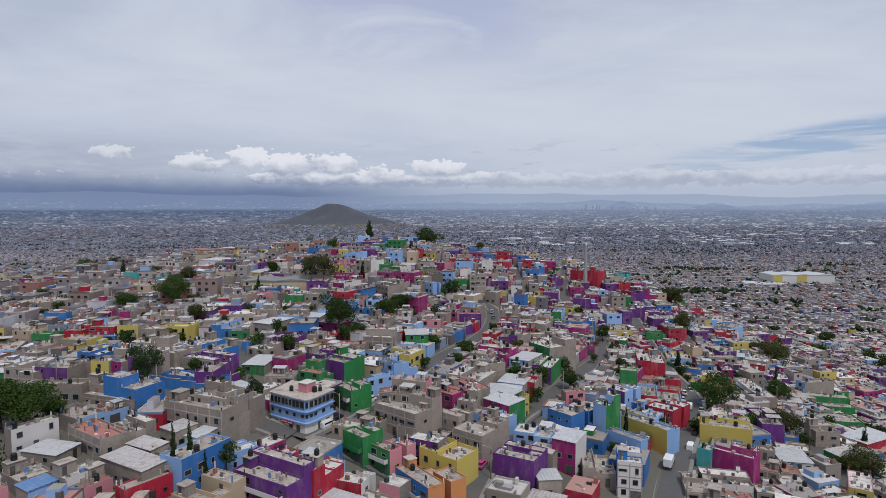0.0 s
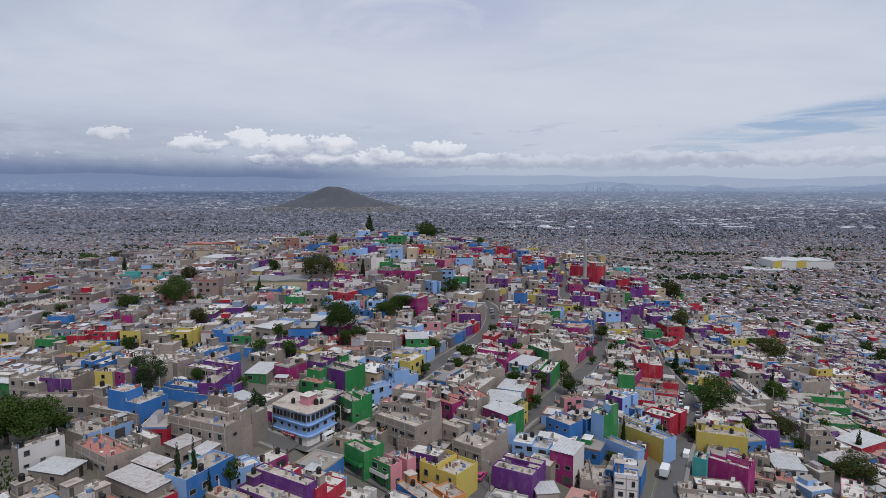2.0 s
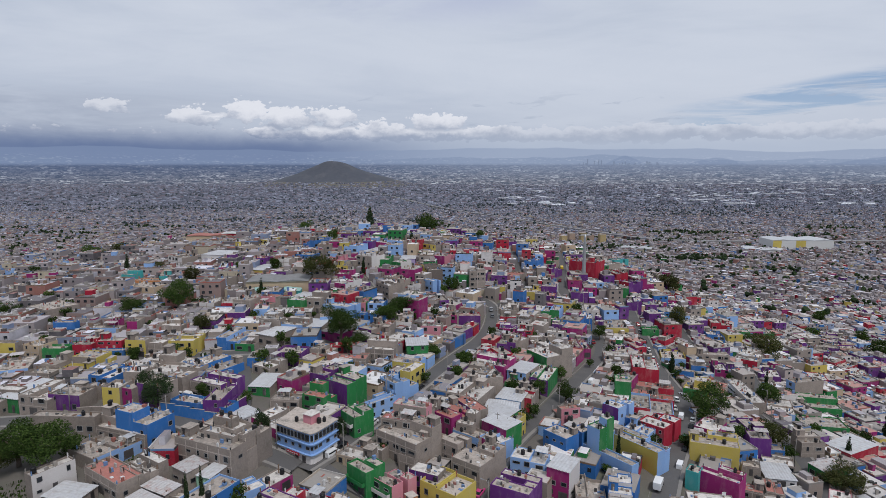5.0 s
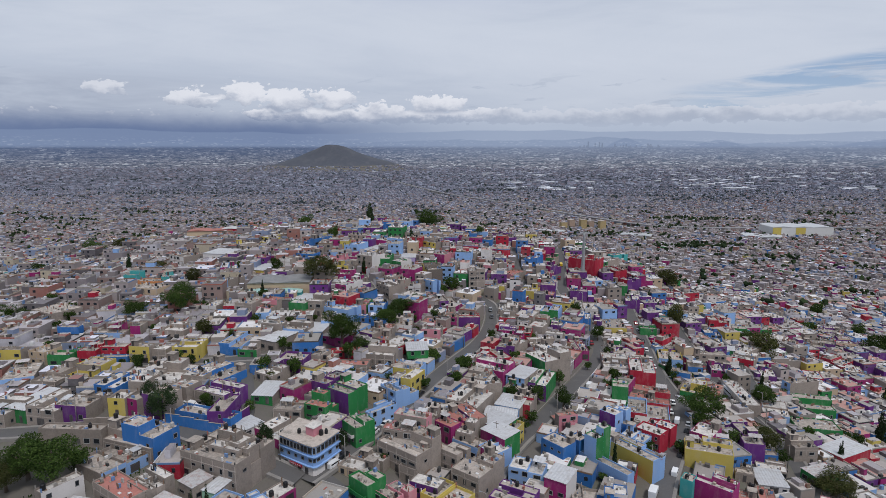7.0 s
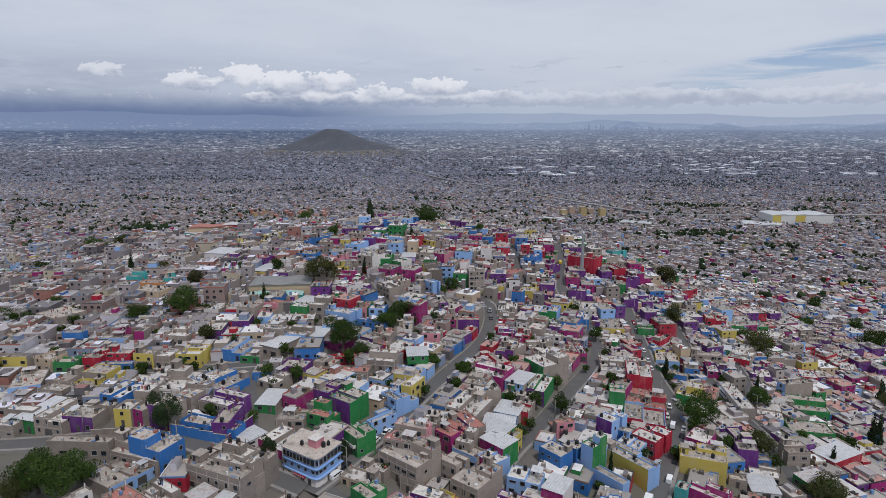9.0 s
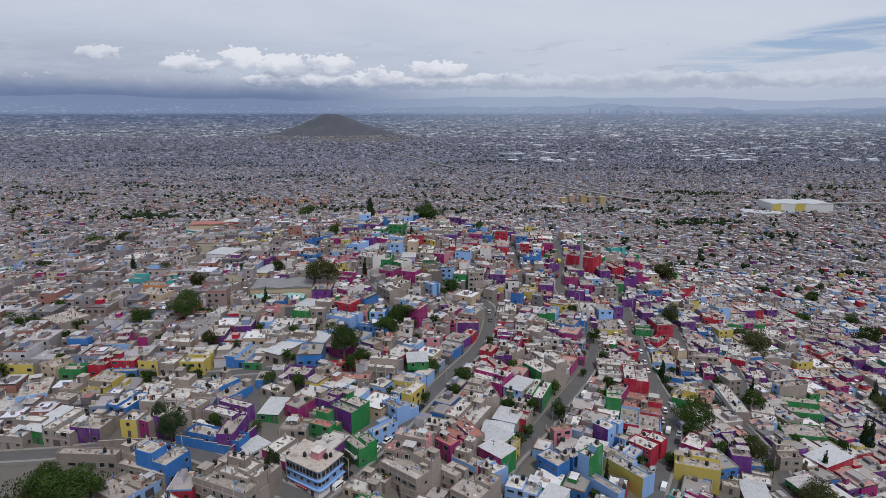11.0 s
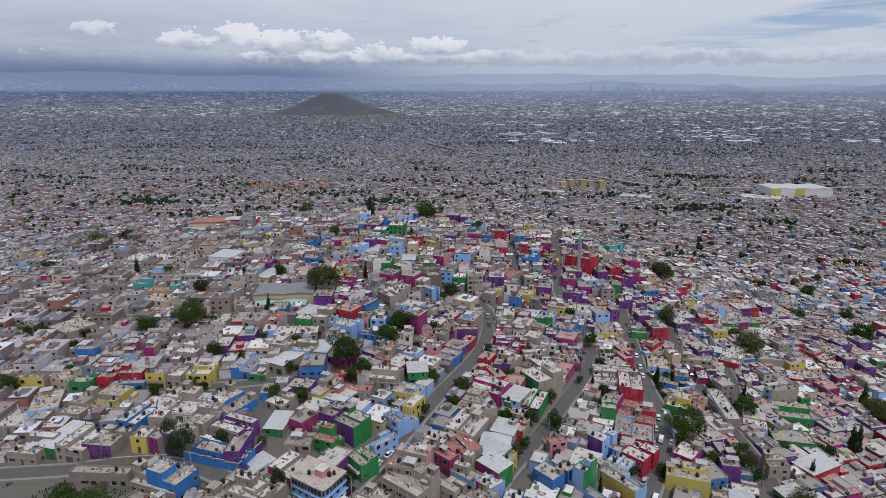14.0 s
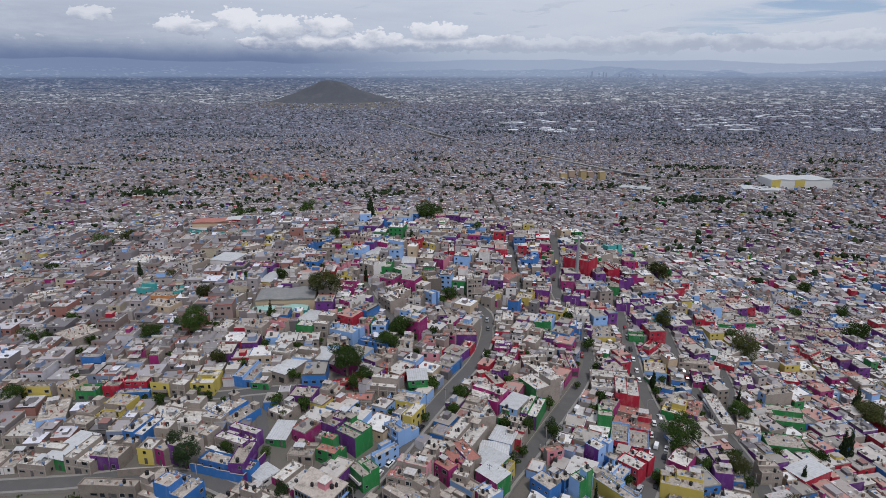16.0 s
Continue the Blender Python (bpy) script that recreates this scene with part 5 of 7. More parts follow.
house(-8.2, 185.7, 63, 9.7, 3.8, 2.3, "yellow", "pale", "yellow")
house(-14.6, 193.4, -19, 13.0, 7.8, 1.3, "yellow", "slab", "sky")
house(-9.1, 205.7, 7, 7.9, 9.1, 2, "green", "sheet", "green")
house(-22.4, 199.8, -10, 10.5, 6.2, 1.5, "grey", "pale")
house(-31.0, 191.4, -5, 10.4, 7.7, 1.2, "grey", "terra")
house(-63.7, 203.8, -28, 8.1, 14.8, 1.5, "grey", "sheet")
house(-68.9, 197.9, -7, 7.1, 3.6, 1, "green", "slab")
house(-54.5, 166.9, -6, 6.6, 10.8, 1, "green", "sheet")
house(-45.3, 160.5, -6, 8.4, 7.7, 1, "grey", "slab")
house(-51.9, 150.7, 54, 6.8, 6.0, 1, "white", "sheet")


# ---- the rest of the hill town ----
def town_turn(x, y):
    """The way that the rows of houses face in each quarter."""
    if x < -48:
        return 3.0
    if x < 84 and y < 290:
        return -27.0
    if x < 84:
        return -8.0
    return 8.0 if y > 280 else 14.0


def fill_hill():
    r = random.Random(31)
    made, loose = 0, []
    for w, d, share in ((8.6, 10.0, 0.10), (7.0, 8.0, 0.10), (5.4, 6.4, 0.12), (4.0, 4.6, 0.14), (2.8, 3.0, 0.18), (2.0, 2.2, 0.2)):
        spots = [(x + r.uniform(-2, 2), y + r.uniform(-2, 2)) for x in np.arange(-330, 470, w * 0.55) for y in np.arange(95, 455, d * 0.55)]
        r.shuffle(spots)
        spots.sort(key=lambda p: p[1] // 40)
        for x, y in spots:
            if not -0.80 * y - 40 < x < 0.80 * y + 50 or (x < -70 and y < 132) or (-130 < x < -74 and y < 142):
                continue
            if TAKEN[int(x - OX), int(y + d / 2 - OY)]:
                continue
            turn = town_turn(x, y) + r.uniform(-4, 4)
            ww, dd = w * r.uniform(0.85, 1.15), d * r.uniform(0.85, 1.15)
            ix, iy = cells(x, y, ww, dd, turn, -0.3)
            if TAKEN[ix, iy].mean() > share:
                continue
            if ww < 3.4 and y < 250 or ww < 5 and y < 168:
                continue
            bright = x > -40 + 0.25 * (y - 200) - 60 and y < 420
            front = r.choice(("grey", "grey", "grey", "white", "tan", "dark", "sky", "pink")) if not bright or r.random() < 0.42 else r.choice(("purple", "magenta", "blue", "sky", "red", "yellow", "green", "purple", "magenta"))
            n = r.choice((1, 1, 2, 2, 2, 3)) if ww > 4.5 else r.choice((1, 1, 1.5))
            if y < 235 and -150 < x < 170:  # yards and low backs between the known houses
                n = r.choice((1, 1, 1, 1.5))
                if r.random() < 0.5:
                    front = r.choice(("grey", "grey", "grey", "dark", "white", "tan"))
            if ww > 4.9 and y < 230 and made < 55:
                made += 1
                house(x, y, turn, ww, dd, n, front, r.choice(("slab", "slab", "slab", "pale", "pale", "sheet", "terra", "rust")) if ww < 9 else r.choice(("slab", "slab", "pale")), r.choice(("grey", "grey", front)))
            else:
                TAKEN[ix, iy] = True
                c, s = math.cos(radians(turn)), math.sin(radians(turn))
                px, py = x - dd / 2 * s, y + dd / 2 * c
                g = gz(px, py)
                loose.append((bright and (ww > 4.6 or r.random() < (0.5 if x > 50 else 0.10)), px, py, g - 3, ww, dd, 3 + 2.65 * n + 0.3, radians(turn)))
                if r.random() < 0.55 and ww > 5:
                    hh = r.uniform(0.5, 2.4)
                    loose.append((r.random() < 0.3, px + r.uniform(-0.2, 0.2) * ww, py + r.uniform(-0.2, 0.25) * dd, g + 2.65 * n + 0.2, ww * r.uniform(0.2, 0.5), dd * r.uniform(0.2, 0.5), hh, radians(turn)))
    bits = []
    for flag, px, py, foot, ww, dd, h, a in list(loose):
        if ww < 3.4:
            continue
        c, s = math.cos(a), math.sin(a)
        for _ in range(int(ww * dd / 9)):
            u, v = r.uniform(-0.46, 0.42) * ww, r.uniform(-0.46, 0.42) * dd
            bits.append((px + u * c - v * s, py + u * s + v * c, foot + h - 0.02, r.uniform(0.3, 1.5), r.uniform(0.3, 1.3), r.choice((0.1, 0.3, 0.6, 1.0, 1.4)), a))
        t = 0.18  # parapets
        if r.random() < 0.6:
            for u, v, bw, bd in ((0, -dd / 2 + t / 2, ww, t), (0, dd / 2 - t / 2, ww, t), (-ww / 2 + t / 2, 0, t, dd - 2 * t), (ww / 2 - t / 2, 0, t, dd - 2 * t)):
                bits.append((px + u * c - v * s, py + u * s + v * c, foot + h - 0.05, bw, bd, 0.5, a))
    many_boxes("hill_roof_clutter", bits, [CLUTTER, CLUTTER], "crates, boards and parapets on crowded roofs", "clutter")
    for flag, walls, words in ((True, HILL_WALLS, "crowded small houses in bright mixed paint"), (False, FAR_WALLS, "crowded small houses of bare grey concrete")):
        many_boxes("hill_houses", [q[1:] for q in loose if q[0] == flag], [walls, SLOPE_ROOFS if flag else FAR_ROOFS], words, "houses")
    # dark windows and doors on their fronts
    panes = []
    for flag, x, y, foot, w, d, h, a in loose:
        if w < 4.5 or foot + h - 3 < gz(x, y) - 1:
            continue
        base = gz(x, y)
        for lvl in range(max(1, int((h - 3) / 2.65))):
            for i in range(max(1, int(w / 2.8))):
                if r.random() < 0.3:
                    continue
                u = -w / 2 + w * (i + 0.5) / max(1, int(w / 2.8))
                v = -d / 2
                panes.append((x + u * math.cos(a) - v * math.sin(a), y + u * math.sin(a) + v * math.cos(a), base + 2.65 * lvl + 0.9, r.uniform(0.8, 1.5), 0.10, r.uniform(0.9, 1.2), a))
    many_boxes("hill_windows", panes, [GLASS, FRAME], "small dark windows of the crowded houses", "windows")


for _x, _y, _w, _d, _t in ((-75, 256, 31, 22, 6), (-164, 399, 36, 16, 15), (-146, 408, 18, 12, 15), (-68, 152, 19, 9, -12)):
    _ix, _iy = cells(_x, _y, _w, _d, _t)
    TAKEN[_ix, _iy] = True
fill_hill()


# ---- the city on the plain ----
VIADUCT = [(-1100, 6000), (-880, 5260), (-554, 4024), (-251, 3128), (0, 2290), (188, 1964), (447, 1370), (560, 1325), (680, 1318), (849, 1325), (1100, 1330)]


def near_line(x, y, line):
    """How far each point lies from a line of points."""
    best = np.full(np.shape(x), 1e9)
    for (ax, ay), (bx, by) in zip(line, line[1:]):
        k = np.clip(((x - ax) * (bx - ax) + (y - ay) * (by - ay)) / ((bx - ax) ** 2 + (by - ay) ** 2), 0, 1)
        best = np.minimum(best, np.hypot(x - ax - k * (bx - ax), y - ay - k * (by - ay)))
    return best


def plain_town():
    g = np.random.default_rng(5)
    near, far = [], []
    seeds = [(x, y) for y in range(420, 2800, 190) for x in range(-2400, 2401, 210) if abs(x) < 0.80 * y + 260]
    seeds = np.array(seeds, float) + g.uniform(-70, 70, (len(seeds), 2))
    for k, (sx, sy) in enumerate(seeds):
        a = g.choice([0.0, 0.5, -0.35, 0.9, 0.2]) + g.uniform(-0.12, 0.12)
        i, j = np.meshgrid(np.arange(-28, 29), np.arange(-24, 25))
        u = i * 7.8 + np.floor(i / 12) * 6.0
        v = j * 9.6 + np.floor(j / 2) * 6.0
        u, v = (u + g.uniform(-1, 1, u.shape)).ravel(), (v + g.uniform(-1.2, 1.2, v.shape)).ravel()
        x, y = sx + u * math.cos(a) - v * math.sin(a), sy + u * math.sin(a) + v * math.cos(a)
        ok = (np.abs(x) < 0.80 * y + 60) & (y > 452) & (y < 2700) & (g.random(len(x)) < 0.93)
        x, y = x[ok], y[ok]
        d2 = (x[:, None] - seeds[:, 0]) ** 2 + (y[:, None] - seeds[:, 1]) ** 2
        own = d2.argmin(1) == k
        own &= ~(near_line(x, y, VIADUCT) < 17)
        x, y = x[own], y[own]
        n = len(x)
        h = g.choice([3.0, 5.6, 5.6, 8.2], n) + g.uniform(-0.3, 0.6, n)
        near.append(np.stack([x, y, ground_height(x, y) - 2.5, g.uniform(5.2, 8.3, n), g.uniform(6, 10.4, n), h + 2.5, np.full(n, a) + g.uniform(-0.04, 0.04, n)], -1))
    near = np.concatenate(near)
    tops = near[g.random(len(near)) < 0.6].copy()
    tops[:, 2] += tops[:, 5] - 0.1
    tops[:, 0] += g.uniform(-2, 2, len(tops))
    tops[:, 1] += g.uniform(-2.5, 2.5, len(tops))
    tops[:, 3] *= g.uniform(0.25, 0.6, len(tops))
    tops[:, 4] *= g.uniform(0.25, 0.6, len(tops))
    tops[:, 5] = g.uniform(0.8, 2.6, len(tops))
    gay = g.random(len(near)) < np.where((near[:, 0] > 30) & (near[:, 0] < 520) & (near[:, 1] < 700), 0.75, np.where(near[:, 1] < 760, 0.20, np.where(near[:, 1] < 1200, 0.08, 0.0)))
    many_boxes("slope_houses", near[gay], [HILL_WALLS, SLOPE_ROOFS], "small painted houses down the far slope", "houses")
    rest = np.concatenate([near[~gay], tops])
    # the share of houses in haze-tinted colours grows with distance
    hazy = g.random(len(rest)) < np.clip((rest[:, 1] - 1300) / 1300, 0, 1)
    many_boxes("plain_houses", rest[hazy], [HAZED_WALLS, HAZED_ROOFS], "low grey concrete houses far across the plain", "houses")
    many_boxes("plain_houses", rest[~hazy], [FAR_WALLS, FAR_ROOFS], "endless low grey concrete houses on the plain", "houses")
    y = np.sqrt(g.uniform(2650 ** 2, 5050 ** 2, 36000))
    x = g.uniform(-0.80, 0.80, len(y)) * y
    keep = near_line(x, y, VIADUCT) > 25
    x, y = x[keep], y[keep]
    n = len(y)
    far = np.stack([x, y, ground_height(x, y) - 1, g.uniform(9, 20, n) * np.where(y > 4500, 1.2, 1), g.uniform(9, 16, n), g.choice([4, 6, 9, 12], n) + 1.0, g.choice([0.1, 0.6, -0.3], n)], -1)
    many_boxes("distant_houses", far, [HAZED_WALLS, HAZED_ROOFS], "distant city blocks on the plain", "houses")
    sheds = []
    for k in range(56):  # factory quarters, more of them to the east
        y = math.sqrt(g.uniform(2500 ** 2, 5600 ** 2))
        x, a = g.uniform(0.05, 0.78) * y if k % 3 or y < 4200 else g.uniform(-0.75, 0.1) * y, g.choice([0.1, 0.6, -0.3])
        n = int(g.integers(4, 12))
        px, py = x + g.normal(0, 0.045 * y, n), y + g.normal(0, 0.02 * y, n)
        sheds.append(np.stack([px, py, ground_height(px, py) - 1, g.uniform(18, 56, n), g.uniform(18, 40, n), g.uniform(9, 14, n), np.full(n, a)], -1))
    many_boxes("distant_sheds", np.concatenate(sheds), [surface("shed_wall", (0.42, 0.43, 0.46), island=True), surface("shed_roof", (0.60, 0.62, 0.66), 0.6, island=True, vary=0.25)], "long pale factory sheds far off on the plain", "sheds")


plain_town()




# ---- water tanks on the roofs ----
def tank_mesh():
    bm = bmesh.new()
    zs = [(0.0, 0.52), (0.1, 0.55), (0.35, 0.55), (0.38, 0.53), (0.42, 0.55), (0.75, 0.55), (0.78, 0.53), (0.82, 0.55), (1.1, 0.55), (1.22, 0.5), (1.36, 0.26)]
    tube(bm, [(0, 0, z) for z, _ in zs], [r for _, r in zs], 12)
    me = bpy.data.meshes.new("tank_body")
    bm.to_mesh(me)
    bm.free()
    me.materials.append(TANK)
    bm = bmesh.new()
    tube(bm, [(0, 0, 1.34), (0, 0, 1.44), (0, 0, 1.47)], [0.27, 0.27, 0.15], 10)
    lid = bpy.data.meshes.new("lid")
    bm.to_mesh(lid)
    bm.free()
    lid.materials.append(TANK)
    return me, lid


TANK_ME, LID_ME = tank_mesh()
for x, y, z in TANK_SPOTS[:300]:
    t = tagged(new("water_tank"), "black plastic water tank standing on a flat roof", "water tank", "roof water tanks")
    t.matrix_basis = pose(x, y, z)
    shared("tank_body", TANK_ME, t, Matrix.Scale(rnd.uniform(0.85, 1.1), 4))
    shared("lid", LID_ME, t, Matrix.Scale(0.95, 4))


# ---- trees ----
def leaf_cloud(name, lobes, count, size, material, seed):
    """A crown of many small leaf sprays spread over uneven lobes (x, y, z, rx, rz)."""
    g = np.random.default_rng(seed)
    vol = np.array([l[3] ** 2 * l[4] for l in lobes])
    pick = g.choice(len(lobes), count, p=vol / vol.sum())
    L = np.array(lobes)[pick]
    d = g.normal(size=(count, 3))
    d /= np.linalg.norm(d, axis=1)[:, None]
    r = g.uniform(0.45, 1.06, count) ** 0.6
    p = L[:, :3] + d * r[:, None] * L[:, [3, 3, 4]]
    a = g.normal(size=(count, 3))
    a /= np.linalg.norm(a, axis=1)[:, None]
    b = np.cross(a, d + g.normal(scale=0.5, size=(count, 3)))
    b /= np.linalg.norm(b, axis=1)[:, None] + 1e-9
    s = size * g.uniform(0.6, 1.4, (count, 1))
    v = np.stack([p - a * s, p - b * s * 0.7, p + a * s, p + b * s * 0.7], 1).reshape(-1, 3)
    me = bpy.data.meshes.new(name)
    me.from_pydata(v.tolist(), [], np.arange(4 * count).reshape(-1, 4).tolist())
    me.materials.append(material)
    return me


def lobes_round(seed):
    g = np.random.default_rng(seed)
    out = [(0, 0, 0.62, 0.30, 0.26)]
    for k in range(9):
        a, z = k * 2.4 + g.uniform(-0.4, 0.4), g.uniform(0.36, 0.84)
        rr = g.uniform(0.17, 0.33) * (1.15 - abs(z - 0.58))
        out.append((rr * math.cos(a), rr * math.sin(a), z, g.uniform(0.12, 0.21), g.uniform(0.10, 0.17)))
    return out


def lobes_spire(seed):
    g = np.random.default_rng(seed)
    return [(g.uniform(-0.06, 0.06), g.uniform(-0.06, 0.06), z, 0.06 + 0.42 * (1 - z) ** 0.7 * min(1, z * 6), 0.09) for z in np.linspace(0.1, 0.96, 12)]


CROWNS = {
    "s": [leaf_cloud("crown", lobes_round(90 + k), 1300, 0.034, LEAF, 90 + k) for k in range(3)],
    "r": [leaf_cloud("crown", lobes_round(k), 8500, 0.0135, LEAF, 40 + k) for k in range(4)],
    "o": [leaf_cloud("crown", lobes_round(20 + k), 7500, 0.0135, LEAF_DRY, 60 + k) for k in range(3)],
    "d": [leaf_cloud("crown", lobes_round(30 + k), 7000, 0.0145, LEAF_DARK, 70 + k) for k in range(2)],
    "c": [leaf_cloud("crown", lobes_spire(50 + k), 2600, 0.035, LEAF_DARK, 80 + k) for k in range(2)],
}


def trunk_mesh(seed, spire):
    g = random.Random(seed)
    bm = bmesh.new()
    if spire:
        tube(bm, [(0, 0, -0.08), (0, 0, 0.3), (0, 0, 0.9)], [0.05, 0.04, 0.01], 7)
    else:
        tube(bm, [(0, 0, -0.08), (0.01, 0, 0.15), (-0.01, 0.02, 0.38), (0, 0, 0.6)], [0.045, 0.036, 0.028, 0.012], 8)
        for k in range(6):
            a, z = k * 1.1 + g.uniform(-0.3, 0.3), g.uniform(0.2, 0.42)
            r = g.uniform(0.2, 0.32)
            tube(bm, [(0, 0, z), (r * 0.5 * math.cos(a), r * 0.5 * math.sin(a), z + 0.12), (r * math.cos(a), r * math.sin(a), z + 0.27)], [0.02, 0.013, 0.005], 6)
    me = bpy.data.meshes.new("trunk")
    bm.to_mesh(me)
    bm.free()
    me.materials.append(BARK)
    return me


TRUNKS = {True: [trunk_mesh(1, True)], False: [trunk_mesh(k, False) for k in (2, 3, 4)]}
TREE_WORDS = {"r": "leafy green broad tree among the houses", "o": "dry olive-green spreading tree among the houses", "d": "dark green bushy conifer among the houses", "c": "slim dark green cypress among the houses"}


def tree(x, y, w, h, kind):
    t = tagged(new("cypress" if kind == "c" else "tree"), TREE_WORDS[kind], "tree", "trees on the hill")
    t.matrix_basis = pose(x, y, gz(x, y) - 0.1, 0, 0, rnd.uniform(0, 360))
    m = Matrix.Diagonal((w * 1.2, w * 1.2, h * 1.05, 1))
    shared("trunk", rnd.choice(TRUNKS[kind == "c"]), t, m)
    shared("crown", rnd.choice(CROWNS["s" if kind == "r" and w < 5.5 else kind]), t, m)


tree(-108.9, 236.8, 12.3, 14.4, "r")
tree(-115.6, 266, 7.2, 12.5, "o")
tree(-58.1, 272.5, 17.9, 16.7, "o")
tree(-37.4, 209.6, 12.9, 14.7, "r")
tree(-22.4, 230.9, 10, 10.5, "r")
tree(-18.2, 250, 13.3, 9, "r")
tree(-10.6, 255.8, 7.6, 10.3, "r")
tree(-145.7, 295.3, 8.3, 8.8, "o")
tree(-165.4, 304.3, 3.5, 11, "c")
tree(-79.2, 251.7, 2.5, 9.3, "c")
tree(-83.6, 289.8, 6.2, 8.1, "r")
tree(-48.9, 392.8, 7.1, 17.3, "c")
tree(-64.7, 345, 7, 10.3, "r")
tree(-105.3, 447.3, 12.7, 16.7, "r")
tree(-10.8, 394.8, 18, 15.7, "r")
tree(23.5, 375.3, 7.5, 11.8, "r")
tree(-18.7, 343.7, 4.1, 9.4, "c")
tree(4.5, 285.7, 8.9, 10, "r")
tree(-40.4, 295.1, 2.4, 7.7, "c")
tree(93.5, 198, 13.7, 13.5, "r")
tree(110.6, 186.4, 11.8, 9.5, "o")
tree(131.2, 227.3, 9.2, 10.6, "r")
tree(133.9, 233.8, 2.7, 13, "c")
tree(96.8, 239.8, 3.1, 8.9, "c")
tree(65.7, 284.2, 8, 8, "r")
tree(146.7, 377.6, 17.2, 16.4, "o")
tree(122.3, 299.1, 10.8, 14.9, "o")
tree(167.5, 295.5, 17.9, 16.5, "o")
tree(167.7, 313.4, 11.9, 8.6, "r")
tree(287.1, 373.7, 17.4, 18.3, "r")
tree(206.2, 248.2, 16, 16.8, "o")
tree(207.7, 259.8, 4.6, 16.5, "c")
tree(170.2, 213.5, 4.2, 14.6, "c")
tree(174.4, 215.7, 3.7, 14.2, "c")
tree(138.2, 189, 2.7, 9, "c")
tree(313.9, 430.5, 14.1, 12.5, "r")
tree(312.2, 477.6, 12.7, 14.5, "r")
tree(255.8, 398.7, 15.5, 10.2, "r")
tree(41.3, 188.9, 6.3, 8, "r")
tree(24.4, 171.5, 5, 4.8, "r")
tree(64.2, 170.3, 4.4, 4.6, "r")
tree(-157, 188.6, 12.6, 8.2, "r")
tree(-78.7, 154, 8.5, 10.2, "d")
tree(-68.2, 161.6, 5.7, 6, "r")
tree(-56.2, 161.1, 3.2, 4.2, "r")
tree(-59.5, 186.7, 4.8, 6, "r")
tree(-55.4, 180.4, 3.9, 4, "o")
tree(-89.8, 212.5, 6.7, 9.4, "o")
tree(-30.5, 208.3, 8.4, 5.9, "r")
tree(-5.9, 187.7, 3.9, 4.5, "r")
tree(-231.3, 385.2, 16.1, 11.3, "r")
tree(-215.1, 392, 14.2, 11.2, "o")
tree(-236.8, 338.2, 10.7, 8.7, "r")
tree(-177.9, 233.3, 15.1, 7, "r")
tree(-127.5, 235.3, 10.1, 7.6, "r")
tree(-329, 917.2, 28.8, 18.1, "r")
tree(-314.9, 944.1, 21.5, 16.5, "r")
tree(-286.5, 942.5, 21.3, 16.3, "r")
tree(71.7, 261.7, 6.4, 7.9, "r")
tree(63.2, 251.1, 3.3, 4.7, "r")
tree(62.4, 243.4, 3.3, 4, "r")
tree(58.6, 226, 3.1, 3.8, "r")
tree(61.7, 255.6, 3.9, 6.5, "r")
tree(115.7, 321.7, 3.2, 8.9, "c")
tree(112.7, 180.9, 5, 4.7, "r")
tree(-90.1, 124.4, 13.5, 12.5, "r")
tree(-98, 127.5, 11, 10.5, "r")
tree(-88.2, 131.1, 5.7, 5, "r")
tree(-52, 111, 1.6, 11.8, "c")
tree(-50.2, 114.1, 1.6, 11.5, "c")
tree(-46.9, 113.1, 1.6, 6.7, "c")
tree(-44.4, 118, 4, 7, "r")
tree(-45.5, 140.4, 5, 11, "d")
tree(-27.5, 147.5, 4.5, 9, "d")
tree(49.4, 155.9, 1.7, 11, "c")
tree(55, 156.1, 1.6, 3.9, "c")
tree(121.5, 166, 15, 9, "o")
tree(76.4, 174, 4.8, 4.5, "r")
tree(28.8, 176.9, 4.3, 4.6, "r")
tree(45.8, 153.4, 3.6, 2.8, "r")
tree(-84.5, 159.7, 5.4, 9.4, "d")
tree(-16.1, 147.2, 3, 3.5, "r")
tree(17.7, 159.7, 4.3, 4.1, "o")
tree(13.8, 146.4, 2.7, 4.8, "r")
tree(-100.3, 123.5, 8.6, 7.2, "o")


def small_trees():
    """Young trees and shrubs in the yards, wherever there is room."""
    made = 0
    for _ in range(9000):
        y = rnd.uniform(185, 440)
        x = rnd.uniform(-0.78, 0.8) * y
        ix, iy = cells(x, y - 1.2, 2.4, 2.4, 0)
        if made < 130 and TAKEN[ix, iy].mean() < 0.45:
            TAKEN[ix, iy] = True
            made += 1
            w = rnd.uniform(2.2, 5.2)
            tree(x, y, w, w * rnd.uniform(1.0, 1.6), "r")


small_trees()


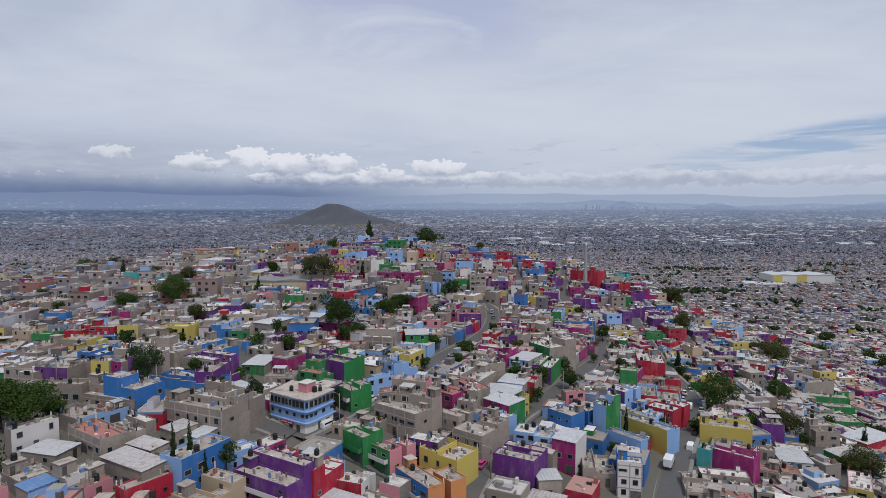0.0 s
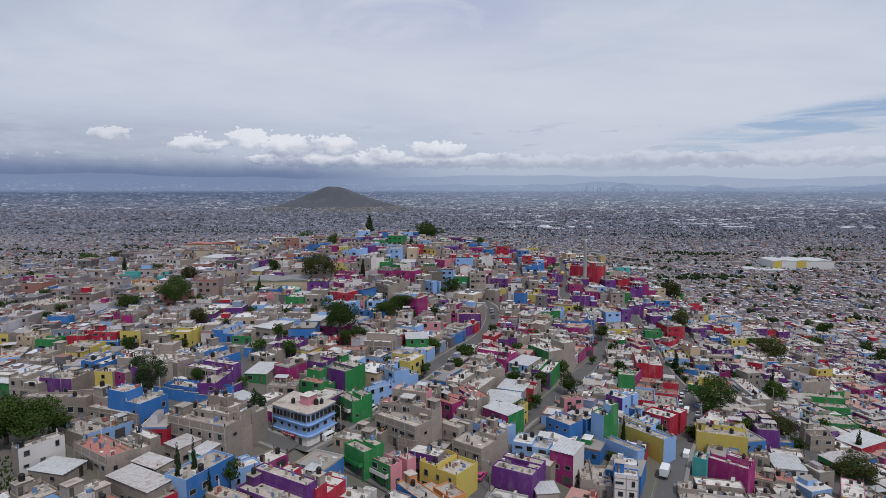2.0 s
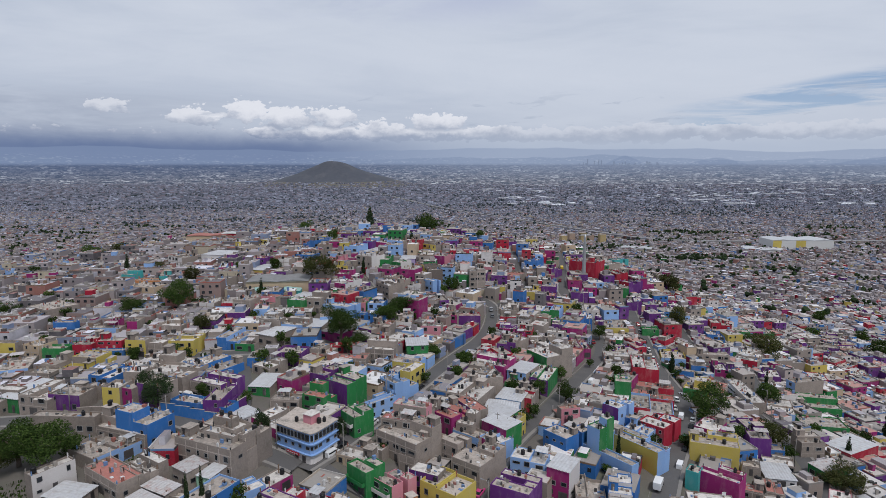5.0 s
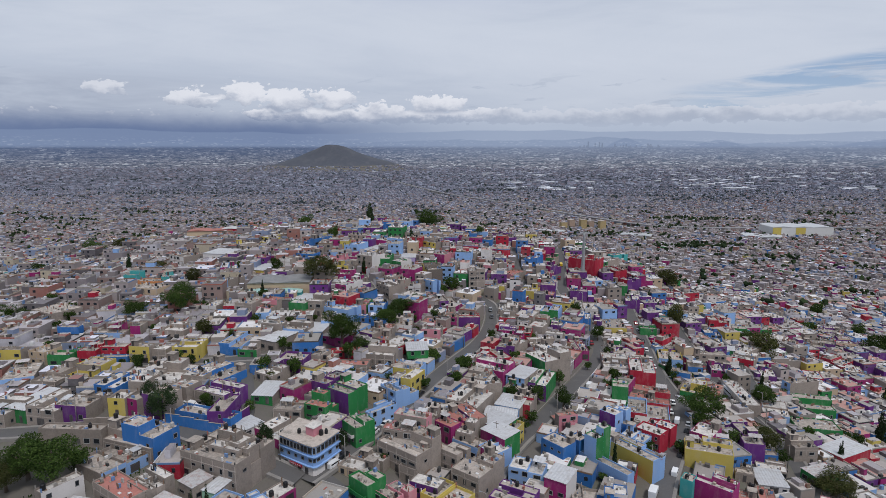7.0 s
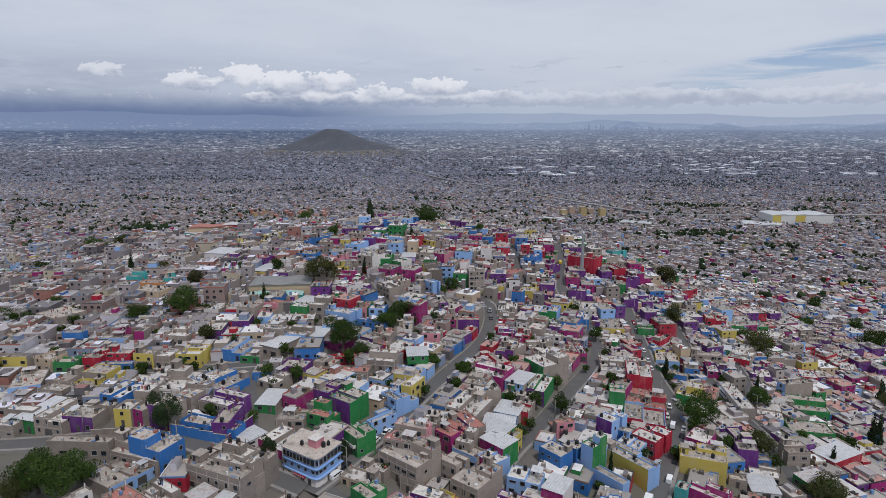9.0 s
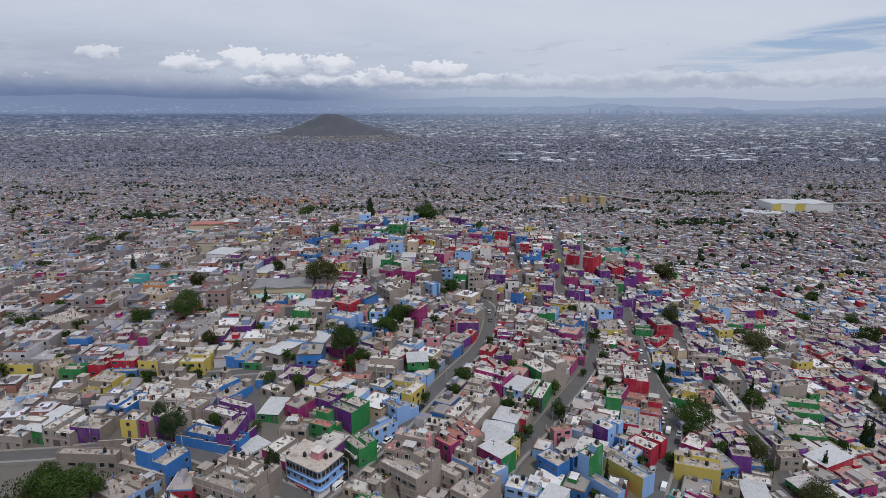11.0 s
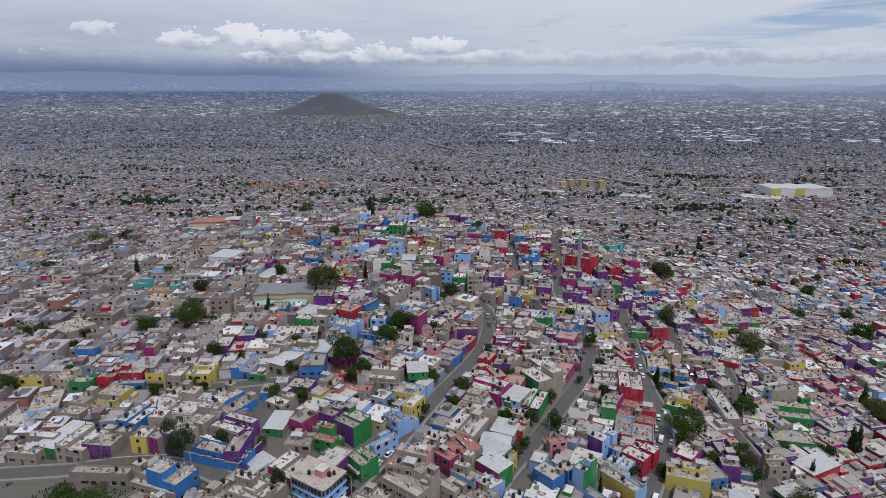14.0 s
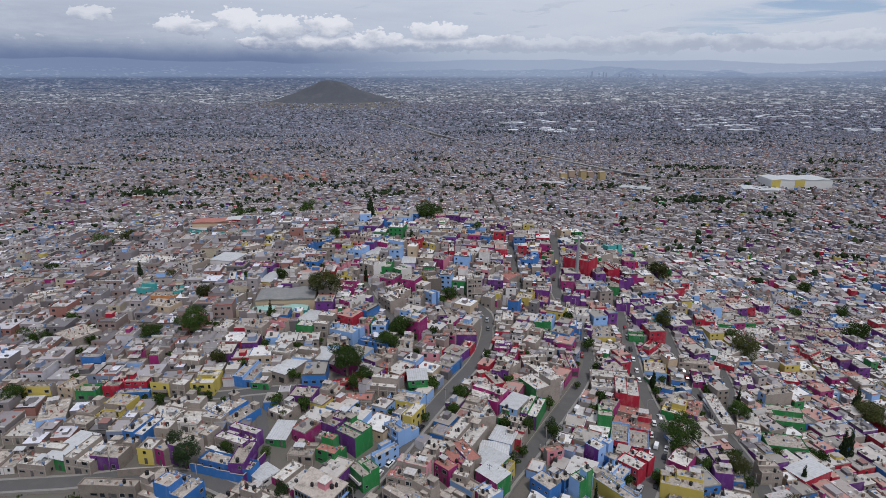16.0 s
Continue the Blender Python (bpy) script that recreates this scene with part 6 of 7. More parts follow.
def far_trees():
    """Groves and street trees of the plain and the far slopes, past counting."""
    g = np.random.default_rng(12)
    spots = []
    for x, y, rx, ry, n in ((645, 1500, 110, 30, 130), (460, 1078, 90, 25, 90), (550, 961, 60, 18, 50), (485, 703, 30, 12, 40), (-224, 1256, 60, 30, 60), (-116, 1143, 70, 20, 60), (-633, 1141, 60, 15, 40),
                            (-1161, 1604, 90, 30, 60), (232, 935, 30, 14, 25), (900, 3600, 900, 60, 500), (-1500, 3300, 700, 50, 300), (300, 2500, 260, 60, 200), (900, 2200, 300, 50, 200), (-900, 2300, 400, 40, 200),
                            (-700, 4000, 500, 40, 250), (1800, 4300, 500, 30, 250), (300, 3300, 300, 40, 160), (-120, 1150, 40, 20, 40), (380, 800, 50, 14, 40), (620, 880, 60, 12, 40), (-420, 760, 50, 12, 35), (-300, 620, 50, 12, 30)):
        spots.append(np.stack([g.normal(x, rx * 0.6, n), g.normal(y, ry * 0.6, n)], -1))
    y = np.sqrt(g.uniform(440 ** 2, 4600 ** 2, 3200))
    spots.append(np.stack([g.uniform(-0.8, 0.8, len(y)) * y, y], -1))
    y = np.sqrt(g.uniform(440 ** 2, 1500 ** 2, 800))
    spots.append(np.stack([g.uniform(-0.8, 0.8, len(y)) * y, y], -1))
    for k in range(200):  # long belts beside roads and yards
        y = math.sqrt(g.uniform(560 ** 2, 4800 ** 2))
        x, n = g.uniform(-0.78, 0.78) * y, int(g.integers(12, 46))
        slope = g.uniform(-0.35, 0.35)
        u = g.uniform(-1, 1, n) * (20 + 0.05 * y)
        spots.append(np.stack([x + u, y + slope * u + g.normal(0, 6 + 0.004 * y, n)], -1))
    for k in range(120):  # clumps
        y = math.sqrt(g.uniform(480 ** 2, 3500 ** 2))
        x = g.uniform(-0.78, 0.78) * y
        n = int(g.integers(8, 34))
        spots.append(np.stack([g.normal(x, 0.03 * y, n), g.normal(y, 0.01 * y, n)], -1))
    p = np.concatenate(spots)
    p = p[~((p[:, 0] > 60) & (p[:, 1] < 950) & (g.random(len(p)) < 0.65))]  # few trees down the built-up east slope
    n = len(p)
    phi = (1 + 5 ** 0.5) / 2
    ico = np.array([(-1, phi, 0), (1, phi, 0), (-1, -phi, 0), (1, -phi, 0), (0, -1, phi), (0, 1, phi), (0, -1, -phi), (0, 1, -phi), (phi, 0, -1), (phi, 0, 1), (-phi, 0, -1), (-phi, 0, 1)]) / 1.9
    fac = np.array([(0, 11, 5), (0, 5, 1), (0, 1, 7), (0, 7, 10), (0, 10, 11), (1, 5, 9), (5, 11, 4), (11, 10, 2), (10, 7, 6), (7, 1, 8), (3, 9, 4), (3, 4, 2), (3, 2, 6), (3, 6, 8), (3, 8, 9), (4, 9, 5), (2, 4, 11), (6, 2, 10), (8, 6, 7), (9, 8, 1)])
    k = 3
    p = p[np.argsort(p[:, 1])]
    size = np.where(p[:, 1] < 440, g.uniform(1.2, 2.6, n), g.uniform(1.6, 3.8, n)) * np.where(p[:, 1] > 440, 1.2, 1.0)
    base = np.stack([p[:, 0], p[:, 1], ground_height(p[:, 0], p[:, 1]) + size * 1.1 + np.where(p[:, 1] < 440, 1.5, 2.5)], -1)
    mid = np.repeat(base, k, 0) + g.normal(size=(n * k, 3)) * np.repeat(size, k)[:, None] * (0.55, 0.55, 0.4)
    r = np.repeat(size, k) * g.uniform(0.45, 0.85, n * k)
    v = mid[:, None, :] + ico[None] * (r[:, None, None] * g.uniform(0.7, 1.3, (n * k, 12, 1)))
    f = (fac[None] + 12 * np.arange(n * k)[:, None, None]).reshape(-1)
    me = bpy.data.meshes.new("far_trees")
    me.vertices.add(12 * n * k)
    me.vertices.foreach_set("co", v.ravel())
    me.loops.add(len(f))
    me.loops.foreach_set("vertex_index", f.astype(np.int32))
    me.polygons.add(len(f) // 3)
    me.polygons.foreach_set("loop_start", np.arange(0, len(f), 3, dtype=np.int32))
    me.polygons.foreach_set("loop_total", np.full(len(f) // 3, 3, dtype=np.int32))
    me.polygons.foreach_set("use_smooth", np.zeros(len(f) // 3, bool))
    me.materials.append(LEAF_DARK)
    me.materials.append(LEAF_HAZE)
    # trees past 1700 m get the leaf colour with painted haze
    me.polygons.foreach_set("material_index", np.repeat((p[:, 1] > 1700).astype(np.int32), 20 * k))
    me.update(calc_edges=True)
    tagged(new("far_trees", me), "scattered dark green trees and groves in the city", "trees", kind="stuff")


far_trees()


def scrub():
    """Weeds and grass on the empty plot by the lower street, and in yards."""
    g = np.random.default_rng(3)
    n = 9000
    x, y = g.uniform(-125, -62, n), g.uniform(98, 146, n)
    keep = (noise_field(x, y) > 0.42) & ~TAKEN[np.round(x - OX).astype(int), np.round(y - OY).astype(int)]
    x, y = x[keep], y[keep]
    n = len(x)
    s, h, a = g.uniform(0.08, 0.26, n), g.uniform(0.1, 0.45, n), g.uniform(0, 6.3, n)
    z = ground_height(x, y) - 0.35
    v = np.stack([np.stack([x - s * np.cos(a), y - s * np.sin(a), z], -1), np.stack([x + s * np.cos(a), y + s * np.sin(a), z], -1),
                  np.stack([x + s * 0.5 * np.cos(a) + 0.2, y + s * 0.5 * np.sin(a), z + h + 0.3], -1), np.stack([x - s * 0.6 * np.cos(a), y - s * np.sin(a) + 0.2, z + h + 0.25], -1)], 1).reshape(-1, 3)
    me = bpy.data.meshes.new("weeds")
    me.from_pydata(v.tolist(), [], np.arange(4 * n).reshape(-1, 4).tolist())
    me.materials.append(LEAF)
    tagged(new("weeds", me), "green weeds and grass on an empty plot", "grass", kind="stuff")


def noise_field(x, y):
    return np.array([noise.noise(Vector((a * 0.06, b * 0.06, 0))) * 0.5 + 0.5 for a, b in zip(x, y)])


scrub()

# ---- vehicles ----
CAR_PAINTS = {"white": (0.70, 0.70, 0.70), "silver": (0.36, 0.37, 0.39), "black": (0.016, 0.017, 0.02), "red": (0.22, 0.012, 0.018), "green": (0.02, 0.10, 0.05), "grey": (0.14, 0.145, 0.15), "pink": (0.50, 0.06, 0.20), "yellow": (0.6, 0.42, 0.04)}


def car_paint(key):
    return surface("car_paint_" + key, CAR_PAINTS[key], 0.25, dirt_amount=0.12, grain=20, bump=0.0, vary=0.05)


def loft(bm, sections, slot=0):
    """Closed skin through cross-sections along x: (x, half width, low, high, shoulder)."""
    rings = []
    for x, hw, lo, hi, sh in sections:
        rings.append([bm.verts.new((x, yy, zz)) for yy, zz in ((-hw * 0.92, lo), (hw * 0.92, lo), (hw, lo + (hi - lo) * 0.45), (hw * sh, hi), (-hw * sh, hi), (-hw, lo + (hi - lo) * 0.45))])
    for a, b in zip(rings, rings[1:]):
        for i in range(6):
            f = bm.faces.new((a[i], a[(i + 1) % 6], b[(i + 1) % 6], b[i]))
            f.material_index = slot
    bm.faces.new(rings[0][::-1]).material_index = slot
    bm.faces.new(rings[-1]).material_index = slot
    bmesh.ops.recalc_face_normals(bm, faces=bm.faces[:])


SHAPES = {
    "car": ([(-2.1, 0.70, 0.42, 0.82, 0.9), (-1.95, 0.84, 0.26, 0.92, 0.93), (-0.9, 0.86, 0.22, 0.95, 0.95), (0.7, 0.86, 0.22, 0.93, 0.95), (1.85, 0.83, 0.25, 0.80, 0.92), (2.1, 0.66, 0.40, 0.66, 0.9)],
            [(-1.75, 0.70, 0.90, 0.96, 0.9), (-1.2, 0.74, 0.90, 1.42, 0.80), (0.1, 0.75, 0.90, 1.45, 0.80), (0.95, 0.74, 0.88, 0.95, 0.9)], 1.3, 0.31),
    "van": ([(-2.25, 0.80, 0.45, 1.75, 0.9), (-2.15, 0.88, 0.30, 1.9, 0.9), (0.9, 0.88, 0.28, 1.92, 0.88), (1.55, 0.88, 0.28, 1.15, 0.9), (2.2, 0.82, 0.32, 0.95, 0.9), (2.35, 0.7, 0.4, 0.75, 0.9)],
            [(-1.9, 0.90, 1.15, 1.65, 0.93), (0.6, 0.905, 1.15, 1.65, 0.93), (1.3, 0.86, 1.12, 1.5, 0.9)], 1.45, 0.34),
    "bus": ([(-4.6, 1.15, 0.6, 2.7, 0.94), (-4.5, 1.2, 0.45, 2.9, 0.92), (4.3, 1.2, 0.45, 2.9, 0.92), (4.6, 1.12, 0.55, 2.4, 0.94)],
            [(-4.2, 1.215, 1.5, 2.3, 0.985), (4.1, 1.215, 1.5, 2.3, 0.985), (4.52, 1.1, 1.45, 2.25, 0.97)], 3.0, 0.45),
    "truck": ([(-2.9, 1.02, 0.75, 2.7, 1.0), (-2.85, 1.05, 0.7, 2.75, 1.0), (1.1, 1.05, 0.7, 2.75, 1.0), (1.15, 0.95, 0.5, 2.0, 0.95), (2.4, 0.92, 0.45, 1.9, 0.9), (2.75, 0.88, 0.45, 1.1, 0.9)],
              [(1.5, 0.94, 1.25, 1.8, 0.93), (2.5, 0.88, 1.2, 1.75, 0.88)], 2.0, 0.42),
}
CAR_MESHES = {}


def car_meshes(kind, colour):
    if (kind, colour) in CAR_MESHES:
        return CAR_MESHES[kind, colour]
    body, glass, base, r = SHAPES[kind]
    made = []
    for name, sections, mats in (("body", body, [car_paint(colour)]), ("glazing", glass, [GLASS])):
        bm = bmesh.new()
        loft(bm, sections)
        if kind == "car" and name == "glazing":  # painted roof over the glass
            loft(bm, [(-1.2, 0.60, 1.415, 1.455, 0.9), (0.12, 0.61, 1.445, 1.475, 0.9)], 1)
            mats = [GLASS, car_paint(colour)]
        me = bpy.data.meshes.new(name)
        bm.to_mesh(me)
        bm.free()
        for m in mats:
            me.materials.append(m)
        made.append(me)
    bm = bmesh.new()
    tube(bm, [(0, -0.11, 0), (0, -0.10, 0), (0, 0.10, 0), (0, 0.11, 0)], [r * 0.9, r, r, r * 0.9], 14)
    wheel = bpy.data.meshes.new("wheel")
    bm.to_mesh(wheel)
    bm.free()
    wheel.materials.append(RUBBER)
    CAR_MESHES[kind, colour] = (*made, wheel, base, r, body[1][1])
    return CAR_MESHES[kind, colour]


VEHICLE_NAMES = {"car": "car", "van": "van", "bus": "bus", "truck": "box_truck"}


def vehicle(x, y, turn, colour, kind):
    body, glass, wheel, base, r, hw = car_meshes(kind, colour)
    t = tagged(new(VEHICLE_NAMES[kind]), "%s %s standing on the asphalt street" % (colour, VEHICLE_NAMES[kind].replace("_", " ")), "vehicle", "parked vehicles")
    c, s = math.cos(radians(turn)), math.sin(radians(turn))
    slope = math.degrees(math.atan2(gz(x - base * c, y - base * s) - gz(x + base * c, y + base * s), 2 * base))
    t.matrix_basis = pose(x, y, gz(x, y) + 0.27, 0, slope, turn)
    shared("body", body, t)
    shared("glazing", glass, t)
    for u in (-base, base):
        for v in (-hw + 0.1, hw - 0.1):
            shared("wheel", wheel, t, pose(u, v, r))


vehicle(-22.9, 154, 61, "silver", "car")
vehicle(-20.1, 159.2, 61, "white", "van")
vehicle(-16.8, 164.7, 61, "white", "car")
vehicle(-10.1, 179.5, 65, "black", "car")
vehicle(-7.4, 183.6, 65, "black", "car")
vehicle(-1.8, 184.8, 65, "silver", "car")
vehicle(19.7, 241.2, 75, "white", "van")
vehicle(18, 227.2, 64, "silver", "car")
vehicle(55.4, 209.9, 60, "white", "van")
vehicle(73, 271.3, 87, "white", "van")
vehicle(67.5, 256.6, 87, "red", "car")
vehicle(68.8, 277.5, 96, "red", "car")
vehicle(23, 266.9, 85, "grey", "car")
vehicle(83.4, 201.9, 76, "white", "car")
vehicle(87.5, 210.4, 76, "white", "car")
vehicle(91.7, 215.7, 90, "silver", "car")
vehicle(97.4, 222.5, 90, "white", "car")
vehicle(78.4, 191, 63, "white", "car")
vehicle(75, 184.6, 63, "silver", "car")
vehicle(71.9, 176.8, 60, "red", "car")
vehicle(68, 169, 60, "silver", "car")
vehicle(83.1, 194.9, 63, "white", "van")
vehicle(84, 188.8, 63, "black", "car")
vehicle(78.1, 179.5, 60, "green", "car")
vehicle(86.9, 194.4, 63, "white", "car")
vehicle(95, 263.1, 80, "white", "car")
vehicle(96.5, 272.6, 80, "black", "car")
vehicle(93.5, 252.7, 80, "white", "car")
vehicle(92, 244.4, 84, "white", "car")
vehicle(98.1, 284.4, 85, "silver", "car")
vehicle(99.2, 292.5, 85, "red", "car")
vehicle(119.9, 232, 90, "white", "bus")
vehicle(120, 241, 86, "black", "car")
vehicle(120.6, 263.6, 86, "white", "car")
vehicle(119.9, 257.4, 86, "red", "car")
vehicle(124.8, 224.1, 59, "silver", "car")
vehicle(-73.8, 162.1, -14, "white", "van")
vehicle(-69.5, 160.4, -14, "white", "car")
vehicle(-70.4, 157.2, -14, "white", "car")
vehicle(66.3, 328.3, 75, "red", "car")
vehicle(71.5, 350.4, 83, "yellow", "van")
vehicle(5.4, 130.9, 62, "pink", "car")
vehicle(9.3, 137.2, 62, "pink", "car")
vehicle(59, 150, 60, "white", "truck")
vehicle(69.5, 161.7, 60, "white", "van")
vehicle(65.4, 163.1, 60, "silver", "car")
vehicle(68.6, 169.5, 60, "silver", "car")
vehicle(-28.5, 142.7, 58, "white", "van")
vehicle(-26.9, 147.1, 58, "black", "car")
vehicle(107.4, 160.6, 90, "black", "car")
vehicle(105.5, 151.8, 90, "red", "car")
vehicle(-69.8, 159.6, -14, "white", "van")
vehicle(90.2, 199.9, 76, "white", "van")
vehicle(75.2, 172.1, 60, "black", "car")
vehicle(78.4, 187.9, 63, "white", "car")
vehicle(-117.2, 191.5, 0, "white", "car")
vehicle(142.9, 247.8, 90, "silver", "car")
vehicle(23, 275, 85, "silver", "car")


# ---- poles and the cableway tower ----
def utility_pole(x, y, turn, lamp):
    t = tagged(new("street_lamp" if lamp else "utility_pole"), "grey concrete street pole with %s" % ("a curved lamp arm" if lamp else "a crossarm"), "pole", "street poles")
    t.matrix_basis = pose(x, y, gz(x, y), 0, 0, turn)
    bm = bmesh.new()
    tube(bm, [(0, 0, -0.5), (0, 0, 8.5)], [0.16, 0.09], 8)
    part("pole", bm, PAVING, t)
    bm = bmesh.new()
    if lamp:
        tube(bm, [(0, 0, 7.6), (0.5, 0, 8.3), (1.6, 0, 8.5)], [0.05, 0.05, 0.04], 6)
        part("arm", bm, STEEL, t)
        bm = bmesh.new()
        box(bm, 1.4, -0.14, 8.4, 2.0, 0.14, 8.52)
        part("lamp_head", bm, STEEL, t)
    else:
        box(bm, -0.9, -0.06, 7.8, 0.9, 0.06, 7.92)
        for u in (-0.8, -0.3, 0.3, 0.8):
            box(bm, u - 0.04, -0.04, 7.92, u + 0.04, 0.04, 8.08)
        part("crossarm", bm, BARK, t)


for k, (width, mid) in enumerate(STREET_LINES):
    for i in range(6, len(mid) - 3, 15):
        d = mid[i + 1] - mid[i]
        d /= np.hypot(*d)
        side = -1 if (i // 15) % 2 else 1
        q = mid[i] + side * np.array([d[1], -d[0]]) * (width / 2 + 0.5)
        if width > 5 and q[1] < 330:
            utility_pole(q[0], q[1], math.degrees(math.atan2(-d[0] * -side, d[1] * -side)), (i // 15) % 3 == 0)


def cableway_tower():
    t = tagged(new("cableway_tower"), "tall grey tapered steel cableway tower", "tower")
    t.matrix_basis = pose(80, 330, gz(80, 330))
    bm = bmesh.new()
    tube(bm, [(0, 0, -1), (0, 0, 2), (0, 0, 27), (0, 0, 29)], [1.5, 1.3, 0.7, 0.7], 16)
    part("mast", bm, STEEL, t)
    bm = bmesh.new()
    box(bm, -3.4, -0.3, 28.4, 3.4, 0.3, 29.0)
    part("crosshead", bm, STEEL, t)
    for u in (-3.2, 3.2):
        bm = bmesh.new()
        box(bm, u - 0.2, -2.2, 28.9, u + 0.2, 2.2, 29.4)
        part("pulley_train", bm, RUBBER, t)


cableway_tower()


# ---- large buildings and lines on the plain ----
def big_shed(name, label, category, x, y, turn, w, d, h, walls, roof, bays=0, band=None):
    t = tagged(new(name), label, category)
    t.matrix_basis = pose(x, y, gz(x, y), 0, 0, turn)
    bm = bmesh.new()
    box(bm, -w / 2, 0, -3, w / 2, d, h, skip=("top", "bottom"))
    part("wall", bm, walls, t)
    bm = bmesh.new()
    n = max(2, bays)
    for k in range(n):  # shallow ridged bays
        a, b = -w / 2 + w * k / n, -w / 2 + w * (k + 1) / n
        v = [bm.verts.new(p) for p in ((a, -0.5, h), (b, -0.5, h), (b, d + 0.5, h), (a, d + 0.5, h), ((a + b) / 2, -0.5, h + w / n * 0.06), ((a + b) / 2, d + 0.5, h + w / n * 0.06))]
        for q in ((0, 4, 5, 3), (4, 1, 2, 5), (0, 1, 4), (2, 3, 5)):
            bm.faces.new([v[i] for i in q])
    part("roof", bm, roof, t)
    if band:
        for u0, u1 in band:
            bm = bmesh.new()
            box(bm, u0 * w, -0.4, 0, u1 * w, -0.02, h * 0.98)
            part("panel", bm, paint("yellow"), t, "yellow wall panel")
    return t


WHITE_WALL = surface("shed_white", (0.52, 0.52, 0.51), 0.7)
WHITE_ROOF = surface("shed_white_roof", (0.42, 0.43, 0.44), 0.6)
big_shed("shopping_centre", "large white warehouse store with yellow wall panels", "shopping centre", 748, 1216, -2, 124, 60, 22, WHITE_WALL, WHITE_ROOF, 3, ((-0.5, -0.36), (-0.12, 0.04)))
big_shed("store_wing", "low white flat wing beside the warehouse store", "building", 652, 1190, -20, 80, 44, 6, WHITE_WALL, WHITE_ROOF, 2)
big_shed("market_hall", "pale long-roofed hall among grey houses", "hall", 392, 1195, -25, 62, 34, 8, paint("grey"), WHITE_ROOF, 2)
big_shed("workshop_hall", "pale sheet-roofed workshop hall", "hall", 232, 1270, -22, 60, 18, 7, paint("grey"), WHITE_ROOF, 2)
BLOCKS = [surface("block_wall_" + n, c) for n, c in (("brick", (0.25, 0.105, 0.075)), ("ochre", (0.33, 0.25, 0.12)), ("tan", (0.30, 0.22, 0.17)), ("rose", (0.28, 0.14, 0.12)))]
for k in range(15):
    x, y = -452 + (k % 8) * 28 + (k // 8) * 12 + 5 * math.sin(k * 2.3), 1300 + (k // 8) * 40 + 14 * math.sin(k * 1.7)
    b = big_shed("apartment_block", "brick-orange and ochre five-storey apartment block", "apartment block", x, y, 24 + 10 * (k % 2), 8, 20, 12 + k % 3, BLOCKS[k % 4], ROOFS["terra"], 2)
    tagged(b, group="apartment blocks")
for k in range(5):
    b = big_shed("apartment_tower", "tan apartment tower on the plain", "apartment block", 275 + k * 22, 1330 + (k % 2) * 20, 10, 14, 14, 18 + 3 * (k % 3), BLOCKS[1 + k % 2], ROOFS["slab"], 2)
    tagged(b, group="apartment towers")
ribbon("viaduct_1", resample(VIADUCT, 12.0), -5, 5, 8.0, 1.6, surface("viaduct_concrete", (0.23, 0.225, 0.23), 0.9), "long elevated concrete roadway across the plain", "viaduct")


# ---- school, sports hall and yard walls ----
big_shed("sports_hall", "long low hall with a weathered grey sheet roof", "hall", -75, 262, 6, 28, 15, 5.0, paint("tan"), surface("hall_roof", (0.20, 0.20, 0.20), 0.7, mottle=0.5), 1)
big_shed("school_wing", "low school wing with a pale turquoise sheet roof", "school", -76, 254, 6, 26, 6, 3.2, paint("teal"), surface("turquoise_sheet", (0.26, 0.42, 0.38), 0.6, mottle=0.4), 1)
big_shed("school_building", "brick-red school building with a sloping red roof", "school", -160, 400, 8, 30, 12, 7.5, paint("tan"), ROOFS["terra"], 1)
big_shed("school_hall", "white-roofed school hall behind a turquoise wall", "school", -142, 404, 8, 22, 10, 7.0, paint("red"), WHITE_WALL, 1)


def yard_wall(line, h, colour, label):
    """A plastered wall along a line of points, stepping with the ground, with a coping."""
    t = tagged(new("yard_wall"), label, "wall")
    wall, cap = bmesh.new(), bmesh.new()
    for (ax, ay), (bx, by) in zip(line, line[1:]):
        n = max(1, int(math.hypot(bx - ax, by - ay) / 4))
        for k in range(n):
            p, q = (Vector((ax + (bx - ax) * i / n, ay + (by - ay) * i / n, 0)) for i in (k, k + 1))
            side = Vector((q.y - p.y, p.x - q.x, 0)).normalized() * 0.11
            foot, top = min(gz(p.x, p.y), gz(q.x, q.y)) - 0.6, (gz(p.x, p.y) + gz(q.x, q.y)) / 2 + h
            for bm, lo, hi, grow in ((wall, foot, top, 1.0), (cap, top, top + 0.08, 1.4)):
                v = [bm.verts.new((e.x, e.y, z)) for z in (lo, hi) for e in (p - side * grow, q - side * grow, q + side * grow, p + side * grow)]
                for f in ((0, 1, 5, 4), (1, 2, 6, 5), (2, 3, 7, 6), (3, 0, 4, 7), (4, 5, 6, 7)):
                    bm.faces.new([v[i] for i in f])
    part("wall", wall, paint(colour), t)
    part("coping", cap, BEAM, t, "concrete coping")


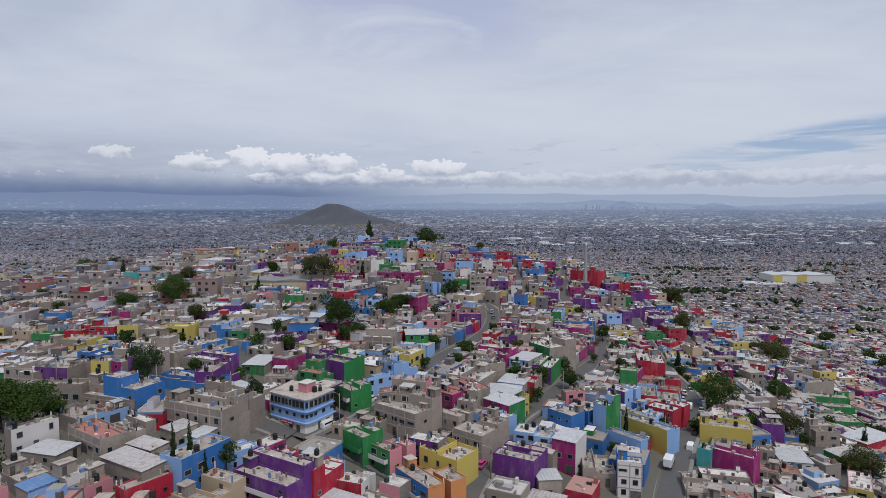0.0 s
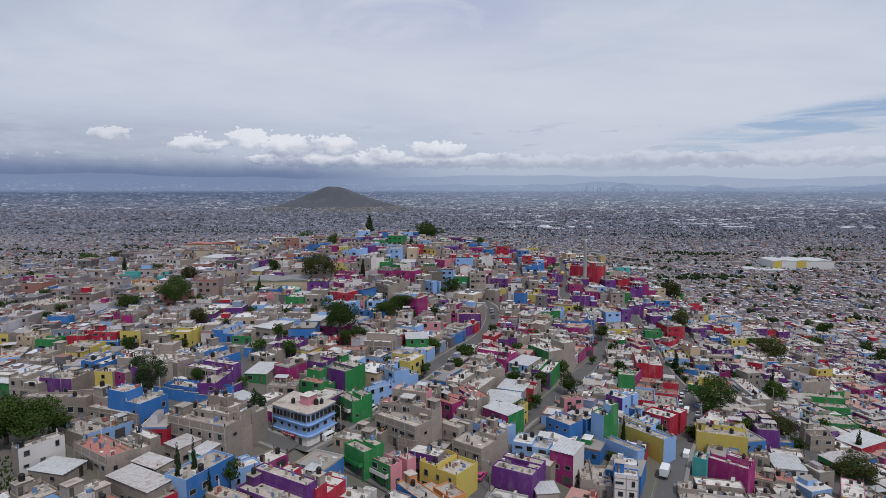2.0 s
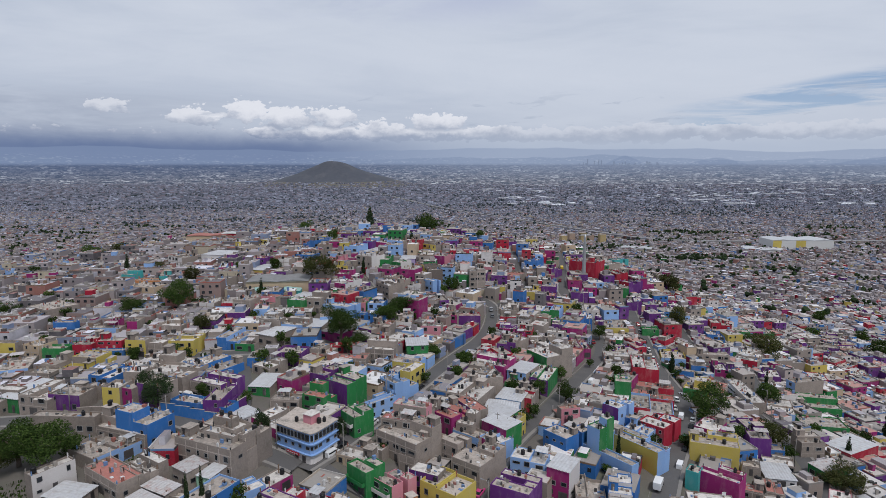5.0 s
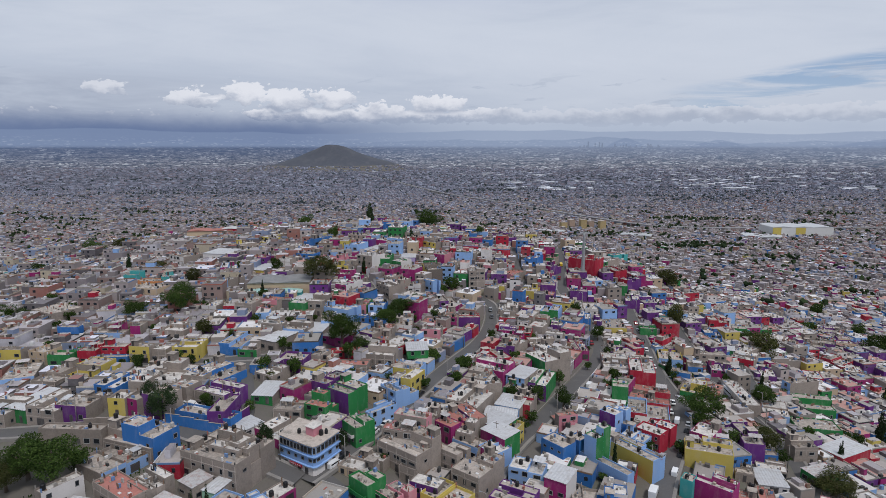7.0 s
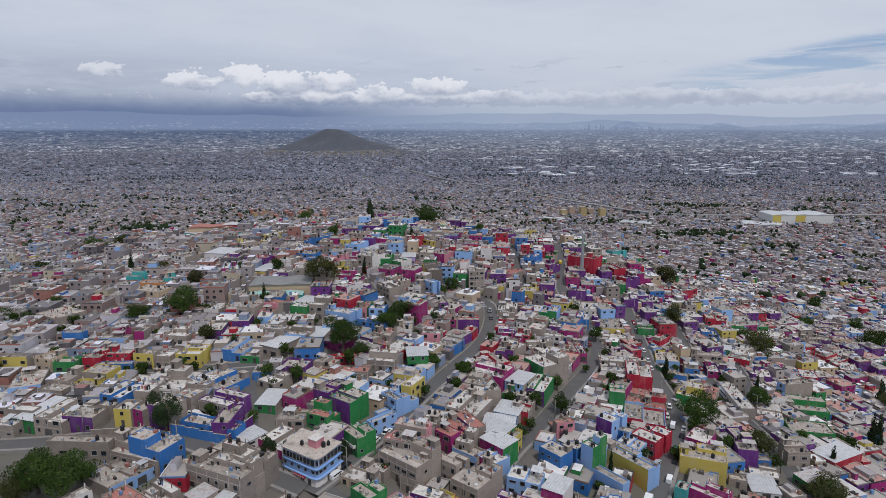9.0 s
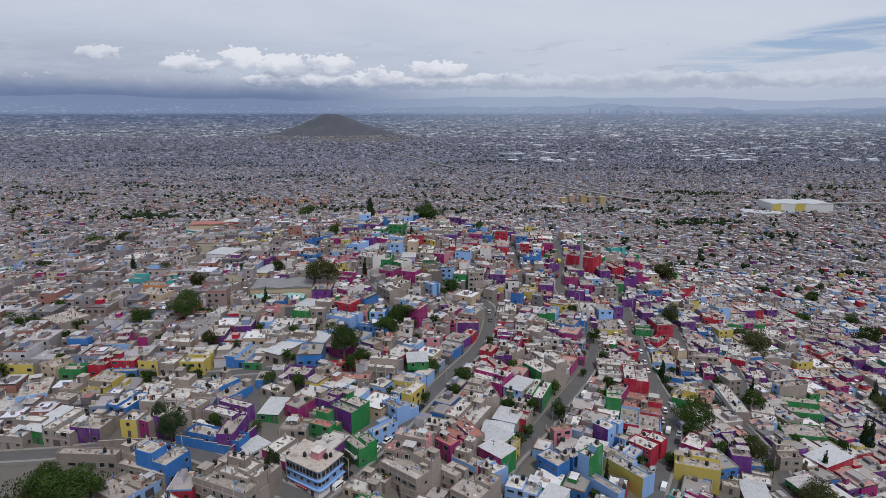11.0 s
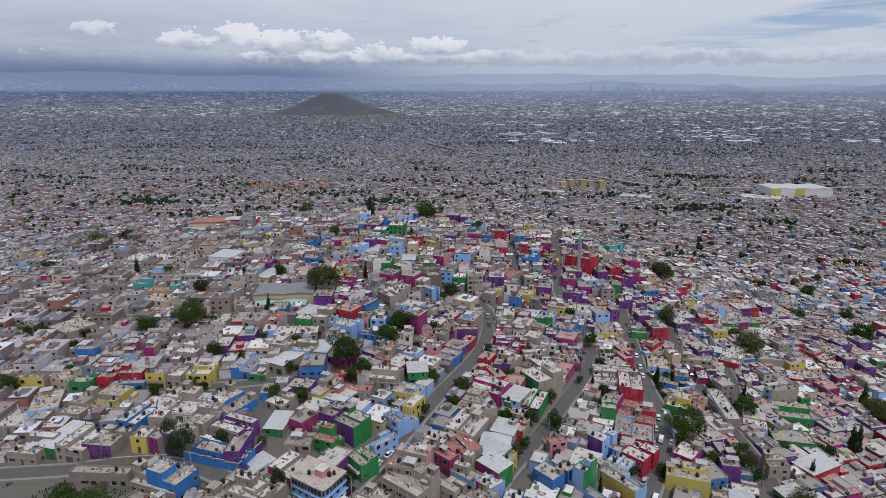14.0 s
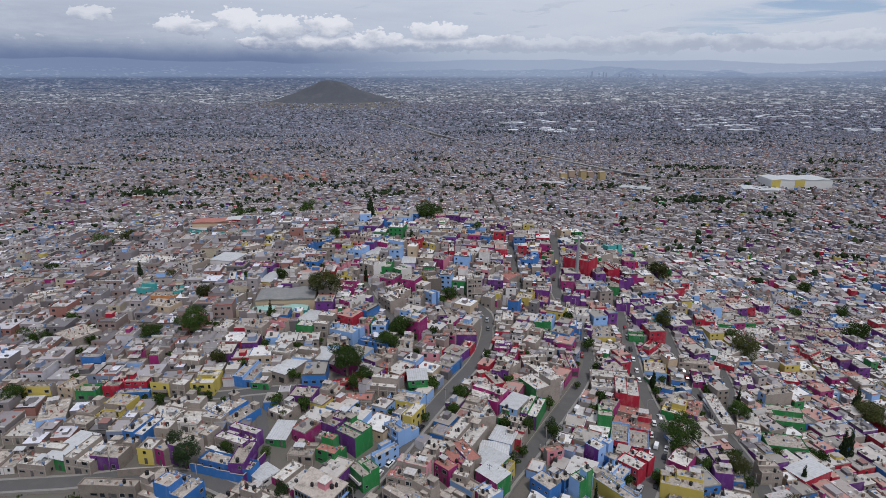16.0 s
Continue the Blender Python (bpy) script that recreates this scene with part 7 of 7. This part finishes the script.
yard_wall([(-174, 388), (-142, 373), (-128, 376), (-122, 401)], 5.5, "teal", "turquoise school yard wall")
yard_wall([(-77, 153), (-59.5, 149)], 3.2, "blue", "bright blue wall of a yard by the street")
yard_wall([(-59.5, 149), (-56, 160)], 3.2, "purple", "deep purple wall of a yard by the street")
yard_wall([(-98, 150), (-82, 152)], 2.6, "grey", "bare grey block wall by the lower street")


# ---- the wooded hill far off ----
def hill_rise(x, y):
    r = math.hypot(x, y / 0.6)
    lean = math.hypot(x - 140 if x > 0 else x * 0.9, y / 0.6)
    return (72 * math.exp(-(max(0.0, r - 30) / 165) ** 1.6) + 30 * math.exp(-(lean / 330) ** 4) + 100 * math.exp(-(r / 560) ** 2)) * (1 - (r / 1270) ** 4)


def far_hill():
    cx, cy = -862, 4650
    n, rings = 80, 30
    bm = bmesh.new()
    rows = []
    for k in range(rings + 1):
        r = 1270 * (k / rings) ** 1.5
        row = []
        for i in range(n):
            a = 2 * math.pi * i / n
            x, y = r * math.cos(a), r * math.sin(a) * 0.6
            w = noise.fractal(Vector((x / 130, y / 130, 1.7)), 1.0, 2.0, 5)
            row.append(bm.verts.new((cx + x, cy + y, -119 + hill_rise(x, y) + w * 7 * math.exp(-(r / 800) ** 2))))
        rows.append(row)
    for k, (a, b) in enumerate(zip(rows, rows[1:])):
        for i in range(n):
            j = (i + 1) % n
            f = bm.faces.new((a[i], a[j], b[j], b[i]))
            f.smooth, f.material_index = True, int(k > 15)
    bmesh.ops.recalc_face_normals(bm, faces=bm.faces[:])
    ob = part("backdrop_hill", bm, [surface("scrub_hill", (0.070, 0.076, 0.092), 0.95, (0.135, 0.135, 0.145), 0.7, 0.012, 0.05, 0.0, 0.0), EARTH], None)
    tagged(ob, "dark scrubby volcanic hill far off in the plain", "hill", kind="structure")
    g = np.random.default_rng(8)
    rows = []
    for _ in range(4500):  # houses climbing its skirts
        r, a = 1270 * g.uniform(0.16, 0.8) ** 0.5, g.uniform(0, 2 * math.pi)
        x, y = cx + r * math.cos(a), cy + r * math.sin(a) * 0.6
        z = -119 + hill_rise(x - cx, y - cy)
        rows.append((x, y, z - 4, g.uniform(8, 16), g.uniform(8, 16), g.uniform(6, 11), g.uniform(0, 1.5)))
    many_boxes("hill_skirt_houses", rows, [HAZED_WALLS, HAZED_ROOFS], "houses climbing the skirts of the far hill", "houses")


far_hill()
